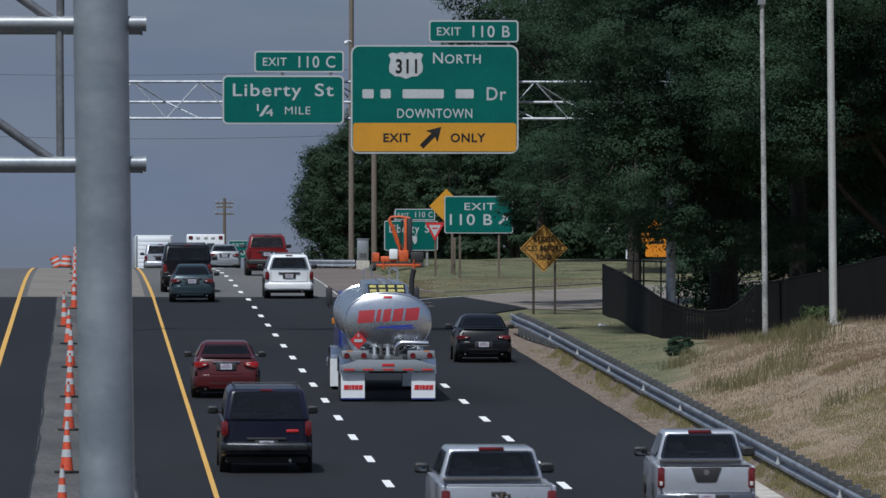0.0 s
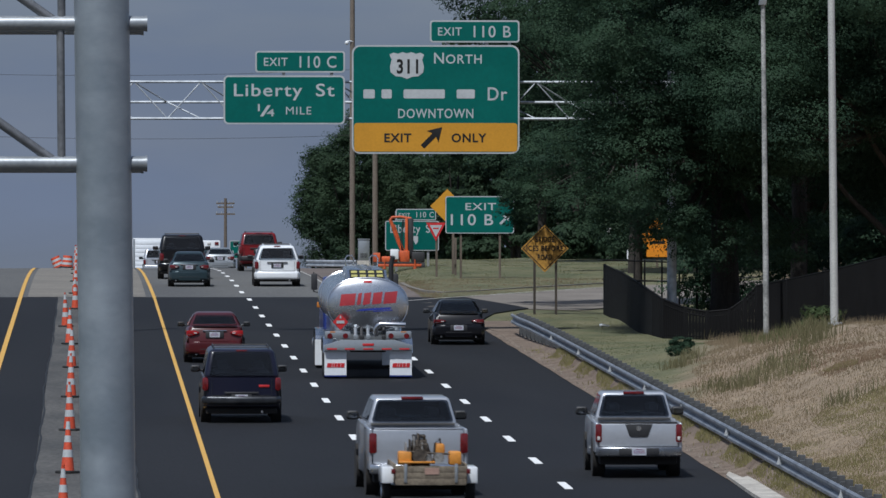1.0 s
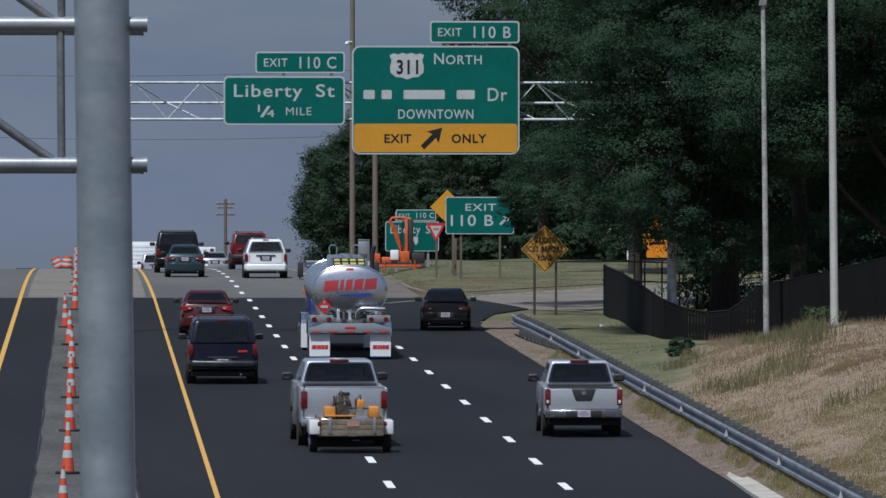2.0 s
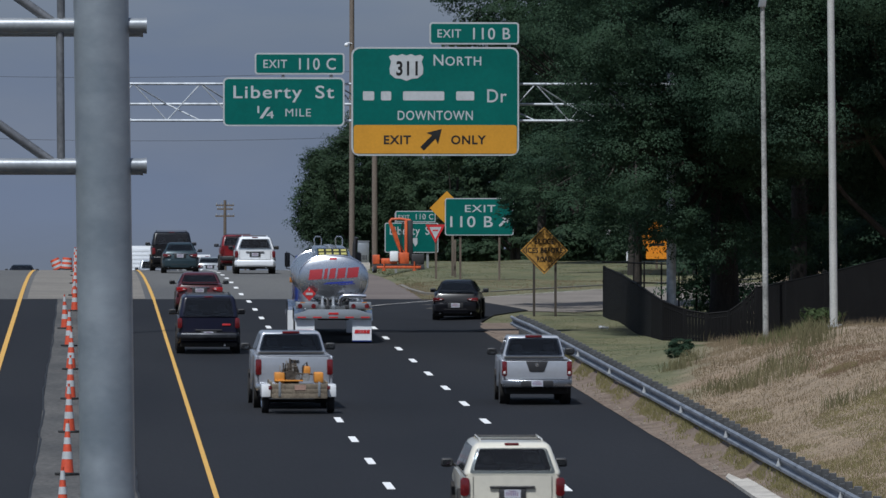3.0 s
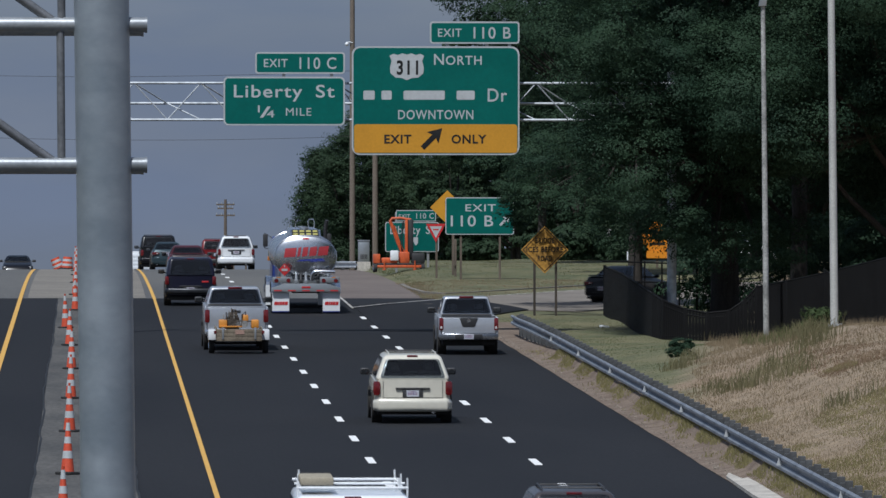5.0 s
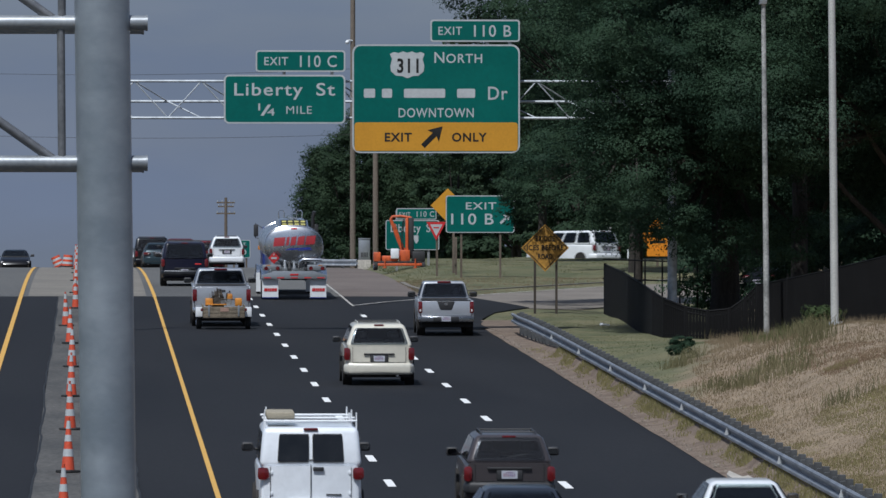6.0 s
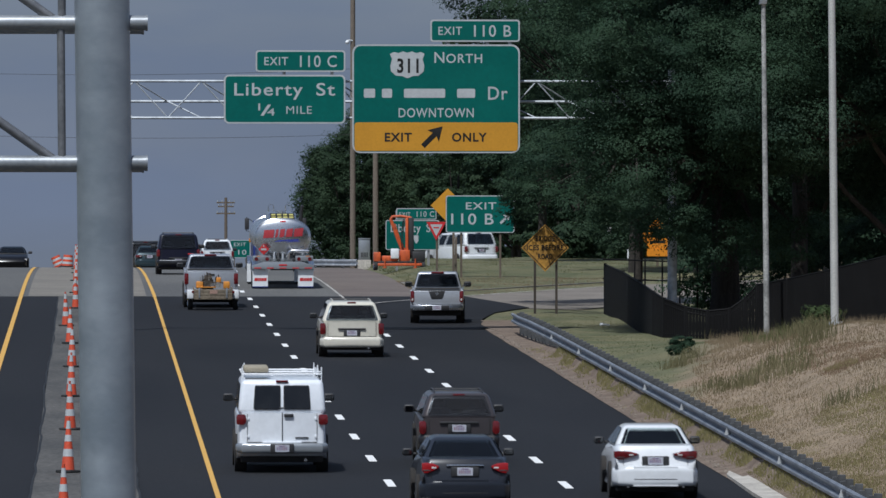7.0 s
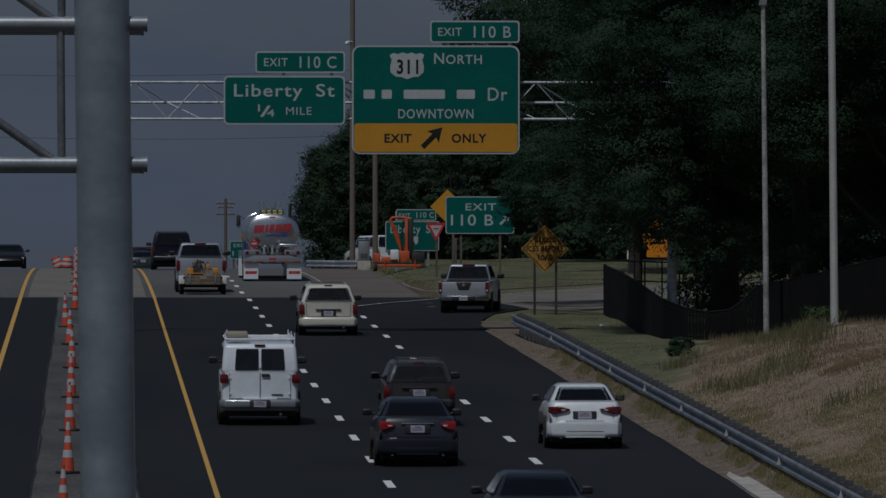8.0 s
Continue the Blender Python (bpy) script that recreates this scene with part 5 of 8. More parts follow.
def box_truck():
    car = base("box_truck", Matrix(), "white box truck with ribbed rear door", "truck", "moving vehicles")
    bm = B()
    box(bm, -1.25, 1.25, 0.1, 7.0, 1.05, 3.55, 0.04, 2)
    body = part("box_body", bm, P_WHITE, car)
    for i in range(8):
        block(body, "door_panel", P_VAN_WHITE, -1.08, 1.08, 0.07, 0.10, 1.12 + i * 0.285, 1.385 + i * 0.285, 0.008)
    for s in (-1, 1):
        block(body, "door_frame", P_GREY, s * 1.17 - 0.06, s * 1.17 + 0.06, 0.06, 0.12, 1.05, 3.5, 0.01)
        block(car, "tail_light", M_LAMP_RED, s * 1.0 - 0.12, s * 1.0 + 0.12, 0.1, 0.18, 0.8, 0.95, 0.02)
        for y in (2.0, 8.2):
            wheel_at(car, s * 0.98, y, 0.48, 0.3)
    out = [(7.1, 0.6), (7.1, 2.5), (8.1, 2.55), (8.6, 1.75), (9.3, 1.5), (9.4, 0.7), (9.0, 0.55)]
    cab = shell(car, out, 2.2, P_WHITE, plan=1.0, tumble=0.02, name="cab")
    part("windscreen", patch_on(B(), [(0.9, 8.62, 1.76), (-0.9, 8.62, 1.76), (-0.85, 8.14, 2.5), (0.85, 8.14, 2.5)], 0, 1, 0, 1, 0.02), M_GLASS, cab)
    block(car, "chassis", M_UNDER, -0.45, 0.45, 0.2, 9.0, 0.6, 1.05, 0.02)
    block(car, "rear_step", P_GREY, -1.2, 1.2, -0.05, 0.12, 0.5, 0.62, 0.02)
    return car


tanker = tanker_truck()
frontier = pickup("pickup_truck", "silver pickup truck with a dark tailgate panel", 5.2, 1.86, 1.75, 1.20, 1.75, P_SILVER, (0.78, 0.91, 0.76, 1.14), vee=True)
ram = pickup("towing_pickup", "pewter full-size pickup truck towing a small trailer", 5.8, 2.02, 1.93, 1.40, 1.95, P_PEWTER, (0.84, 0.99, 0.88, 1.28), plate=False, r=0.40)
trailer = work_trailer()
suburban = wagon("large_utility_vehicle", "dark navy large utility vehicle with roof rack", "utility vehicle", 5.5, 1.98, 1.80, 1.12, P_NAVY, (0.82, 0.96, 0.80, 1.12), 0.62,
                 hatch=0.22, rear=(0.07, 0.93, 0.06, 0.92), bumper=(0.46, 0.66), bumper_material=surface("dull_bumper", (0.045, 0.047, 0.052), (0.08, 0.083, 0.09), scale=3, rough=0.35, metal=0.8, grain_amount=0.08, bump=0), rack=True, panes=3, r=0.38,
                 badge=(M_SIGN_RED, 0.42, 0.68, 0.03, 0.06, 0.88, 0.94))
altima = sedan("maroon_sedan", "maroon sedan with lit tail lights", 4.85, 1.82, 1.47, 1.02, 1.08, P_MAROON, (0.46, 0.84, 0.80, 0.97), lit=True, plate_z=0.84, spoiler=True)
black_sedan = sedan("black_sedan", "black sedan taking the exit ramp", 4.5, 1.72, 1.41, 0.96, 1.0, P_BLACK, (0.40, 0.80, 0.68, 0.82), plate_z=0.55, plate_y=-0.055, chrome=False, spoiler=True)
white_minivan = wagon("white_minivan", "white minivan with dark rear glass", "minivan", 4.9, 1.92, 1.70, 1.08, P_WHITE, (0.78, 0.93, 0.74, 1.05), 0.88, rack=True, bumper=(0.32, 0.64), wr=0.28, rear=(0.06, 0.94, 0.06, 0.84))
teal_sedan = sedan("teal_sedan", "dark teal sedan with red tail lights", 4.6, 1.74, 1.42, 0.97, 1.02, P_TEAL, (0.42, 0.80, 0.72, 0.90), plate_z=0.80)
red_suv = wagon("red_utility_vehicle", "red utility vehicle with dark rear glass", "utility vehicle", 4.8, 1.87, 1.80, 1.18, P_RED, (0.76, 0.92, 0.82, 1.16), 0.95, rack=True, bumper=(0.50, 0.72), bumper_material=M_DARK_TRIM)
dark_suv = wagon("dark_utility_vehicle", "black utility vehicle with roof rails", "utility vehicle", 5.1, 2.08, 1.90, 1.20, P_BLACK, (0.80, 0.96, 0.80, 1.12), 0.92, rack=True, bumper=(0.46, 0.70))
cream_minivan = wagon("cream_minivan", "cream minivan with dark rear glass and roof rails", "minivan", 5.1, 1.97, 1.68, 1.08, P_CREAM, (0.80, 0.965, 0.70, 1.04), 0.74, hatch=0.36, wr=0.29,
                      rear=(0.06, 0.94, 0.06, 0.82), bumper=(0.30, 0.62), rack=True)
van = white_van()
jeep = wagon("taupe_utility_vehicle", "taupe utility vehicle with roof rails", "utility vehicle", 4.6, 1.78, 1.57, 1.05, P_TAUPE, (0.72, 0.87, 0.70, 0.98), 0.82, hatch=0.30, wr=0.25,
             bumper=(0.44, 0.68), rack=True, bumper_material=M_DARK_TRIM)
dark_sedan = sedan("dark_sedan", "charcoal sedan with bright red tail lights", 4.8, 1.82, 1.44, 1.02, 1.06, P_CHARCOAL, (0.50, 0.83, 0.79, 0.99), lit=True, plate_z=0.82)
white_sedan = sedan("white_sedan", "white sedan with swept red tail lights", 4.55, 1.78, 1.44, 1.02, 1.07, P_WHITE, (0.34, 0.83, 0.80, 0.97), plate_z=0.77, chrome=False)
late_sedan = sedan("grey_sedan", "dark grey sedan following the others", 4.8, 1.82, 1.46, 1.02, 1.06, P_CHARCOAL, (0.45, 0.84, 0.78, 0.98), plate_z=0.8)
ramp_suv = wagon("white_utility_vehicle", "white large utility vehicle on the far ramp", "utility vehicle", 5.2, 2.02, 1.92, 1.20, P_WHITE, (0.82, 0.97, 0.84, 1.16), 0.95, panes=3)
oncoming = sedan("oncoming_car", "black coupe coming over the crest", 4.7, 1.85, 1.39, 0.98, 1.0, P_BLACK, (0.4, 0.82, 0.7, 0.86))
far_ambulance = ambulance()
far_truck = box_truck()
far_sedan = sedan("silver_sedan", "silver grey sedan beyond the crest", 4.7, 1.8, 1.44, 1.0, 1.04, P_GREY, (0.42, 0.8, 0.72, 0.92))
far_van = wagon("silver_minivan", "silver minivan beyond the crest", "minivan", 4.9, 1.92, 1.74, 1.08, P_SILVER, (0.78, 0.93, 0.76, 1.04), 0.9)


def drive(car, rows, lift=0.0, back=1.02):
    """Keys a vehicle along rows of (seconds, x, y): it stands on the road's slope and points the way it goes."""
    out = []
    rows = [(t, x, y - back) for t, x, y in rows]
    for i, (t, x, y) in enumerate(rows):
        a, b = rows[max(i - 1, 0)], rows[min(i + 1, len(rows) - 1)]
        turn = math.degrees(math.atan2(-(b[1] - a[1]), b[2] - a[2]))
        c, s = math.cos(radians(turn)), -math.sin(radians(turn))
        z0, z1 = ground_z(x, y), ground_z(x + 4 * s, y + 4 * c)
        if x < 14 and y < 340 or x < 12.5:
            z0, z1 = road_z(y), road_z(y + 4 * c)
        out.append((t, pose(x, y, z0 + lift, math.degrees(math.atan2(z1 - z0, 4)), 0, turn)))
    walk(car, out)


def steady(x, y, speed, x1=None):
    x1 = x if x1 is None else x1
    return [(t, x + (x1 - x) * t / 8.0, y + speed * t) for t in (0.0, 2.0, 4.0, 6.0, 8.0)]


def motions():
    drive(tanker, [(0, 7.88, 232.8), (1, 7.91, 251.1), (2, 7.94, 269.3), (3, 7.96, 287.6), (4, 7.97, 305.9), (5, 7.96, 324.1), (6, 7.94, 342.4), (7, 7.91, 360.7), (8, 7.88, 379.0)], back=0.8)
    drive(frontier, [(0, 11.56, 166.6), (0.5, 11.58, 177.4), (1, 11.60, 187.9), (1.5, 11.64, 198.8), (3, 11.71, 232.2), (3.5, 11.73, 243.2), (4, 11.74, 254.4), (4.5, 11.75, 264.7), (5.25, 11.75, 280.0),
                     (6, 11.78, 293.2), (6.5, 11.84, 300.9), (7, 12.06, 308.0), (7.5, 12.58, 315.4), (8, 13.63, 323.0)])
    tr = [(0, 7.25, 150.6), (1, 6.76, 175.9), (2, 5.96, 200.9), (3, 5.38, 225.8), (4, 4.96, 250.8), (5, 4.70, 275.8), (6, 4.60, 301.0), (7, 4.60, 326.6), (8, 4.57, 352.4)]
    drive(trailer, tr)
    drive(ram, [(t, x - 0.03 * (4 - min(t, 4)) - 0.02, y + 3.6) for t, x, y in tr])
    drive(suburban, [(0, 3.84, 190.2), (1, 3.78, 218.5), (2, 3.76, 247.3), (3, 3.78, 276.4), (4, 3.77, 306.0), (5, 3.90, 335.9), (6, 3.99, 365.8), (7, 4.04, 396.0), (8, 4.05, 426.4)])
    drive(altima, [(0, 3.70, 235.6), (1, 3.80, 265.7), (2, 3.97, 295.7), (3, 4.13, 325.7), (4, 4.28, 355.8), (5, 4.35, 385.8), (6, 4.35, 415.9), (7, 4.35, 445.9), (8, 4.35, 476.0)])
    drive(black_sedan, [(0, 11.83, 265.6), (0.5, 11.83, 275.0), (1, 11.82, 283.9), (1.5, 11.9, 292.6), (2.2, 12.2, 304.0), (3, 13.05, 315.6), (3.5, 13.91, 322.2), (4, 15.12, 328.4), (4.5, 16.95, 334.0),
                        (5, 19.6, 339.2), (5.6, 23.4, 345.0), (6.5, 30.0, 353.6), (8, 42.0, 366.0)])
    drive(white_minivan, [(0, 7.86, 345.1), (2, 7.78, 388.1), (4, 7.68, 431.1), (6, 7.42, 474.1), (8, 7.0, 517.1)])
    drive(teal_sedan, [(0, 4.04, 339.3), (1, 4.2, 366.2), (2, 4.3, 391.5), (3, 4.35, 414.0), (4, 4.33, 436.0), (5, 4.15, 458.0), (6, 3.83, 480.0), (7, 3.52, 502.0), (8, 3.3, 524.0)])
    drive(red_suv, [(0, 8.0, 393.8), (1.5, 7.96, 423.8), (3, 7.72, 453.8), (4, 7.42, 473.8), (6, 7.0, 513.8), (8, 6.6, 553.8)])
    drive(dark_suv, [(0, 4.03, 355.5), (1, 4.1, 384.0), (2, 4.15, 409.0), (3, 4.14, 433.0), (4, 4.03, 457.0), (5, 3.85, 480.0), (6, 3.65, 503.0), (7, 3.45, 526.0), (8, 3.3, 549.0)])
    drive(cream_minivan, [(0, 7.88, 84.7), (1, 7.88, 111.6), (2, 7.88, 138.6), (3, 7.88, 165.5), (4, 7.92, 192.3), (5, 7.98, 218.9), (6, 8.01, 245.2), (7, 8.01, 270.4), (8, 7.97, 294.8)])
    drive(van, [(0, 4.08, 4.3), (2, 4.08, 57.5), (4, 4.08, 110.7), (6, 4.09, 163.9), (7, 4.14, 190.2), (8, 4.2, 217.2)])
    drive(jeep, steady(8.05, 32.9, 22.95))
    drive(dark_sedan, [(0, 7.36, 20.1), (2, 7.36, 63.5), (4, 7.36, 106.9), (6, 7.34, 150.3), (7, 7.26, 172.0), (8, 7.16, 193.7)])
    drive(white_sedan, steady(11.31, 2.4, 25.08))
    drive(late_sedan, steady(7.9, -28.0, 23.0))
    drive(far_sedan, steady(7.6, 489.0, 20.0))
    drive(far_van, steady(4.35, 520.0, 21.0))
    drive(far_ambulance, steady(7.6, 566.0, 22.0))
    drive(far_truck, [(0, 4.6, 602.0), (2, 4.2, 621.0), (4, 3.85, 640.0), (6, 3.7, 661.0), (8, 3.6, 684.0)])
    drive(ramp_suv, [(0, 78, 432), (2, 60, 440), (4, 43, 449), (5.4, 32.2, 459.5), (6.0, 27.1, 464), (6.5, 24.3, 468.5), (7, 21.0, 474.5), (7.5, 18.9, 480.5), (8, 16.7, 487)])
    drive(oncoming, [(0, -4.2, 645), (2, -4.2, 605), (4, -4.2, 565), (6, -4.2, 525), (8, -4.2, 484)])

# ---------- signs ----------


def lettering(parent, text, x0, x1, base_z, cap, y, material, spacing=1.12):
    """Letters that stand on base_z between x0 and x1, with capitals of height cap, facing the traffic."""
    cu = bpy.data.curves.new("legend", "FONT")
    cu.body, cu.size, cu.extrude, cu.offset, cu.resolution_u = text, 1.0, 0.004, 0.0 if "M" in text else 0.028 if material == M_BLACK else 0.009, 4
    cu.space_character = spacing
    tmp = bpy.data.objects.new("tmp", cu)
    scene.collection.objects.link(tmp)
    me = bpy.data.meshes.new_from_object(tmp.evaluated_get(bpy.context.evaluated_depsgraph_get()))
    bpy.data.objects.remove(tmp)
    bpy.data.curves.remove(cu)
    xs_ = [v.co.x for v in me.vertices]
    lo, hi = min(xs_), max(xs_)
    kx, kz = (x1 - x0) / (hi - lo), cap / 0.729
    for v in me.vertices:
        v.co = Vector((x0 + (v.co.x - lo) * kx, y - v.co.z, base_z + v.co.y * kz))
    # one mesh for each character: loose pieces that overlap along x belong together
    src = B()
    src.from_mesh(me)
    bpy.data.meshes.remove(me)
    seen, spans = set(), []
    for v in src.verts:
        if v in seen:
            continue
        stack, group = [v], []
        seen.add(v)
        while stack:
            q = stack.pop()
            group.append(q)
            for e in q.link_edges:
                o = e.other_vert(q)
                if o not in seen:
                    seen.add(o)
                    stack.append(o)
        spans.append([min(q.co.x for q in group), max(q.co.x for q in group), group])
    spans.sort(key=lambda s: s[0])
    glyphs = []
    for s in spans:
        if glyphs and s[0] < glyphs[-1][1] - 0.005:
            glyphs[-1][1] = max(glyphs[-1][1], s[1])
            glyphs[-1][2] += s[2]
        else:
            glyphs.append(s)
    for _, _, group in glyphs:
        at = {q: i for i, q in enumerate(group)}
        faces = {f for q in group for f in q.link_faces}
        one = bpy.data.meshes.new("letter")
        one.from_pydata([q.co[:] for q in group], [], [[at[q] for q in f.verts] for f in sorted(faces, key=lambda f: f.index)])
        one.materials.append(material)
        part("letter", one, None, parent)
    src.free()


def plate(parent, name, outline, y, thick, material, label=""):
    bm = B()
    prism(bm, outline, y - thick, y, axis="y")
    return part(name, bm, material, parent, label)


def sign_board(parent, x0, x1, z0, z1, y, face, border=0.055, r=0.22, name="panel", label=""):
    p = plate(parent, name, rounded(x0, x1, z0, z1, r), y, 0.05, M_ALU, label)
    plate(p, "border", rounded(x0 + 0.004, x1 - 0.004, z0 + 0.004, z1 - 0.004, r), y - 0.05, 0.004, M_SIGN_WHITE)
    plate(p, "face", rounded(x0 + border, x1 - border, z0 + border, z1 - border, max(r - border * 0.6, 0.02)), y - 0.054, 0.004, face)
    return p


def slanted_arrow(parent, cx, cz, size, y, material):
    c, s = math.cos(radians(45)), math.sin(radians(45))
    shape_ = [(-0.62, -0.11), (0.12, -0.11), (0.02, -0.36), (0.62, 0.0), (0.02, 0.36), (0.12, 0.11), (-0.62, 0.11)]
    return plate(parent, "arrow", [(cx + size * (c * a - s * b), cz + size * (s * a + c * b)) for a, b in shape_], y, 0.006, material)


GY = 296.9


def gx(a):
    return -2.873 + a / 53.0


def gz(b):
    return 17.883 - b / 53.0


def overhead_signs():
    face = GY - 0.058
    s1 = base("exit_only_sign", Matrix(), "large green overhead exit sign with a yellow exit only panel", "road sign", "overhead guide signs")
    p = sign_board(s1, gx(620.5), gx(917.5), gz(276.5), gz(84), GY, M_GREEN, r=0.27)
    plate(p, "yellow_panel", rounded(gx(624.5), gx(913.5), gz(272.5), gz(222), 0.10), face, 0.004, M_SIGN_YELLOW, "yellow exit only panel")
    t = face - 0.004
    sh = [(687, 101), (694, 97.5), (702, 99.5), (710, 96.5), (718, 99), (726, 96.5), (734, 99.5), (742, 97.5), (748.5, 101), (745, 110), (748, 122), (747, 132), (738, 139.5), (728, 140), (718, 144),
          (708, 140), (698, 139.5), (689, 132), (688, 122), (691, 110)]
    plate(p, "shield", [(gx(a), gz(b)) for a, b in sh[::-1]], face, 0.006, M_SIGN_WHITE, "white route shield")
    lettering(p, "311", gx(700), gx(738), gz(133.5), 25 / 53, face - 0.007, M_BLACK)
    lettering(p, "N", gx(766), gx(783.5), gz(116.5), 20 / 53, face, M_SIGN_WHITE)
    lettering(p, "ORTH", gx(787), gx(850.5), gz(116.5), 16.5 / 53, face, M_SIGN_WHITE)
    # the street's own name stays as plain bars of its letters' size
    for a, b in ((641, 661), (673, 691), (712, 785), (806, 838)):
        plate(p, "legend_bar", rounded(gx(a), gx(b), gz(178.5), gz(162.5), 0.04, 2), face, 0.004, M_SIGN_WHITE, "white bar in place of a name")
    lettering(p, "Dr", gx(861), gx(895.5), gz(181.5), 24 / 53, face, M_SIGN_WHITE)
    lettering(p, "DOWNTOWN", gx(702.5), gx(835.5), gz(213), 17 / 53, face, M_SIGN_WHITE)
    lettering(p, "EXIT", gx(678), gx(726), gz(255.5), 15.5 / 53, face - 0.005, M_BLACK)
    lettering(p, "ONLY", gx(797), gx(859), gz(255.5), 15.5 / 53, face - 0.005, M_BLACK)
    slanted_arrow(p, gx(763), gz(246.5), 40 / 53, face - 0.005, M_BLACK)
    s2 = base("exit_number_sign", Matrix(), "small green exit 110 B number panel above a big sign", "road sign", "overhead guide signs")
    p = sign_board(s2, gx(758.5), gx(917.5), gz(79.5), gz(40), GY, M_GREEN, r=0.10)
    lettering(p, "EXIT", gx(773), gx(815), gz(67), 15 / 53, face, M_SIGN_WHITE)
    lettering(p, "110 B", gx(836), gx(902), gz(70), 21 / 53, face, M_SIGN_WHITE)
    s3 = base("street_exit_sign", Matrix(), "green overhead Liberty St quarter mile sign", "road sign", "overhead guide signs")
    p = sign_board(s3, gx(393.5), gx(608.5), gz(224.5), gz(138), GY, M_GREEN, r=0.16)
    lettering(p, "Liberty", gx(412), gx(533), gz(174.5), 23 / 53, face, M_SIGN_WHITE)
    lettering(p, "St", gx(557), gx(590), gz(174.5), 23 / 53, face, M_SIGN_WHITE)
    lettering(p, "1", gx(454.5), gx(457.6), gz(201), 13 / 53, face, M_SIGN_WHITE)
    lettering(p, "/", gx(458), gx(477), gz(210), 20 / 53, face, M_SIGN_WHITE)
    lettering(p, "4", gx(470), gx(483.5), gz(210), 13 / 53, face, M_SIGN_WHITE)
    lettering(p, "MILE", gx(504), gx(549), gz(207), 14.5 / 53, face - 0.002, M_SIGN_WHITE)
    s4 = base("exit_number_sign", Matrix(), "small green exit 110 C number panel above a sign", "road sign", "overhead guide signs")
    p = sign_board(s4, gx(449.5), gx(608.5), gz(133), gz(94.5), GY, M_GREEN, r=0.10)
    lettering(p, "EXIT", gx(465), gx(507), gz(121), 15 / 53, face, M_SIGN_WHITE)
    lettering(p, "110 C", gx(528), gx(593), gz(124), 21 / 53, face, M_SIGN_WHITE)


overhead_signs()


def overhead_gantry():
    g = base("sign_gantry", Matrix(), "galvanised steel truss gantry across the carriageway", "gantry")
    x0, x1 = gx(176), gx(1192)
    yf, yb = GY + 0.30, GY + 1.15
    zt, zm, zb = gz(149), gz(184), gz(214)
    for z, y in ((zt, yf), (zm, yb), (zb, yf)):
        bm = B()
        rod(bm, (x0, y, z), (x1, y, z), 0.045, seg=8)
        part("chord", bm, M_GALV, g)
    step = 1.12
    n = int((x1 - x0) / step)
    for i in range(n):
        a, b = x0 + i * step, x0 + (i + 1) * step
        for p, q in ((((a, yf, zt), (b, yf, zb)) if i % 2 else ((a, yf, zb), (b, yf, zt))), (((a, yf, zt), (b, yb, zm)) if i % 2 else ((a, yb, zm), (b, yf, zb)))):
            bm = B()
            rod(bm, p, q, 0.024, seg=6)
            part("brace", bm, M_GALV, g)
    for x in (gx(184), gx(1190)):
        bm = B()
        rod(bm, (x, yf + 0.4, road_z(GY) - 0.2), (x, yf + 0.4, zt + 0.4), 0.16, 0.15, 18)
        part("column", bm, M_GALV, g)
        bm = B()
        rod(bm, (x, yf + 0.4, road_z(GY) - 0.3), (x, yf + 0.4, road_z(GY) + 0.25), 0.4, 0.4, 18)
        part("footing", bm, M_APRON, g)
        for z in (zt, zb):
            bm = B()
            box(bm, x - 0.2, x + 0.2, yf - 0.02, yf + 0.5, z - 0.06, z + 0.06, 0.01)
            part("bracket", bm, M_GALV, g)
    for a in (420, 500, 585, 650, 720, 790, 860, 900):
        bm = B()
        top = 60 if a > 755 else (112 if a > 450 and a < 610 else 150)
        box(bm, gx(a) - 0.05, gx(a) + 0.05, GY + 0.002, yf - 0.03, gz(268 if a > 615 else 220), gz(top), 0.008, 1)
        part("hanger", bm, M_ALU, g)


overhead_gantry()


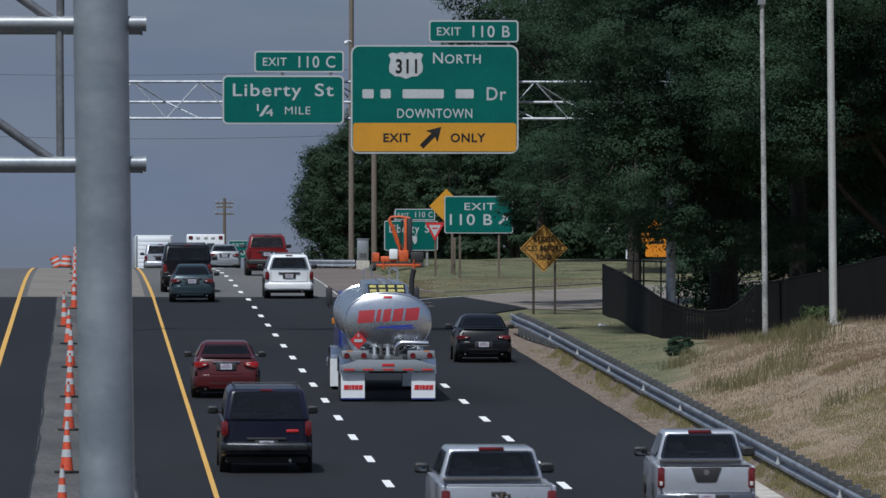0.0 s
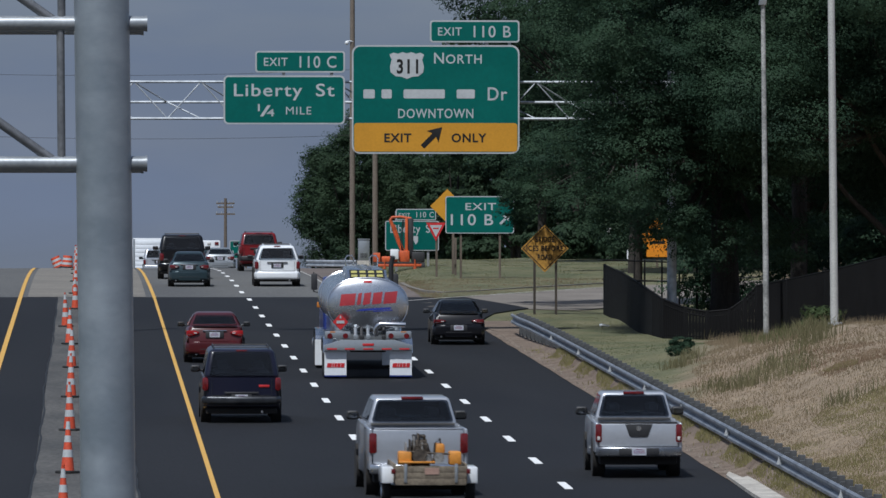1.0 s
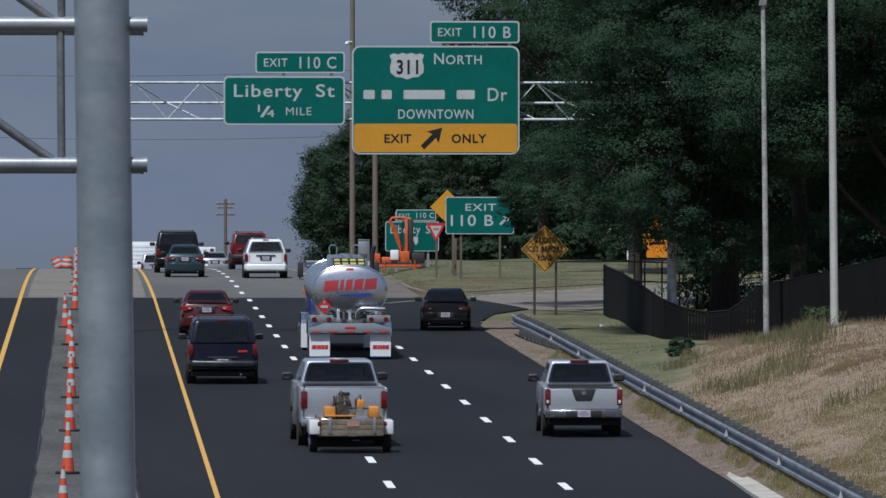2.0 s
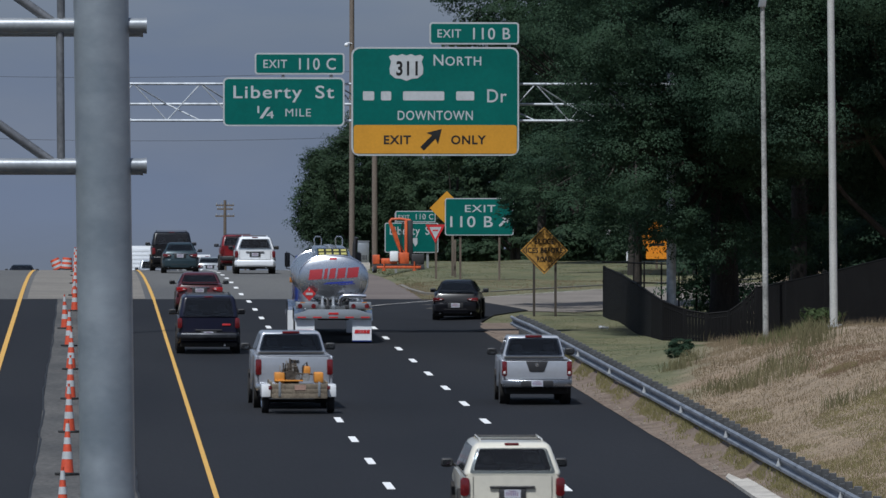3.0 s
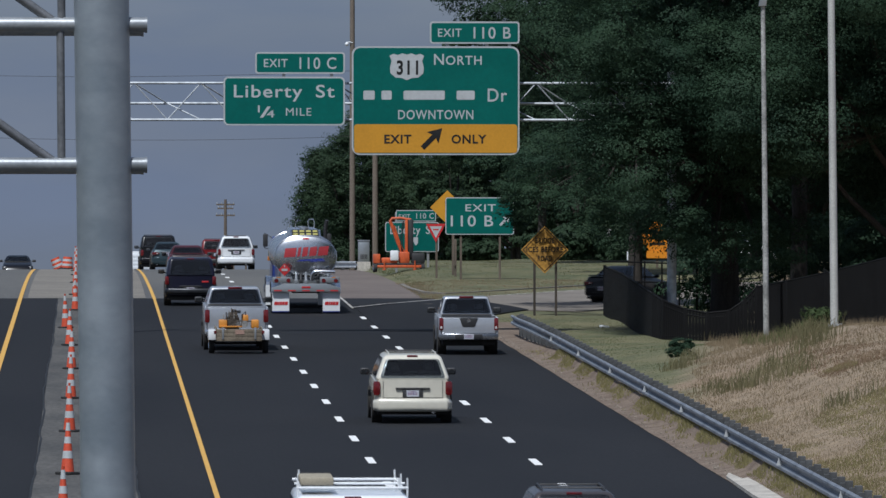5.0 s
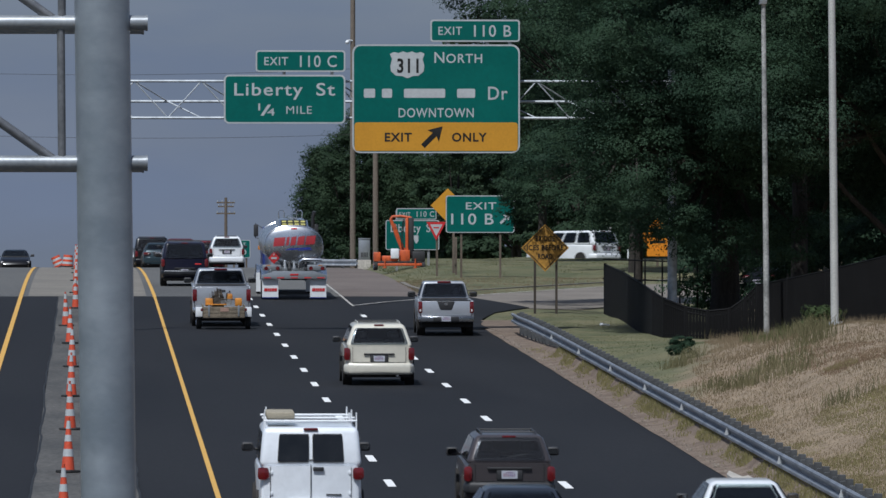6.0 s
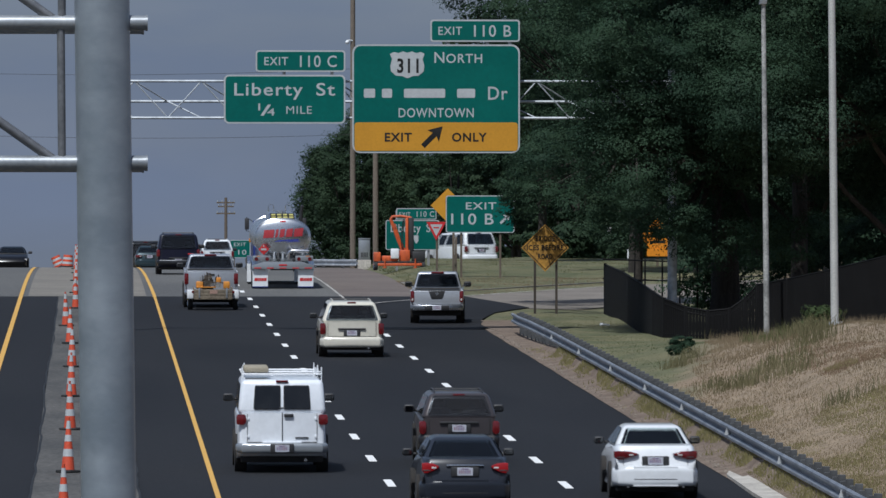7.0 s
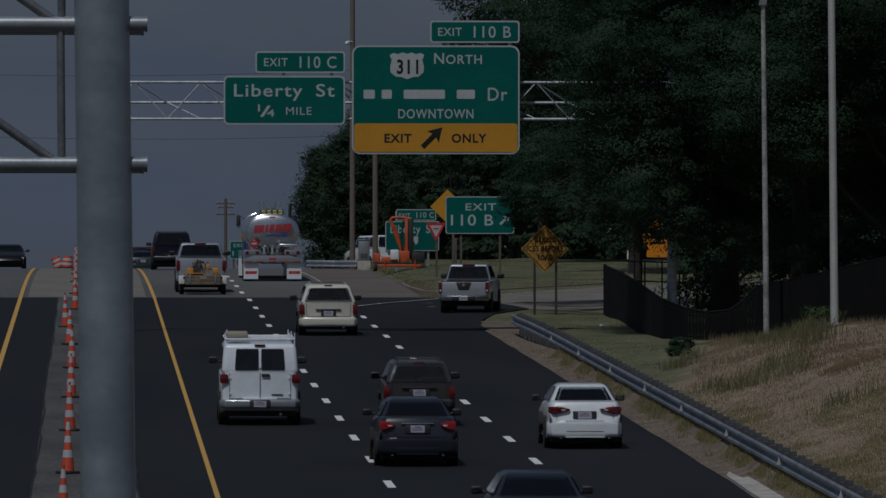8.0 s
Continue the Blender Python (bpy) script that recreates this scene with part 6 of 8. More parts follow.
def near_gantry():
    g = base("near_gantry", Matrix(), "weathered galvanised steel column and tubular truss in the median", "gantry")
    y = 74.62
    zr_ = road_z(y)

    def nx_(a):
        return 2.992 + (a - 784) / 211.0

    def nz(b):
        return 8.26 + (510 - b) / 211.0
    bm = B()
    xb, xt = nx_(190.6), nx_(178.4)
    zb0, zt0 = nz(882), nz(0)
    k = (xt - xb) / (zt0 - zb0)
    ztop = nz(-330)
    segs = 40
    rings = []
    for i in range(9):
        z = zr_ + (ztop - zr_) * i / 8
        x = xb + k * (z - zb0)
        rings.append([bm.verts.new((x + 0.2315 * math.cos(2 * math.pi * j / segs), y + 0.2315 * math.sin(2 * math.pi * j / segs), z)) for j in range(segs)])
    for a, b in zip(rings, rings[1:]):
        for j in range(segs):
            bm.faces.new((a[j], a[(j + 1) % segs], b[(j + 1) % segs], b[j]))
    bm.faces.new(rings[-1])
    part("column", bm, surface("column_steel", (0.20, 0.235, 0.27), (0.29, 0.325, 0.36), scale=1.1, rough=0.42, metal=0.4, grain=9, grain_amount=0.05, bump=0.01, stretch=(1.0, 1.0, 1.5), rough_var=0.16), g, "thick weathered galvanised column")
    bm = B()
    rod(bm, (nx_(196), y, zr_ - 0.3), (nx_(196), y, zr_ + 0.35), 0.5, 0.5, 24)
    part("footing", bm, M_APRON, g)
    yc = y + 0.02
    left = -15.0
    tube = surface("tube_steel", (0.26, 0.28, 0.30), (0.36, 0.38, 0.40), scale=1.5, rough=0.38, metal=0.5, grain=24, grain_amount=0.08, bump=0.04)
    levels = [nz(294), nz(46), nz(-202)]
    for z in levels:
        for yy in (yc, yc + 1.1):
            bm = B()
            x1 = nx_(257) if yy == yc else nx_(252)
            rod(bm, (left, yy, z), (x1, yy, z), 0.064, seg=20)
            ch = part("chord", bm, tube, g)
            bm = B()
            rod(bm, (x1 - 0.008, yy, z), (x1 + 0.012, yy, z), 0.068, seg=20)
            part("end_cap", bm, tube, ch)
    panel = 1.73
    # tube steel again, darker: the shade on the braces is in its colour
    dark = surface("shaded_brace_steel", (0.13, 0.135, 0.145), (0.20, 0.205, 0.215), scale=1.5, rough=0.42, metal=0.5, grain=24, grain_amount=0.12, bump=0.04)
    for lo, hi in ((levels[0], levels[1]), (levels[1], levels[2])):
        x = nx_(108)
        i = 0
        while x > left + 0.3:
            bm = B()
            rod(bm, (x, yc, lo), (x - 0.01, yc, hi), 0.034, seg=12)
            part("upright", bm, dark, g)
            bm = B()
            rod(bm, (x - 0.06, yc, lo + 0.02), (x - panel + 0.06, yc, hi - 0.02), 0.04, seg=12)
            part("brace", bm, dark, g)
            x -= panel
            i += 1
    x = nx_(30)
    for z in levels[:2]:
        for i in range(8):
            bm = B()
            rod(bm, (x - i * panel, yc, z), (x - i * panel - 0.9, yc + 1.1, z), 0.034, seg=10)
            part("cross_brace", bm, dark, g)
    bm = B()
    rod(bm, (left + 0.4, y, zr_ - 0.3), (left + 0.4, y, ztop), 0.23, seg=24)
    part("column", bm, tube, g)


near_gantry()


def ex(a):
    return -3.646 + a / 41.8


def ez(b):
    return 20.461 - b / 41.8


def post(parent, x, y, top, size=0.10, material=None, depth=0.4):
    bm = B()
    box(bm, x - size / 2, x + size / 2, y, y + size, ground_z(x, y) - depth, top, 0.006, 1)
    return part("post", bm, material or M_WOOD_POST, parent)


def roadside_signs():
    s = base("gore_exit_sign", Matrix(), "green exit 110 B sign on two wooden posts in the gore", "road sign")
    y = 376.0
    p = sign_board(s, ex(785.5), ex(907), ez(417.5), ez(351.5), y, M_GREEN, r=0.10, border=0.04)
    lettering(p, "EXIT", ex(821), ex(875), ez(376), 13 / 41.8, y - 0.058, M_SIGN_WHITE)
    lettering(p, "110 B", ex(795), ex(870), ez(402.5), 20 / 41.8, y - 0.058, M_SIGN_WHITE)
    slanted_arrow(p, ex(891), ez(392), 20 / 41.8, y - 0.058, M_SIGN_WHITE)
    for a in (813, 882):
        post(s, ex(a), y + 0.0, ez(355), 0.09)
    # yellow diamond behind it
    s = base("yellow_warning_sign", Matrix(), "yellow diamond warning sign on a wooden post", "road sign")
    y, cx, cz, h = 384.0, ex(790) + 0.30, ez(372) + 0.14, 0.74
    dp = plate(s, "panel", [(cx + h, cz), (cx, cz + h), (cx - h, cz), (cx, cz - h)], y, 0.03, M_SIGN_YELLOW)
    plate(dp, "symbol", [(cx - 0.10, cz + 0.12), (cx - 0.02, cz + 0.12), (cx - 0.02, cz + 0.3), (cx - 0.10, cz + 0.3)], y - 0.03, 0.004, M_BLACK)
    post(s, cx + 0.25, y, cz + 0.2, 0.10)
    # yield
    s = base("yield_sign", Matrix(), "red and white triangular yield sign on a post", "road sign")
    y, cx, top, w = 380.0, 15.24 + (770 - 784) / 41.4, 8.26 + (510 - 398) / 41.4, 0.42
    tri = lambda k, dz: [(cx - w * k, top - dz), (cx, top - 0.80 + (1 - k) * 0.5), (cx + w * k, top - dz)]
    pp = plate(s, "panel", tri(1.0, 0.0), y, 0.03, M_SIGN_RED)
    plate(pp, "field", tri(0.62, 0.11), y - 0.03, 0.004, M_SIGN_WHITE)
    plate(pp, "legend_bar", [(cx - 0.12, top - 0.22), (cx - 0.12, top - 0.28), (cx + 0.12, top - 0.28), (cx + 0.12, top - 0.22)], y - 0.034, 0.004, M_SIGN_RED)
    post(s, cx + 0.03, y, top - 0.1, 0.09)
    s = base("sign_post", Matrix(), "bare wooden post beside the yield sign", "post")
    post(s, 15.3 + (804 - 784) / 41.3, 381.0, 8.26 + (510 - 425) / 41.3, 0.09)
    # bridge warning diamond
    s = base("ice_warning_sign", Matrix(), "yellow diamond sign warning of ice on the bridge, coloured dark with leaf shade", "road sign")
    y, u = 320.6, 49.0
    cx, cz, h = 12.89 + (961 - 784) / u, 8.26 + (510 - 444) / u, 0.86
    # the leaf shade on the panel is put into this dark, blotchy yellow
    dappled = surface("leaf_shaded_yellow", (0.25, 0.13, 0.022), (0.42, 0.215, 0.03), scale=2.5, rough=0.7, grain=8, grain_amount=0.3, bump=0.05)
    dp = plate(s, "panel", [(cx + h, cz), (cx, cz + h), (cx - h, cz), (cx, cz - h)], y, 0.03, dappled)
    for sx, sz in ((1, 1), (1, -1), (-1, 1), (-1, -1)):
        o_, i_ = h - 0.06, h - 0.10
        plate(dp, "border", [(cx + sx * o_, cz), (cx, cz + sz * o_), (cx, cz + sz * i_), (cx + sx * i_, cz)], y - 0.03, 0.004, M_BLACK)
    lettering(dp, "BRIDGE", cx - 0.34, cx + 0.34, cz + 0.24, 0.19, y - 0.034, M_BLACK)
    lettering(dp, "ICES BEFORE", cx - 0.66, cx + 0.66, cz - 0.08, 0.19, y - 0.034, M_BLACK)
    lettering(dp, "ROAD", cx - 0.26, cx + 0.26, cz - 0.40, 0.19, y - 0.034, M_BLACK)
    post(s, 12.89 + (943 - 784) / u, y, cz + 0.3, 0.085, M_DARK_POST)
    post(s, 12.89 + (981 - 784) / u, y, cz + 0.3, 0.085, M_DARK_POST)
    # street sign standing behind the lift
    s = base("far_street_sign", Matrix(), "green Liberty St sign with exit tab on posts", "road sign")
    y, u = 402.0, 39.1
    fx, fz = (lambda a: 16.13 + (a - 784) / u), (lambda b: 8.26 + (510 - b) / u)
    p = sign_board(s, fx(680), fx(775), fz(448), fz(395), y, M_GREEN, r=0.09, border=0.04)
    lettering(p, "Liberty", fx(689), fx(742), fz(416), 15 / u, y - 0.058, M_SIGN_WHITE)
    lettering(p, "St", fx(752), fx(767), fz(416), 15 / u, y - 0.058, M_SIGN_WHITE)
    plate(p, "arrow", [(fx(729), fz(422)), (fx(738), fz(422)), (fx(738), fz(432)), (fx(734), fz(437)), (fx(729), fz(428))][::-1], y - 0.054, 0.006, M_SIGN_WHITE)
    p = sign_board(s, fx(699), fx(770), fz(394), fz(374), y, M_GREEN, r=0.06, border=0.04)
    lettering(p, "EXIT", fx(704), fx(724), fz(388), 7 / u, y - 0.058, M_SIGN_WHITE)
    lettering(p, "110 C", fx(735), fx(766), fz(389), 10 / u, y - 0.058, M_SIGN_WHITE)
    for a in (700, 756):
        post(s, fx(a), y, fz(378), 0.11, M_ALU)
    # next exit sign beyond the crest
    s = base("next_exit_sign", Matrix(), "green exit 110 sign beyond the crest of the road", "road sign")
    y, u = 560.0, 28.1
    fx, fz = (lambda a: 22.46 + (a - 784) / u), (lambda b: 8.26 + (510 - b) / u)
    p = sign_board(s, fx(405), fx(441), fz(462), fz(430), y, M_GREEN, r=0.09, border=0.045)
    lettering(p, "EXIT", fx(412), fx(433), fz(441), 6.5 / u, y - 0.058, M_SIGN_WHITE)
    lettering(p, "110", fx(410), fx(434), fz(456), 9 / u, y - 0.058, M_SIGN_WHITE)
    for a in (412, 434):
        post(s, fx(a), y, fz(435), 0.12)
    # orange sign in the trees
    s = base("work_zone_sign", Matrix(), "orange diamond work zone sign half hidden by trees", "road sign")
    y, u = 398.0, 39.4
    fx, fz = (lambda a: 15.96 + (a - 784) / u), (lambda b: 8.26 + (510 - b) / u)
    cx, cz = fx(1161), fz(425)
    dp = plate(s, "panel", [(cx + 0.86, cz), (cx, cz + 0.86), (cx - 0.86, cz), (cx, cz - 0.86)], y, 0.03, M_SIGN_ORANGE)
    for k in range(3):
        plate(dp, "legend_bar", [(cx - 0.35, cz + 0.22 - 0.25 * k), (cx + 0.35, cz + 0.22 - 0.25 * k), (cx + 0.35, cz + 0.34 - 0.25 * k), (cx - 0.35, cz + 0.34 - 0.25 * k)], y - 0.03, 0.004, M_BLACK)
    plate(s, "supplement", rounded(fx(1142), fx(1181), fz(459), fz(446), 0.04), y - 0.045, 0.03, M_SIGN_ORANGE, "orange plaque below the diamond")
    post(s, cx, y, cz, 0.1)


roadside_signs()

# ---------- poles and wires ----------


def pole(name, label, x, y, top, r0, r1, material, category="pole"):
    ob = base(name, pose(x, y, ground_z(x, y)), label, category)
    bm = B()
    rod(bm, (0, 0, -0.4), (0, 0, top - ground_z(x, y)), r0, r1, 16)
    part("shaft", bm, material, ob)
    return ob


tall = pole("light_pole", "tall pale steel light pole on the bank", 10.02 + (1478 - 784) / 63.0, 250.0, 24.0, 0.115, 0.085, M_LIGHT_POLE, "light pole")
tall.rotation_euler = (0, radians(-0.55), 0)
bm = B()
rod(bm, (0, 0, -0.1), (0, 0, 0.12), 0.22, seg=16)
part("base_plate", bm, M_GALV, tall)
mott = pole("light_pole", "weathered mottled light pole with a bracket lamp", 11.36 + (1357 - 784) / 55.6, 283.3, 17.22, 0.10, 0.07, M_MOTTLED, "light pole")
mott.rotation_euler = (0, radians(-0.6), 0)
hz = 17.22 - ground_z(21.66, 283.3)
bm = B()
prism(bm, [(-0.14, hz + 0.0), (0.10, hz + 0.0), (0.16, hz + 0.55), (-0.04, hz + 0.55)], -0.15, 0.15, 0.02, 2, "y")
part("lamp_head", bm, P_GREY, mott, "grey box lamp head")
cctv = pole("camera_pole", "tall brown pole with a small traffic camera", 17.25 + (622 - 784) / 36.6, 430.0, 26.0, 0.14, 0.11, M_POLE_WOOD)
cz = 8.26 + (510 - 78) / 36.6 - ground_z(12.82, 430.0)
bm = B()
bent(bm, [(0, -0.1, cz), (-0.12, -0.15, cz + 0.03), (-0.25, -0.15, cz + 0.02)], 0.03, 8)
part("bracket", bm, P_WHITE, cctv)
bm = B()
bmesh.ops.create_uvsphere(bm, u_segments=12, v_segments=8, radius=0.10, matrix=Matrix.Translation((-0.27, -0.15, cz - 0.06)))
part("dome_camera", bm, P_WHITE, cctv, "white dome camera")
w2 = pole("utility_pole", "brown wooden utility pole beside the ramp", 17.25 + (663 - 784) / 36.6, 430.5, 19.5, 0.14, 0.12, M_POLE_WOOD, "utility pole")
pole("utility_pole", "pale weathered pole among the trees beyond the ramp", 28.3, 482.0, 11.4, 0.15, 0.13, M_MOTTLED, "utility pole")
pole("marker_post", "short white marker post beside the far ramp", 27.5, 452.0, ground_z(27.5, 452.0) + 0.75, 0.05, 0.05, P_WHITE, "marker post")
far_pole = pole("utility_pole", "far wooden utility pole with two crossarms", 28.07 + (397.5 - 784) / 22.5, 700.0, 15.15, 0.15, 0.11, M_WOOD_POST, "utility pole")
gz0 = ground_z(10.89, 700.0)
for z, w in ((14.75, 0.72), (14.45, 0.62), (13.9, 0.75)):
    bm = B()
    box(bm, -w, w, -0.06, 0.06, z - gz0 - 0.06, z - gz0 + 0.06)
    arm = part("crossarm", bm, M_WOOD_POST, far_pole)
    for x in (-w * 0.9, -w * 0.4, w * 0.4, w * 0.9):
        bm = B()
        rod(bm, (x, 0, z - gz0 + 0.06), (x, 0, z - gz0 + 0.2), 0.04, seg=6)
        part("insulator", bm, M_GALV, arm)
for z, zz in ((239.0, 243.0), (131.0, 127.0)):
    bm = B()
    pts = []
    for i in range(25):
        k = i / 24
        a = -200 + 830 * k
        pts.append((17.25 + (a - 784) / 36.6, 430, 8.26 + (510 - (z + (zz - z) * k)) / 36.6 - 0.25 * 4 * k * (1 - k)))
    bent(bm, pts, 0.009, 5)
    thing("overhead_wire", bm, M_BLACK, "thin dark overhead wire strung to the pole", "wire", "overhead wires")
# grey cabinet and far rail near the poles
cab_ = base("utility_cabinet", pose(17.2 + (641 - 784) / 36.8, 428.0, ground_z(13.3, 428.0)), "grey metal roadside utility cabinet", "cabinet")
block(cab_, "plinth", M_APRON, -0.32, 0.32, -0.25, 0.25, -0.2, 0.36, 0.02)
block(cab_, "body", P_GREY, -0.27, 0.27, -0.2, 0.2, 0.36, 1.36, 0.03)
block(cab_, "roof", P_GREY, -0.30, 0.30, -0.23, 0.23, 1.36, 1.41, 0.02)
block(cab_, "door", P_GREY, -0.22, 0.22, -0.22, -0.2, 0.45, 1.28, 0.01)
for i in range(5):
    block(cab_, "vent_slat", M_DARK_TRIM, -0.16 + 0.07 * i, -0.12 + 0.07 * i, -0.228, -0.22, 0.50, 0.72, 0.0)
# ---------- guard rails ----------


def wave_rail(name, pts, label, post_step, reflectors=(), sink=0.0, steel=M_RAIL):
    g = base(name, Matrix(), label, "guard rail")
    prof = [(0.0, 0.70), (-0.045, 0.665), (-0.045, 0.615), (0.03, 0.565), (0.03, 0.505), (-0.045, 0.455), (-0.045, 0.405), (0.0, 0.37)]
    fine = []
    for a, b in zip(pts, pts[1:]):
        k = max(1, int((Vector(b) - Vector(a)).length / 3.81))
        fine += [Vector(a).lerp(Vector(b), i / k) for i in range(k)]
    fine.append(Vector(pts[-1]))
    for p, q in zip(fine, fine[1:]):
        d = (q - p).normalized()
        side = Vector((d.y, -d.x))
        bm = B()
        rows = []
        for c in (p - d * 0.08, q + d * 0.08):
            z = ground_z(c.x, c.y) + 0.02 - sink
            rows.append([bm.verts.new((c.x + side.x * o, c.y + side.y * o, z + h)) for o, h in prof] + [bm.verts.new((c.x + side.x * (o + 0.006), c.y + side.y * (o + 0.006), z + h)) for o, h in prof[::-1]])
        m_ = len(rows[0])
        for i in range(m_):
            j = (i + 1) % m_
            bm.faces.new((rows[0][i], rows[0][j], rows[1][j], rows[1][i]))
        bm.faces.new(rows[0][::-1])
        bm.faces.new(rows[1])
        part("rail", bm, steel, g)
    bm = B()
    box(bm, 0.14, 0.29, -0.055, 0.055, -0.5, 0.80, 0.008, 1)
    box(bm, 0.045, 0.15, -0.05, 0.05, 0.40, 0.76, 0.006, 1)
    me = bpy.data.meshes.new("post")
    bmesh.ops.recalc_face_normals(bm, faces=bm.faces[:])
    bm.to_mesh(me)
    bm.free()
    # post steel darkened in colour to stand for the shadow under the rail
    me.materials.append(surface("shaded_post_steel", (0.06, 0.063, 0.066), (0.11, 0.114, 0.118), scale=1.5, rough=0.6, metal=0.3, grain=12, grain_amount=0.2, random_amount=0.15) if "shaded_post_steel" not in bpy.data.materials else bpy.data.materials["shaded_post_steel"])
    for a, b in zip(pts, pts[1:]):
        k = max(1, int((Vector(b) - Vector(a)).length / post_step))
        for i in range(k):
            c = Vector(a).lerp(Vector(b), i / k)
            d = (Vector(b) - Vector(a)).normalized()
            o = part("post", me, None, g)
            o.matrix_basis = pose(c.x, c.y, ground_z(c.x, c.y) - sink, 0, random.uniform(-1.5, 1.5), math.degrees(math.atan2(-d.x, d.y)))
    for y in reflectors:
        bm = B()
        x = 14.22
        z = road_z(y) + 0.5
        prism(bm, [(x - 0.10, z), (x + 0.03, z), (x + 0.0, z + 0.16), (x - 0.05, z + 0.16)], y - 0.02, y + 0.02, axis="y")
        part("reflector", bm, M_SIGN_WHITE, g, "white reflector tab")
    return g


wave_rail("guard_rail", [(14.22, 120), (14.22, 270), (14.15, 284), (14.05, 290), (14.05, 294)], "weathered grey steel guard rail on steel posts", 1.905, (167, 182, 197, 212, 226, 241, 256.5, 271.5))
wave_rail("far_guard_rail", [(12.95, 428), (12.2, 431.5), (11.35, 436), (10.9, 441)], "far pale guard rail at the crest", 3.81, sink=0.3, steel=M_GALV)

# ---------- fence ----------
FENCE = [(18.75, 322.0, 1.75), (18.68, 310.0, 1.72), (18.62, 300.0, 1.60), (18.6, 292.0, 1.45), (18.75, 289.0, 1.30), (19.4, 288.2, 1.05), (20.1, 287.9, 0.93), (20.8, 287.8, 1.0), (21.3, 287.8, 1.35),
         (21.7, 287.6, 1.78), (22.4, 284.0, 2.05), (23.3, 280.0, 2.4), (24.7, 272.5, 3.05), (27.5, 262.0, 3.9), (31.0, 250.0, 4.4)]


def fence():
    g = base("metal_fence", Matrix(), "black metal picket fence with a swooping top rail", "fence")
    bars = B()
    for (xa, ya, ha), (xb, yb, hb) in zip(FENCE, FENCE[1:]):
        length = math.hypot(xb - xa, yb - ya)
        n = max(2, int(length / 0.10))
        for i in range(n):
            k = (i + 0.5) / n
            x, y = xa + (xb - xa) * k, ya + (yb - ya) * k
            top = road_z(y) + ha + (hb - ha) * k
            bot = max(min(ground_z(x, y) - 0.1, top - 0.6), top - 2.2)
            box(bars, x - 0.047, x + 0.047, y - 0.03, y + 0.03, bot, top - 0.03)
        for dz in (0.0, -0.16):
            rails = B()
            rod(rails, (xa, ya, road_z(ya) + ha + dz), (xb, yb, road_z(yb) + hb + dz), 0.035, seg=6)
            part("rail", rails, M_FENCE, g)
        za, zb = max(ground_z(xa, ya), road_z(ya) + ha - 1.7), max(ground_z(xb, yb), road_z(yb) + hb - 1.7)
        rails = B()
        rod(rails, (xa, ya, za + 0.12), (xb, yb, zb + 0.12), 0.03, seg=6)
        part("rail", rails, M_FENCE, g)
    part("picketing", bars, M_FENCE, g)["kind"] = "stuff"
    for x, y, h in FENCE:
        bm = B()
        box(bm, x - 0.05, x + 0.05, y - 0.05, y + 0.05, road_z(y) + h - 2.4, road_z(y) + h + 0.05, 0.01, 1)
        part("post", bm, M_FENCE, g)
    g2 = base("inner_fence", Matrix(), "black metal fence panels beyond the ramp side fence", "fence")
    for i in range(5):
        x, y = 20.2 + 0.55 * i, 322.0 - 1.2 * i
        bm = B()
        box(bm, x - 0.03, x + 0.03, y - 0.03, y + 0.03, ground_z(x, y) - 0.2, road_z(y) + 1.95, 0.005, 1)
        part("post", bm, M_FENCE, g2)
    bm = B()
    for dz in (1.9, 1.2):
        rod(bm, (18.8, 324.0, road_z(324) + dz), (22.6, 317, road_z(317) + dz), 0.03, seg=6)
    part("rail", bm, M_FENCE, g2)


fence()

# ---------- cones, drum, marker ----------


def cone():
    c = base("traffic_cone", Matrix(), "tall orange and white striped traffic cone on a rubber base", "traffic cone", "cones along the median")
    bm = B()
    prism(bm, [(0.27 * math.cos(radians(a)), 0.27 * math.sin(radians(a))) for a in range(22, 382, 45)], 0.0, 0.055, 0.01, 1, "z")
    part("base", bm, M_RUBBER, c)
    edges = [0.05, 0.34, 0.50, 0.66, 0.80, 0.93, 1.10]

    def rad(z):
        return 0.145 - 0.11 * (z - 0.05) / 1.05
    for i, (a, b) in enumerate(zip(edges, edges[1:])):
        bm = B()
        lift = 0.003 if i % 2 else 0.0
        rod(bm, (0, 0, a), (0, 0, b), rad(a) + lift, rad(b) + lift, 20)
        part("band", bm, M_SIGN_WHITE if i % 2 else M_ORANGE, c, "white reflective band" if i % 2 else "orange band")
    bm = B()
    rod(bm, (0, 0, 1.10), (0, 0, 1.17), 0.025, 0.03, 12)
    part("grip", bm, M_ORANGE, c)
    return c


first = cone()
cones = [(-0.44, 166.0), (-0.41, 189.3), (-0.41, 212.6), (-0.42, 235.2), (-0.45, 259.8), (-0.55, 283.4), (-0.72, 304.0), (-0.42, 328.0), (-0.45, 352.0), (-0.45, 376.0), (-0.45, 399.0), (-0.5, 421.0), (-0.45, 446.0)]
first.matrix_basis = pose(*cones[0], road_z(cones[0][1]) + 0.012)
for i, (x, y) in enumerate(cones[1:]):
    copy_thing(first, pose(x, y, road_z(y) + 0.012, random.uniform(-1.5, 1.5), random.uniform(-2, 2), random.uniform(0, 90)))


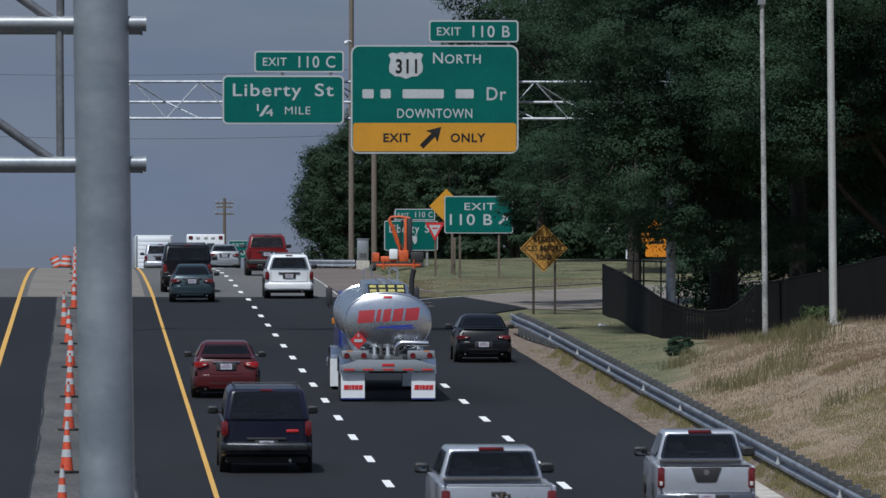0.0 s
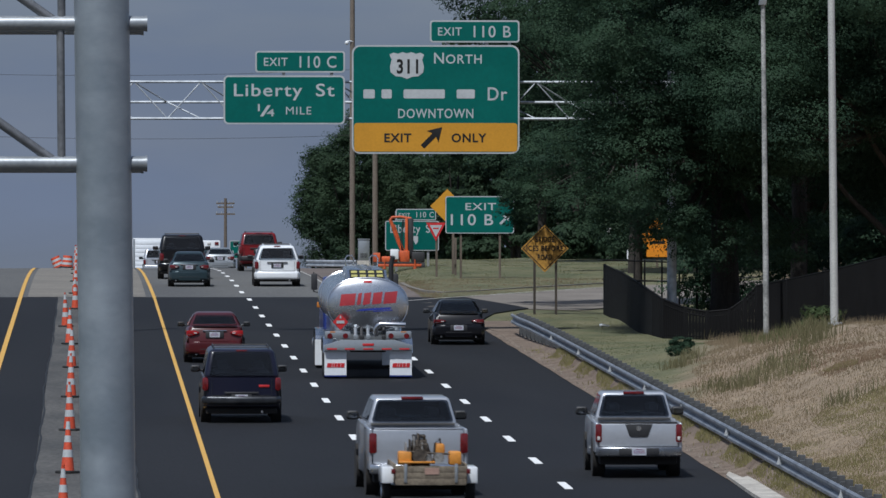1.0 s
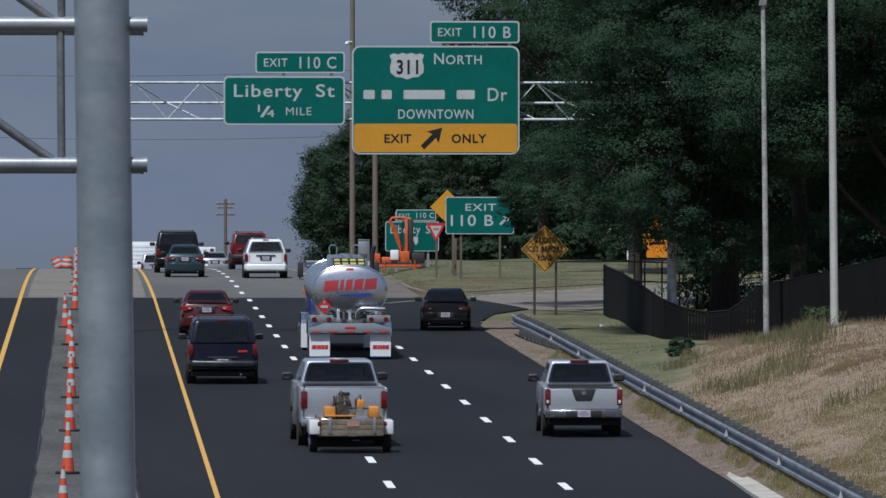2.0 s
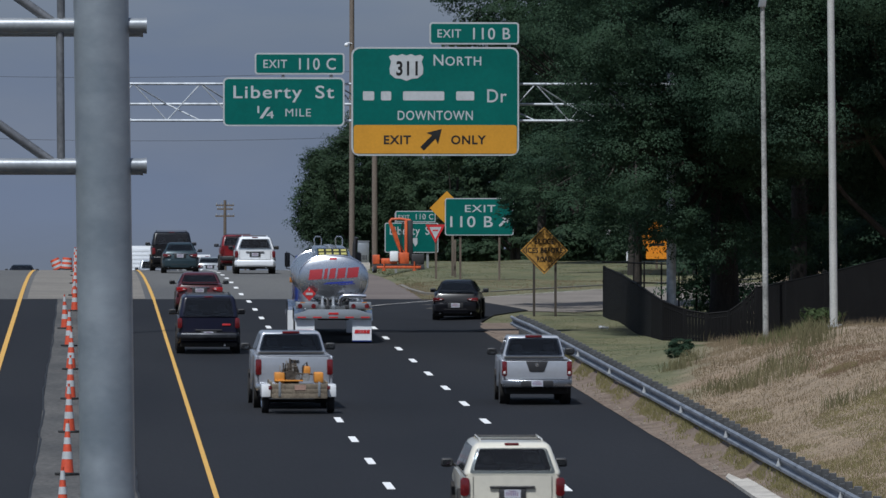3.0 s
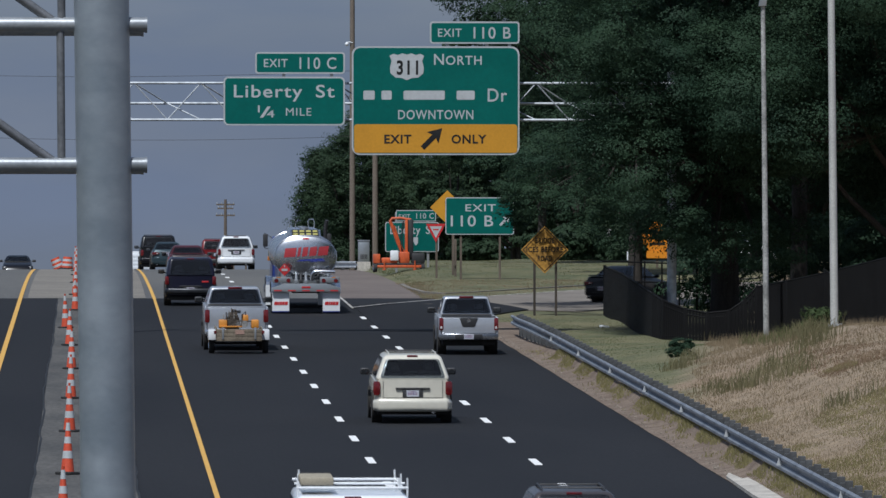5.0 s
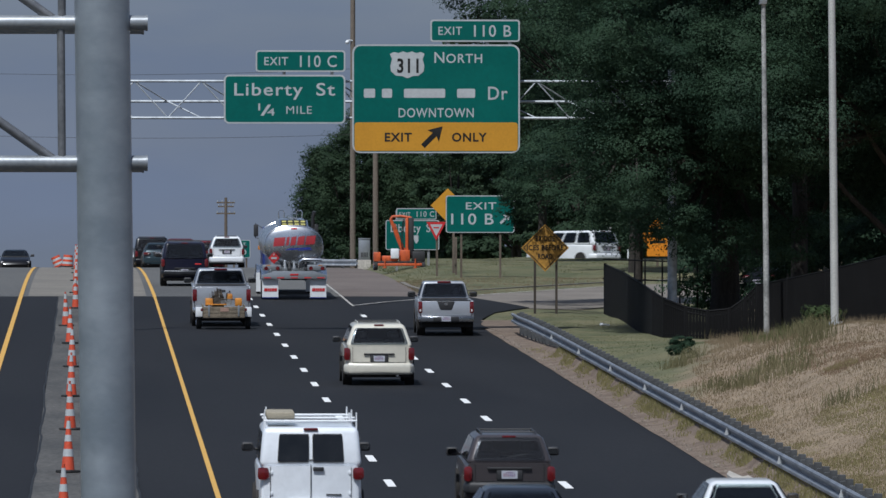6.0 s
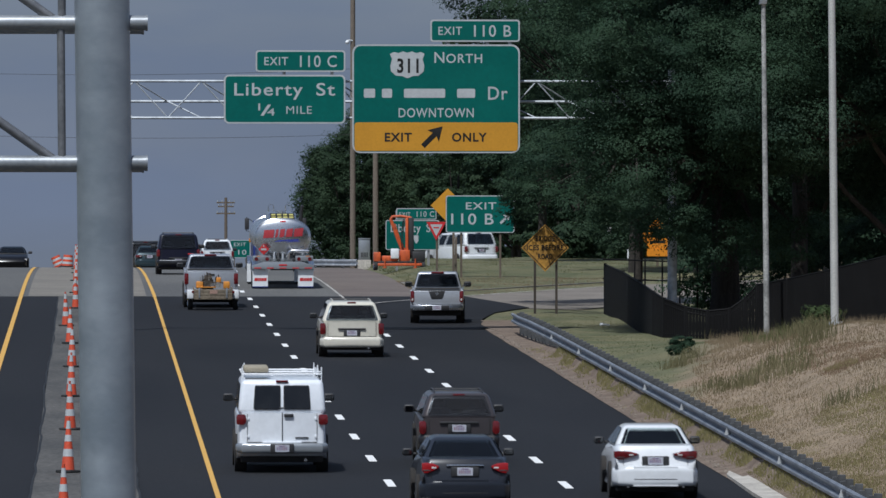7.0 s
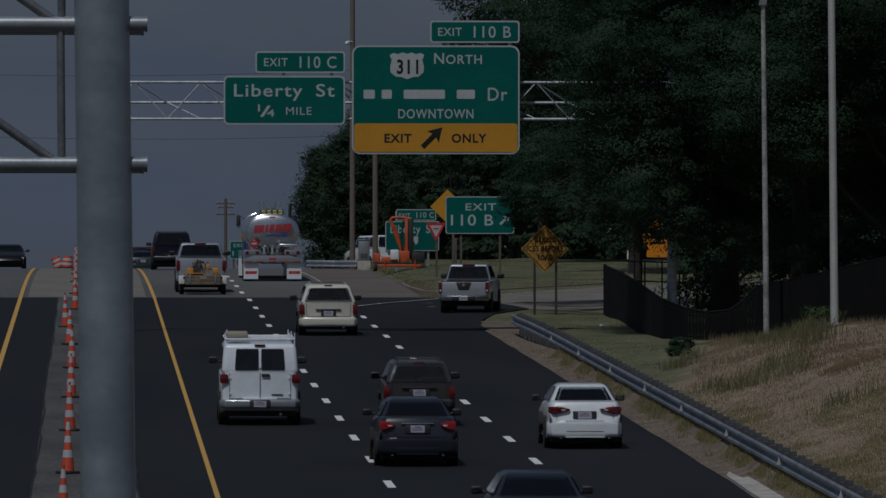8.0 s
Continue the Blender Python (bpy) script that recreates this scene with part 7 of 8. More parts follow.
def drum(x, y, lean):
    d = base("traffic_drum", pose(x, y, road_z(y) + 0.012, 0, lean), "orange and white striped traffic drum", "traffic drum", "drums at the crest")
    for i in range(5):
        bm = B()
        a = 0.05 + 0.115 * i
        rod(bm, (0, 0, a), (0, 0, a + 0.115), 0.29 - 0.012 * i, 0.278 - 0.012 * i, 20)
        part("band", bm, M_SIGN_WHITE if i % 2 else M_ORANGE, d)
    bm = B()
    rod(bm, (0, 0, 0), (0, 0, 0.07), 0.38, seg=18)
    part("base", bm, M_RUBBER, d)


drum(18.05 + (119 - 784) / 35.0 - 0.05, 450.0, 4)
drum(18.3 + (108 - 784) / 34.5 - 0.1, 457.0, -24)
mk = base("lane_marker", pose(-0.02, 300.0, road_z(300)), "narrow white marker panel in the median", "marker")
block(mk, "panel", P_WHITE, -0.14, 0.14, 0.0, 0.03, 0.1, 1.15, 0.01)
block(mk, "foot", M_RUBBER, -0.2, 0.2, -0.15, 0.2, 0.0, 0.1, 0.02)

# ---------- boom lift ----------


def boom_lift():
    x, y = 16.04 + (703 - 784) / 39.4, 400.3
    g = base("boom_lift", pose(x, y, ground_z(x, y)), "orange folded boom lift parked on the grass", "boom lift")
    block(g, "chassis", M_LIFT, -1.10, 1.18, -0.55, 0.75, 0.20, 0.32, 0.03)
    block(g, "deck_plate", M_DARK_TRIM, -0.95, 1.05, -0.50, 0.70, 0.32, 0.41, 0.02)
    for sx in (-1.02, 1.12):
        for y_ in (-0.4, 0.6):
            wheel_at(g, sx, y_, 0.20, 0.16)
    block(g, "turntable", M_LIFT, 0.06, 0.52, -0.4, 0.5, 0.40, 0.92, 0.05)
    block(g, "engine_cover", M_LIFT, -0.74, -0.02, -0.5, 0.3, 0.40, 0.66, 0.05)
    block(g, "battery_box", M_LIFT, -1.12, -0.80, -0.5, 0.2, 0.40, 0.82, 0.04)
    block(g, "tool_tray", M_DARK_TRIM, 0.62, 1.20, -0.5, 0.5, 0.40, 0.86, 0.05)
    block(g, "sheet", P_WHITE, -0.36, 0.02, -0.6, -0.5, 0.52, 0.98, 0.05, "white sheet over the controls")
    for x_ in (-0.62, 0.75):
        bm = B()
        rod(bm, (x_, -0.58, 0.14), (x_, -0.58, 0.52), 0.03, seg=8)
        rod(bm, (x_, -0.58, 0.10), (x_, -0.58, 0.16), 0.09, seg=10)
        part("outrigger", bm, M_LIFT, g)
    bm = B()
    box(bm, 0.32, 0.45, -0.2, 0.0, 0.55, 2.36, 0.03)
    part("mast", bm, M_LIFT, g)
    bm = B()
    box(bm, 0.46, 0.70, -0.15, 0.25, 0.62, 2.38, 0.05)
    part("cylinder_housing", bm, M_DARK_TRIM, g)
    for pts, r_ in (([(0.26, 0.0, 0.75), (0.0, 0.0, 1.35), (-0.33, 0.0, 2.28)], 0.075), ([(0.30, -0.08, 0.9), (0.1, -0.08, 1.3), (-0.16, -0.08, 2.1)], 0.03)):
        bm = B()
        bent(bm, pts, r_, 8)
        part("lower_boom", bm, M_LIFT, g)
    bm = B()
    bent(bm, [(-0.36, 0.0, 2.26), (-0.26, 0.0, 2.42), (0.12, 0.0, 2.44), (0.6, 0.0, 2.36)], 0.06, 8)
    part("upper_boom", bm, M_LIFT, g)
    for k in range(3):
        bm = B()
        bent(bm, [(0.28 - 0.03 * k, -0.1, 2.3), (0.2 - 0.05 * k, -0.12, 1.5), (0.26 - 0.03 * k, -0.1, 0.7)], 0.014, 6)
        part("hose", bm, M_BLACK, g)


boom_lift()

# ---------- trees ----------
rng = np.random.default_rng(7)


def leaf_mesh(name, blobs, n, size, material, sprays=13):
    """Small leaves gathered in flattened sprays over many overlapping lobes, with a looser filling inside them."""
    blobs = np.array(blobs)
    w = blobs[:, 3] ** 1.2
    m = len(blobs) * sprays
    home = rng.choice(len(blobs), m, p=w / w.sum())
    d = rng.normal(size=(m, 3))
    d[:, 2] = np.where(rng.random(m) < 0.55, np.abs(d[:, 2]), d[:, 2])
    d /= np.linalg.norm(d, axis=1)[:, None]
    tips = blobs[home, :3] + d * (blobs[home, 3] * (0.72 + 0.38 * rng.random(m)))[:, None] * np.array([1.0, 1.0, 0.72])
    reach = blobs[home, 3] * (0.24 + 0.28 * rng.random(m))
    out = d
    fill = rng.random(n) < 0.16
    pick = rng.choice(m, n, p=reach ** 1.3 / (reach ** 1.3).sum())
    d = rng.normal(size=(n, 3))
    d[:, 2] = np.where(rng.random(n) < 0.7, np.abs(d[:, 2]), d[:, 2])
    d /= np.linalg.norm(d, axis=1)[:, None]
    k = rng.random(n) ** 0.5
    p = tips[pick] + d * (reach[pick] * (0.25 + 0.85 * k))[:, None] * np.array([1.1, 1.1, 0.8])
    inner = blobs[home[pick], :3] + d * (blobs[home[pick], 3] * (0.3 + 0.5 * k))[:, None] * np.array([1.0, 1.0, 0.7])
    p = np.where(fill[:, None], inner, p)
    nrm = d * 0.7 + out[pick] * 0.9 + np.array([0, -0.1, 0.30]) + rng.normal(size=(n, 3)) * 0.17
    nrm /= np.linalg.norm(nrm, axis=1)[:, None]
    t = np.cross(nrm, rng.normal(size=(n, 3)))
    t /= np.linalg.norm(t, axis=1)[:, None]
    b = np.cross(nrm, t)
    s = (size * (0.55 + 0.9 * rng.random(n)))[:, None]
    v = np.empty((n, 3, 3))
    v[:, 0] = p - t * s
    v[:, 1] = p + t * s * 0.75 + b * s * 0.62 - nrm * s * 0.15
    v[:, 2] = p + t * s * 0.75 - b * s * 0.62 - nrm * s * 0.15
    me = bpy.data.meshes.new(name)
    me.vertices.add(3 * n)
    me.vertices.foreach_set("co", v.reshape(-1))
    me.loops.add(3 * n)
    me.loops.foreach_set("vertex_index", np.arange(3 * n, dtype=np.int32))
    me.polygons.add(n)
    me.polygons.foreach_set("loop_start", np.arange(0, 3 * n, 3, dtype=np.int32))
    me.update(calc_edges=True)
    me.materials.append(material)
    return me


def tree(x, y, height, crown_low, rx, lobes, n, size, material, label, trunk_r=0.3, lobe=(0.9, 1.7), extra=(), group="trees"):
    z0 = ground_z(x, y)
    ob = base("tree", pose(x, y, z0), label, "tree", group)
    cz_ = (crown_low + height) / 2
    rz = (height - crown_low) / 2
    blobs, ends = [], []
    for i in range(lobes):
        d = rng.normal(size=3)
        d /= np.linalg.norm(d)
        k = 0.55 + 0.45 * rng.random()
        taper = 1.0 - 0.35 * max(0.0, d[2])
        blobs.append((d[0] * rx * k * taper, d[1] * rx * k * taper, cz_ + d[2] * rz * k, rng.uniform(*lobe)))
    blobs += [tuple(e) for e in extra]
    bm = B()
    pts = [Vector((0, 0, -0.4)), Vector((0.05, 0.03, crown_low * 0.6)), Vector((-0.06, 0.1, crown_low + rz * 0.5)), Vector((0.1, 0.3, cz_ + rz * 0.25))]
    rr = [trunk_r * 1.25, trunk_r, trunk_r * 0.7, trunk_r * 0.25]
    for a, b, r0, r1 in zip(pts, pts[1:], rr, rr[1:]):
        rod(bm, a, b, r0, r1, 10)
    trunk = part("trunk", bm, M_BARK, ob)
    for i, bl in enumerate(blobs[:: max(1, len(blobs) // 9)] + [tuple(e) for e in extra if e[2] < 13.5 and e[1] > -6.5]):
        bm = B()
        e = Vector(bl[:3])
        s = pts[1].lerp(pts[2], min(1.0, 0.15 + 0.1 * i))
        m_ = s.lerp(e, 0.5) + Vector((0, 0, -0.1 * (e - s).length * 0.5))
        rod(bm, s, m_, trunk_r * 0.35, trunk_r * 0.22, 7)
        rod(bm, m_, m_.lerp(e, 0.7), trunk_r * 0.22, 0.03, 7)
        part("limb", bm, M_BARK, trunk)
    part("crown", leaf_mesh("crown", blobs, n, size, material), None, ob)
    return ob


def overhang(z0, z1, n, seed):
    """Added boughs on a tall crown's sunny side; those above the view shade leaves below."""
    r_ = random.Random(seed)
    return tuple((r_.uniform(-5.5, 4.5), r_.uniform(-8.0, -1.0), r_.uniform(z0, z1), r_.uniform(1.3, 2.1)) for _ in range(n))


OAK = "large dark green broadleaf tree behind the fence"
BEYOND = "dark green tree beyond the ramp"
tree(21.5, 300.0, 20.0, 2.0, 5.6, 84, 540000, 0.043, M_LEAF, OAK, 0.50, lobe=(1.0, 1.9),
     extra=tuple((dx + 0.45 * math.sin(7 * z), -4.6 - 1.5 * math.sin(3.7 * dx + 2.3 * z), z + 0.3 * math.sin(9 * dx), 1.0 + 0.35 * math.sin(5 * dx + 3 * z)) for dx in (-5.0, -4.0, -3.0, -2.0, -1.0, 0.1) for z in (6.5, 7.3, 8.1, 8.9)) + tuple((-1.9 + 0.3 * math.sin(5 * z), -4.9, z, 1.15) for z in (2.9, 3.7, 4.6, 5.6)) + ((-3.6, -3.0, 3.2, 1.3), (-2.2, -4.0, 2.9, 1.2), (-0.6, -4.4, 2.7, 1.2), (1.0, -4.0, 2.8, 1.3), (2.6, -3.0, 3.0, 1.3), (-4.4, -1.0, 4.2, 1.4), (-4.8, 0.0, 6.0, 1.4), (-4.6, -1.0, 8.0, 1.4)) + overhang(14.5, 21.0, 20, 1) + overhang(5.0, 14.0, 16, 11) + tuple((-4.7 + 0.6 * i + 0.2 * math.sin(7 * k), -6.3 + 0.5 * math.sin(5 * i + k), 6.2 + 1.0 * k + 0.3 * math.sin(3 * i), 0.85) for i in range(6) for k in range(4)) + tuple((-2.0 + 0.3 * math.sin(4 * k), -5.9, 3.6 + 0.8 * k, 0.8) for k in range(4)))
tree(27.2, 297.0, 20.0, 2.6, 5.6, 74, 450000, 0.045, M_LEAF, OAK, 0.40, lobe=(1.0, 1.9), extra=overhang(14.5, 21.0, 20, 2) + overhang(5.0, 14.0, 22, 12))
# the next two are added, high-crowned, to throw shade on the trees behind
tree(24.9, 311.0, 22.0, 6.5, 5.2, 56, 90000, 0.085, M_LEAF, OAK, 0.28)
tree(31.0, 311.0, 22.0, 6.5, 5.2, 50, 36000, 0.11, M_LEAF, OAK, 0.28)
tree(32.5, 300.0, 20.0, 2.6, 5.6, 56, 70000, 0.09, M_LEAF, OAK, 0.40)
tree(20.7, 334.5, 16.0, 3.9, 4.8, 60, 320000, 0.045, M_LEAF, "large dark green oak overhanging the ramp", 0.16, lobe=(0.9, 1.6),
     extra=tuple((x - 0.8, y, z, r) for x, y, z, r in ((-3.9, -4.0, 10.4, 1.1), (-4.6, -4.0, 10.9, 1.0), (-5.3, -4.0, 11.1, 0.95), (-6.0, -4.0, 11.35, 0.8), (-6.5, -4.0, 11.6, 0.7), (-4.0, -3.0, 11.9, 1.2), (-4.0, -2.0, 9.4, 1.3), (-4.2, -2.0, 7.2, 1.3), (-4.1, -2.0, 5.2, 1.2), (-3.8, -3.0, 3.9, 0.9), (-3.75, 2.0, 3.6, 0.55), (-3.5, 2.0, 3.2, 0.5), (-3.6, 1.0, 4.1, 0.6), *((-3.75 + 0.22 * math.sin(3 * k), 1.5, 2.9 + 0.13 * k, 0.42) for k in range(14)),
            (-3.4, -12.0, 4.0, 0.7), (0.6, -12.0, 2.9, 0.8), (1.4, -12.0, 3.2, 0.9), (2.2, -12.2, 2.7, 0.8), (0.1, -12.0, 3.6, 0.9), (1.2, -12.0, 4.2, 1.0), (-3.2, -5.0, 4.1, 0.9), (-2.2, -4.0, 3.9, 0.9), (-1.2, -4.0, 3.8, 0.9), (0.3, -4.0, 3.6, 1.0), (-4.25, -3.0, 3.3, 0.5), (-4.2, -3.2, 3.7, 0.5), (-4.1, -3.0, 4.4, 0.75), (-4.1, -15.3, 4.9, 0.75), (-3.4, -15.5, 5.3, 0.8), (-2.6, -15.0, 5.0, 0.9), (-1.8, -14.5, 4.6, 0.9), (-3.8, -12.0, 5.4, 0.9), (-3.2, -9.0, 5.6, 1.0))) + tuple((x, y, z, r) for x, y, z, r in overhang(14.0, 18.5, 16, 3) if x > -4))
tree(26.7, 328.0, 18.0, 1.6, 5.6, 56, 110000, 0.075, M_LEAF, OAK, 0.30)
tree(31.5, 330.0, 18.0, 0.6, 5.8, 52, 60000, 0.10, M_LEAF, OAK, 0.30)
tree(37.5, 322.0, 18.0, 0.6, 5.8, 46, 20000, 0.16, M_LEAF, OAK, 0.30)
tree(23.6, 384.0, 18.0, 3.7, 5.2, 50, 80000, 0.08, M_LEAF, BEYOND, 0.22)
tree(29.5, 392.0, 18.0, 0.8, 6.0, 46, 36000, 0.13, M_LEAF, BEYOND, 0.25)
tree(36.0, 388.0, 18.0, 0.6, 6.0, 40, 18000, 0.18, M_LEAF, BEYOND, 0.25)
tree(43.0, 380.0, 18.0, 0.6, 6.0, 36, 9000, 0.2, M_LEAF, BEYOND, 0.25)
tree(21.2, 415.0, 16.0, 3.4, 4.6, 44, 40000, 0.11, M_LEAF_FAR, BEYOND, 0.2)
FAR_T = "distant dark green tree behind the crest"
for x, y, h, r in ((15.0, 556.0, 8.6, 1.9), (16.6, 548.0, 10.4, 2.4), (18.4, 562.0, 12.2, 3.0), (20.8, 545.0, 12.2, 3.2), (23.6, 555.0, 13.0, 3.4), (26.4, 545.0, 13.2, 3.6), (29.5, 555.0, 13.5, 3.8), (33.0, 548.0, 14.0, 4.0),
                   (21.0, 505.0, 8.6, 2.6), (24.0, 500.0, 9.6, 3.0), (27.5, 498.0, 10.5, 3.2), (31.0, 490.0, 11.0, 3.4), (35.0, 480.0, 12.0, 3.8)):
    near_edge = x < 22 and y > 540
    tree(x, y, h, 0.4, r, 190 if near_edge else 90, 54000 if near_edge else 34000, 0.07 if near_edge else 0.105, M_LEAF_FAR, FAR_T, 0.22, lobe=(0.5, 1.0) if near_edge else (0.4, 0.8), group="far trees")


woods = [(17.5 + 1.1 * i + 0.6 * math.sin(i * 2.1), 600.0 + 6 * math.sin(i), 1.0 + 1.5 * k + math.sin(i * 1.7 + k), 1.7) for i in range(60) for k in range(-2, 8 if i > 5 else 5)]
thing("far_woods", leaf_mesh("far_woods", [(x, y, z + road_z(600.0), r) for x, y, z, r in woods], 70000, 0.42, M_LEAF_FAR), None, "dense dark woods far behind the crest", "trees", "", "stuff")
brush = [(21.7 + 0.8 * i + 0.5 * math.sin(i * 2.3), 318.0 + 4 * math.sin(i * 1.3), 0.6 + 1.1 * k, 1.15) for i in range(26) for k in range(3)]
thing("undergrowth", leaf_mesh("undergrowth", [(x, y, z + ground_z(x, y), r) for x, y, z, r in brush], 80000, 0.075, M_LEAF), None, "dark undergrowth behind the fence", "undergrowth", "", "stuff")
brush = [(27.5 + 1.3 * i + 0.5 * math.sin(i * 2.3), 402.0 + 5 * math.sin(i * 1.3), 0.6 + 1.3 * k, 1.3) for i in range(30) for k in range(6)]
thing("thicket", leaf_mesh("thicket", [(x, y, z + ground_z(x, y), r) for x, y, z, r in brush], 42000, 0.14, M_LEAF_FAR), None, "dark thicket beyond the ramp", "undergrowth", "", "stuff")


brush = [(22.4 + 1.5 * i + 0.7 * math.sin(i * 2.3 + k), 428.0 + 6 * math.sin(i * 1.3 + 2 * k), 5.2 + 1.9 * k, 1.9) for i in range(24) for k in range(8)]
thing("high_woods", leaf_mesh("high_woods", [(x, y, z + ground_z(x, y), r) for x, y, z, r in brush], 60000, 0.3, M_LEAF_FAR), None, "tall dark woods beyond the ramp", "trees", "", "stuff")


def shrub(x, y, w, h, n, size, material, label):
    ob = base("shrub", pose(x, y, ground_z(x, y)), label, "shrub")
    blobs = [(rng.uniform(-w, w), rng.uniform(-w, w) * 0.6, rng.uniform(0.12, 0.75) * h, rng.uniform(0.25, 0.42) * h) for _ in range(9)]
    part("foliage", leaf_mesh("foliage", blobs, n, size, material), None, ob)
    bm = B()
    for i in range(5):
        e = blobs[i]
        rod(bm, (0.1 * i - 0.2, 0, -0.1), (e[0], e[1], e[2]), 0.03, 0.012, 6)
    part("stem", bm, M_BARK, ob)


shrub(17.6, 264.0, 0.26, 0.55, 7000, 0.024, M_LEAF, "small dark green shrub on the lawn")
shrub(21.3, 258.0, 0.5, 0.7, 700, 0.06, M_LEAF_PALE, "weedy green shrub on the dry bank")
for x, y, w, h in ((21.4, 494.0, 1.3, 1.9), (25.2, 477.0, 1.4, 2.4), (27.6, 479.0, 1.8, 2.8), (30.5, 474.0, 2.4, 2.8), (34.0, 472.0, 2.8, 3.0)):
    shrub(x, y, w, h, 4200, 0.13, M_LEAF_FAR, "rounded green shrub below the trees")

# ---------- grass ----------


def blades(name, count, region, tall_, width, material, label, keep=None, lift=lambda x: 0.0):
    v, f = [], []
    r_ = random.Random(name)
    k = 0
    while k < count:
        x, y = r_.uniform(*region[0]), r_.uniform(*region[1])
        if keep and not keep(x, y):
            continue
        # clumped growth
        if noise.noise(Vector((x * 0.9, y * 0.35, 5.0))) + 0.75 < r_.random():
            k += 1
            continue
        z = ground_z(x, y) + lift(x)
        h = tall_ * r_.uniform(0.45, 1.15) * (0.75 + 0.5 * noise.noise(Vector((x * 0.5, y * 0.2, 9.0))))
        lx, ly = r_.gauss(0, 0.28) * h, r_.gauss(0, 0.28) * h
        a = len(v)
        w = width * r_.uniform(0.6, 1.3)
        v += [(x - w, y, z - 0.02), (x + w, y, z - 0.02), (x + lx, y + ly, z + h)]
        f.append((a, a + 1, a + 2))
        k += 1
    return thing(name, raw(name, v, f, material), None, label, "grass", "", "stuff")


def bank(x, y):
    return x > 14.75 + 0.25 * math.sin(y * 0.7) and y < min(290, 235 + (x - 15.7) * 10.4) + 8 * noise.noise(Vector((x * 0.8, y * 0.15, 1.0)))


blades("dry_grass", 130000, ((14.7, 25.5), (158, 290)), 0.10, 0.0085, M_DRY_GRASS, "tall dry tan grass on the bank", bank)
blades("lawn_grass", 14000, ((14.6, 20.5), (225, 326)), 0.035, 0.012, M_GREEN_GRASS, "short green lawn grass beside the ramp", lambda x, y: not bank(x, y) and x < 14.4 + (326 - y) * 0.4)
blades("island_grass", 20000, ((13.4, 26.0), (368, 440)), 0.04, 0.014, M_GREEN_GRASS, "short green grass on the traffic island", lambda x, y: y > 352 + (x - 13.4) * 1.9)
blades("kerb_straw", 9000, ((13.0, 26.0), (344, 376)), 0.06, 0.016, M_DRY_GRASS, "dry straw behind the kerb of the ramp", lambda x, y: y > 345.2 + (x - 13.4) * 2.5)
blades("tall_weeds", 800, ((19.2, 20.8), (247, 262)), 0.55, 0.009, M_GREEN_GRASS, "tall green weeds at the crest of the bank", bank)
blades("rusty_grass", 16000, ((18.5, 23.0), (200, 240)), 0.11, 0.0065, M_RUST_GRASS, "rusty brown grass on a bare part of the bank", lambda x, y: noise.noise(Vector((x * 0.5, y * 0.09, 8.0))) > -0.05)
blades("tall_straw", 5000, ((16.5, 24.5), (244, 286)), 0.38, 0.007, M_DRY_GRASS, "tall straw along the crest of the bank", bank)
blades("meadow_grass", 60000, ((14.9, 21.0), (160, 226)), 0.11, 0.008, M_MEADOW, "short yellow-green grass low on the bank", lambda x, y: bank(x, y) and noise.noise(Vector((x * 0.5, y * 0.08, 4.0))) + 1.2 * (1 - smooth(185, 222, y + 4 * (18 - x))) > 0.3)
blades("shoulder_weeds", 16000, ((13.88, 14.35), (150, 268)), 0.11, 0.009, M_MEADOW, "scrubby weeds under the guard rail", lambda x, y: noise.noise(Vector((x * 1.2, y * 0.22, 7.0))) > -0.15 - 0.4 * (x - 14.1), lambda x: 0.05 + 0.28 * smooth(13.9, 14.26, x))


def tufts(name, spots, material, label):
    """Dense clumps of arching blades, each rooted in one spot."""
    v, f = [], []
    r_ = random.Random(name)
    for cx, cy, spread, tall_, count in spots:
        for _ in range(count):
            x, y = cx + r_.gauss(0, spread), cy + r_.gauss(0, spread * 2)
            z, h, w = ground_z(x, y), tall_ * r_.uniform(0.3, 0.8), r_.uniform(0.005, 0.010)
            a = r_.uniform(0, 6.283)
            lx, ly = math.cos(a) * h * r_.uniform(0.15, 0.6), math.sin(a) * h * r_.uniform(0.15, 0.6)
            k = len(v)
            v += [(x - w, y, z - 0.02), (x + w, y, z - 0.02), (x + lx * 0.4 + w * 0.8, y + ly * 0.4, z + h * 0.7), (x + lx * 0.4 - w * 0.8, y + ly * 0.4, z + h * 0.7), (x + lx, y + ly, z + h * 0.95)]
            f += [(k, k + 1, k + 2, k + 3), (k + 3, k + 2, k + 4)]
    return thing(name, raw(name, v, f, material), None, label, "grass", "", "stuff")


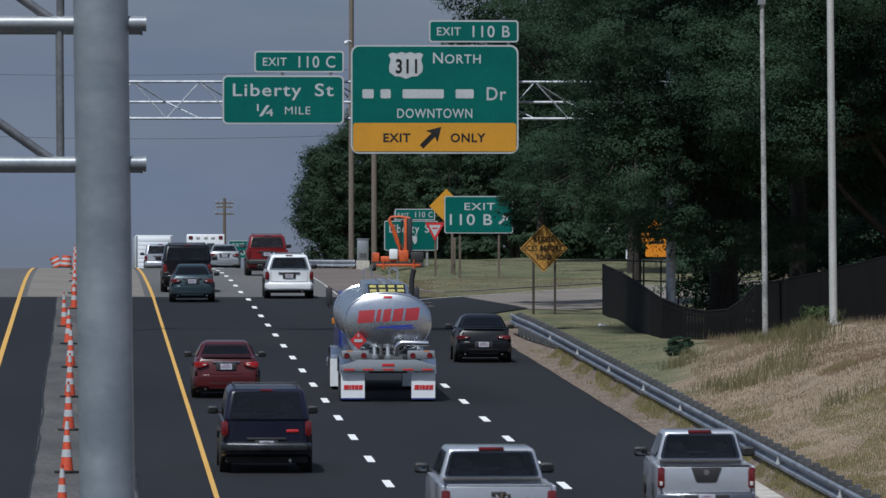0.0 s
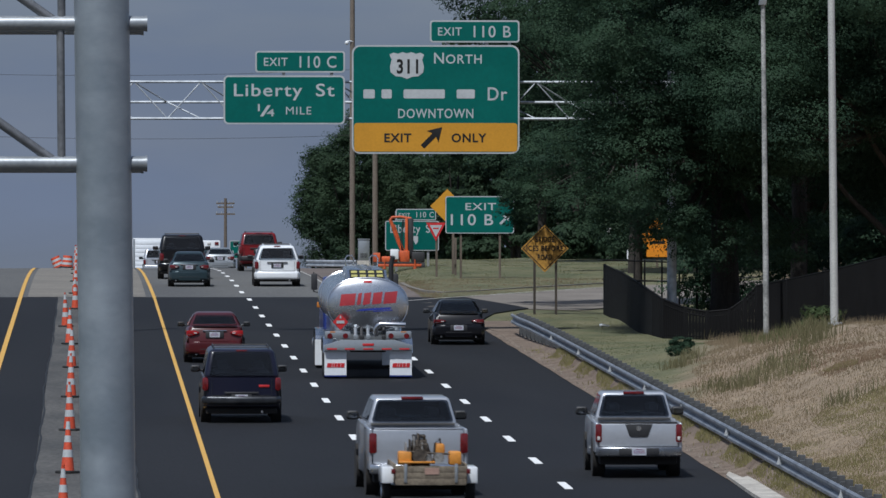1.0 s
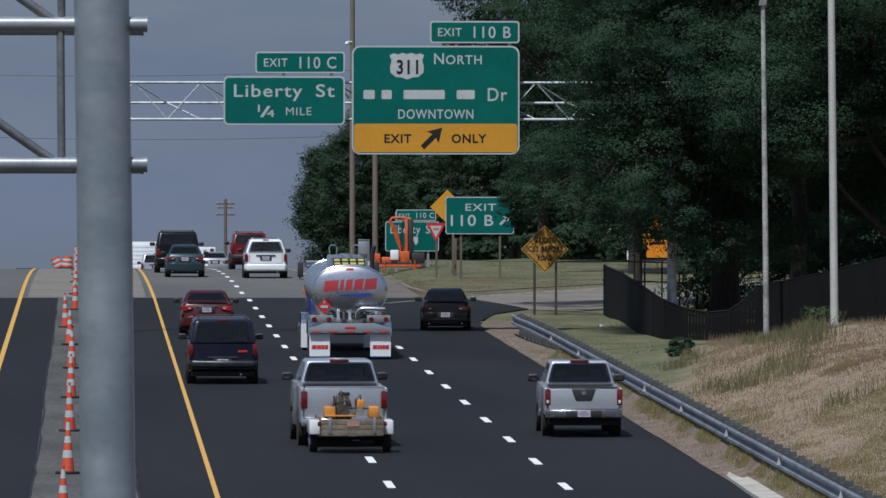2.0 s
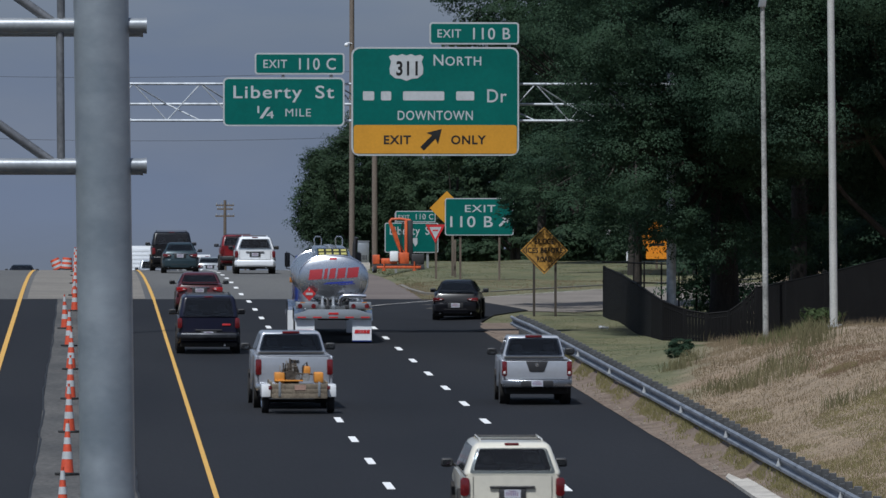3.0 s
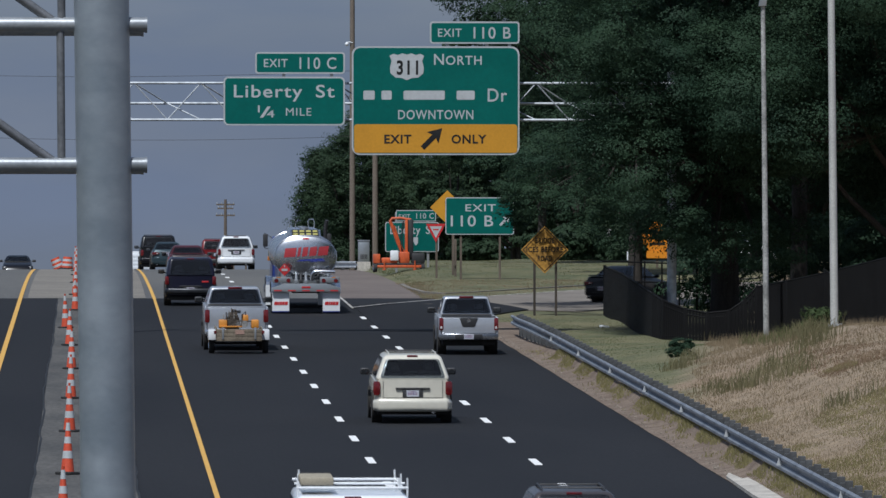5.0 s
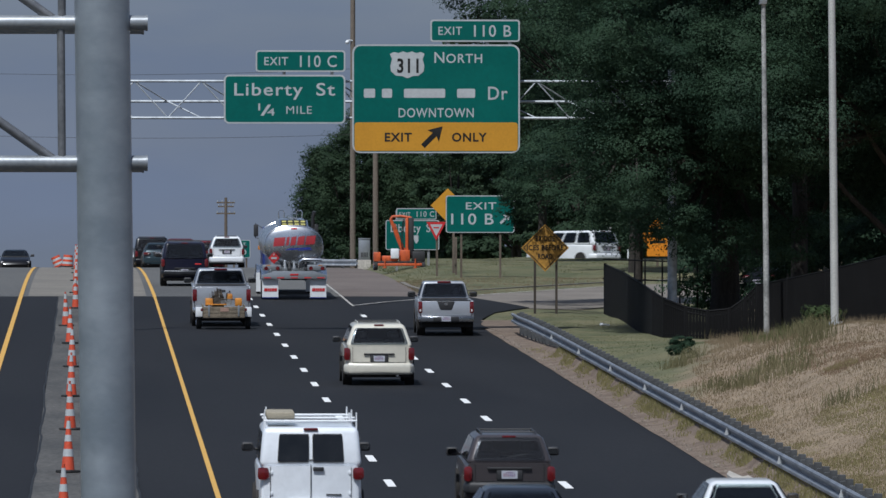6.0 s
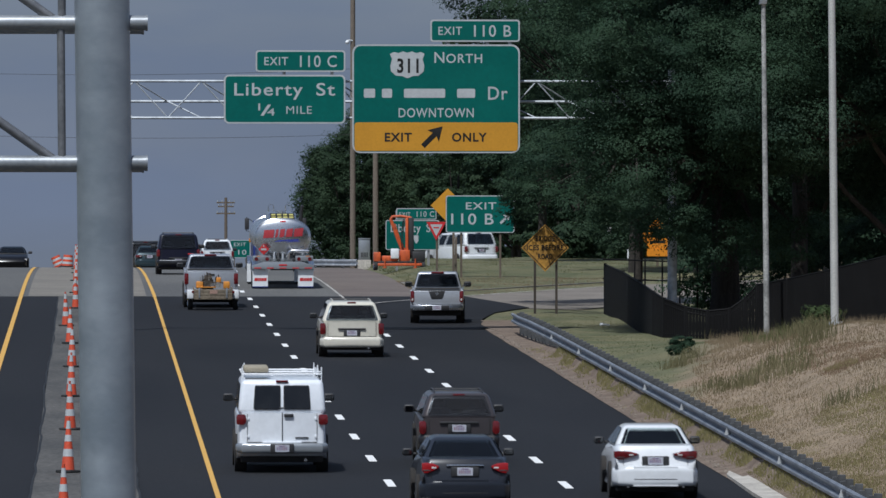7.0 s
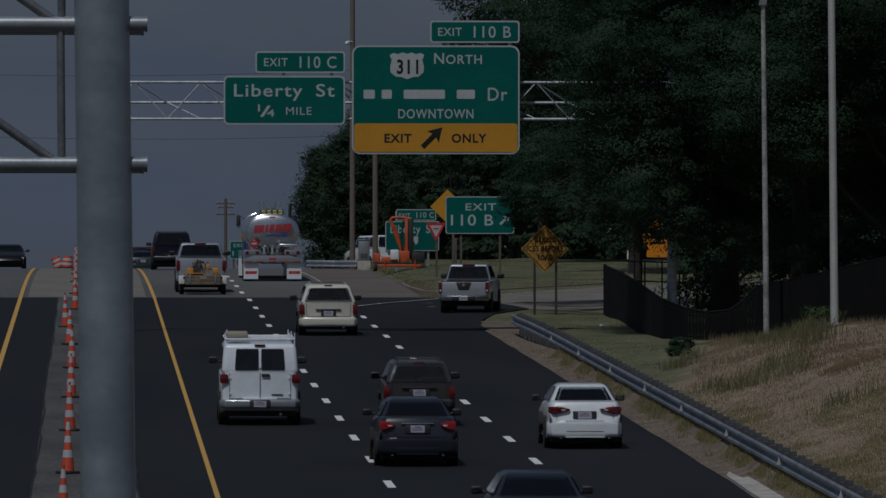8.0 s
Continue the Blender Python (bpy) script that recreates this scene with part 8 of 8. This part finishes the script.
tufts("weed_clumps", [(19.68, 240.7, 0.35, 0.95, 210), (19.95, 246.9, 0.2, 0.8, 100), (18.24, 235.0, 0.45, 0.75, 210), (18.19, 229.7, 0.4, 0.6, 150), (16.88, 231.7, 0.3, 0.6, 120), (17.23, 230.5, 0.2, 0.6, 80), (16.66, 235.8, 0.25, 0.5, 80), (16.81, 252.8, 0.25, 0.5, 120), (17.45, 257.0, 0.2, 0.55, 80), (18.02, 212.2, 0.4, 0.55, 100), (20.29, 288.5, 0.2, 0.6, 60)], M_WEED, "dark green weed clumps on the dry bank")
tufts("rail_weeds", [(14.2 + 0.22 * math.sin(i * 2.7), 190 + 1.6 * i + 0.8 * math.sin(i * 5.1), 0.16, 0.2 + 0.1 * math.sin(i * 1.9), 60) for i in range(56)], M_MEADOW, "scrubby yellow-green weeds along the guard rail")
bm = B()
box(bm, -0.16, 0.16, -0.1, 0.1, 0.0, 0.09, 0.03)
lit = thing("litter", bm, P_WHITE, "scrap of white litter on the grass", "litter")
lit.matrix_basis = pose(12.2 + (1069 - 784) / 51.7, 304.5, ground_z(17.7, 304.5), 0, 8, 30)

# the belt of trees behind the viewpoint, which closes the place
belt = [(float(x), -75.0 + 12 * math.sin(x * 0.13), 5.0 + 2.5 * math.sin(x * 0.31), 5.5) for x in range(-90, 91, 6) if not -14 < x < 14]
belt += [(float(x), -260.0, 5.0 + 3 * math.sin(x * 0.2), 7.0) for x in range(-40, 41, 8)]
thing("tree_belt", leaf_mesh("tree_belt", belt, 9000, 0.8, M_LEAF_FAR), None, "dense belt of dark green trees", "trees", "", "stuff")

# gravel on the shoulder
v, f = [], []
r_ = random.Random("gravel")
for _ in range(1500):
    x, y = 13.5 + abs(r_.gauss(0.25, 0.25)), r_.uniform(152, 300)
    z, s = road_z(y) + 0.03, r_.uniform(0.012, 0.04)
    a = len(v)
    v += [(x + s * r_.uniform(0.7, 1.3), y, z), (x, y + s * r_.uniform(0.7, 1.3), z), (x - s * r_.uniform(0.7, 1.3), y, z), (x, y - s * r_.uniform(0.7, 1.3), z), (x + r_.uniform(-0.3, 0.3) * s, y, z + s * r_.uniform(0.6, 1.1))]
    f += [(a, a + 1, a + 4), (a + 1, a + 2, a + 4), (a + 2, a + 3, a + 4), (a + 3, a, a + 4)]
thing("gravel", raw("gravel", v, f, surface("gravel_stone", (0.12, 0.095, 0.075), (0.22, 0.19, 0.155), rough=0.95, random_amount=0.4, island=True)), None, "loose tan gravel on the dirt shoulder", "gravel", "", "stuff")


motions()
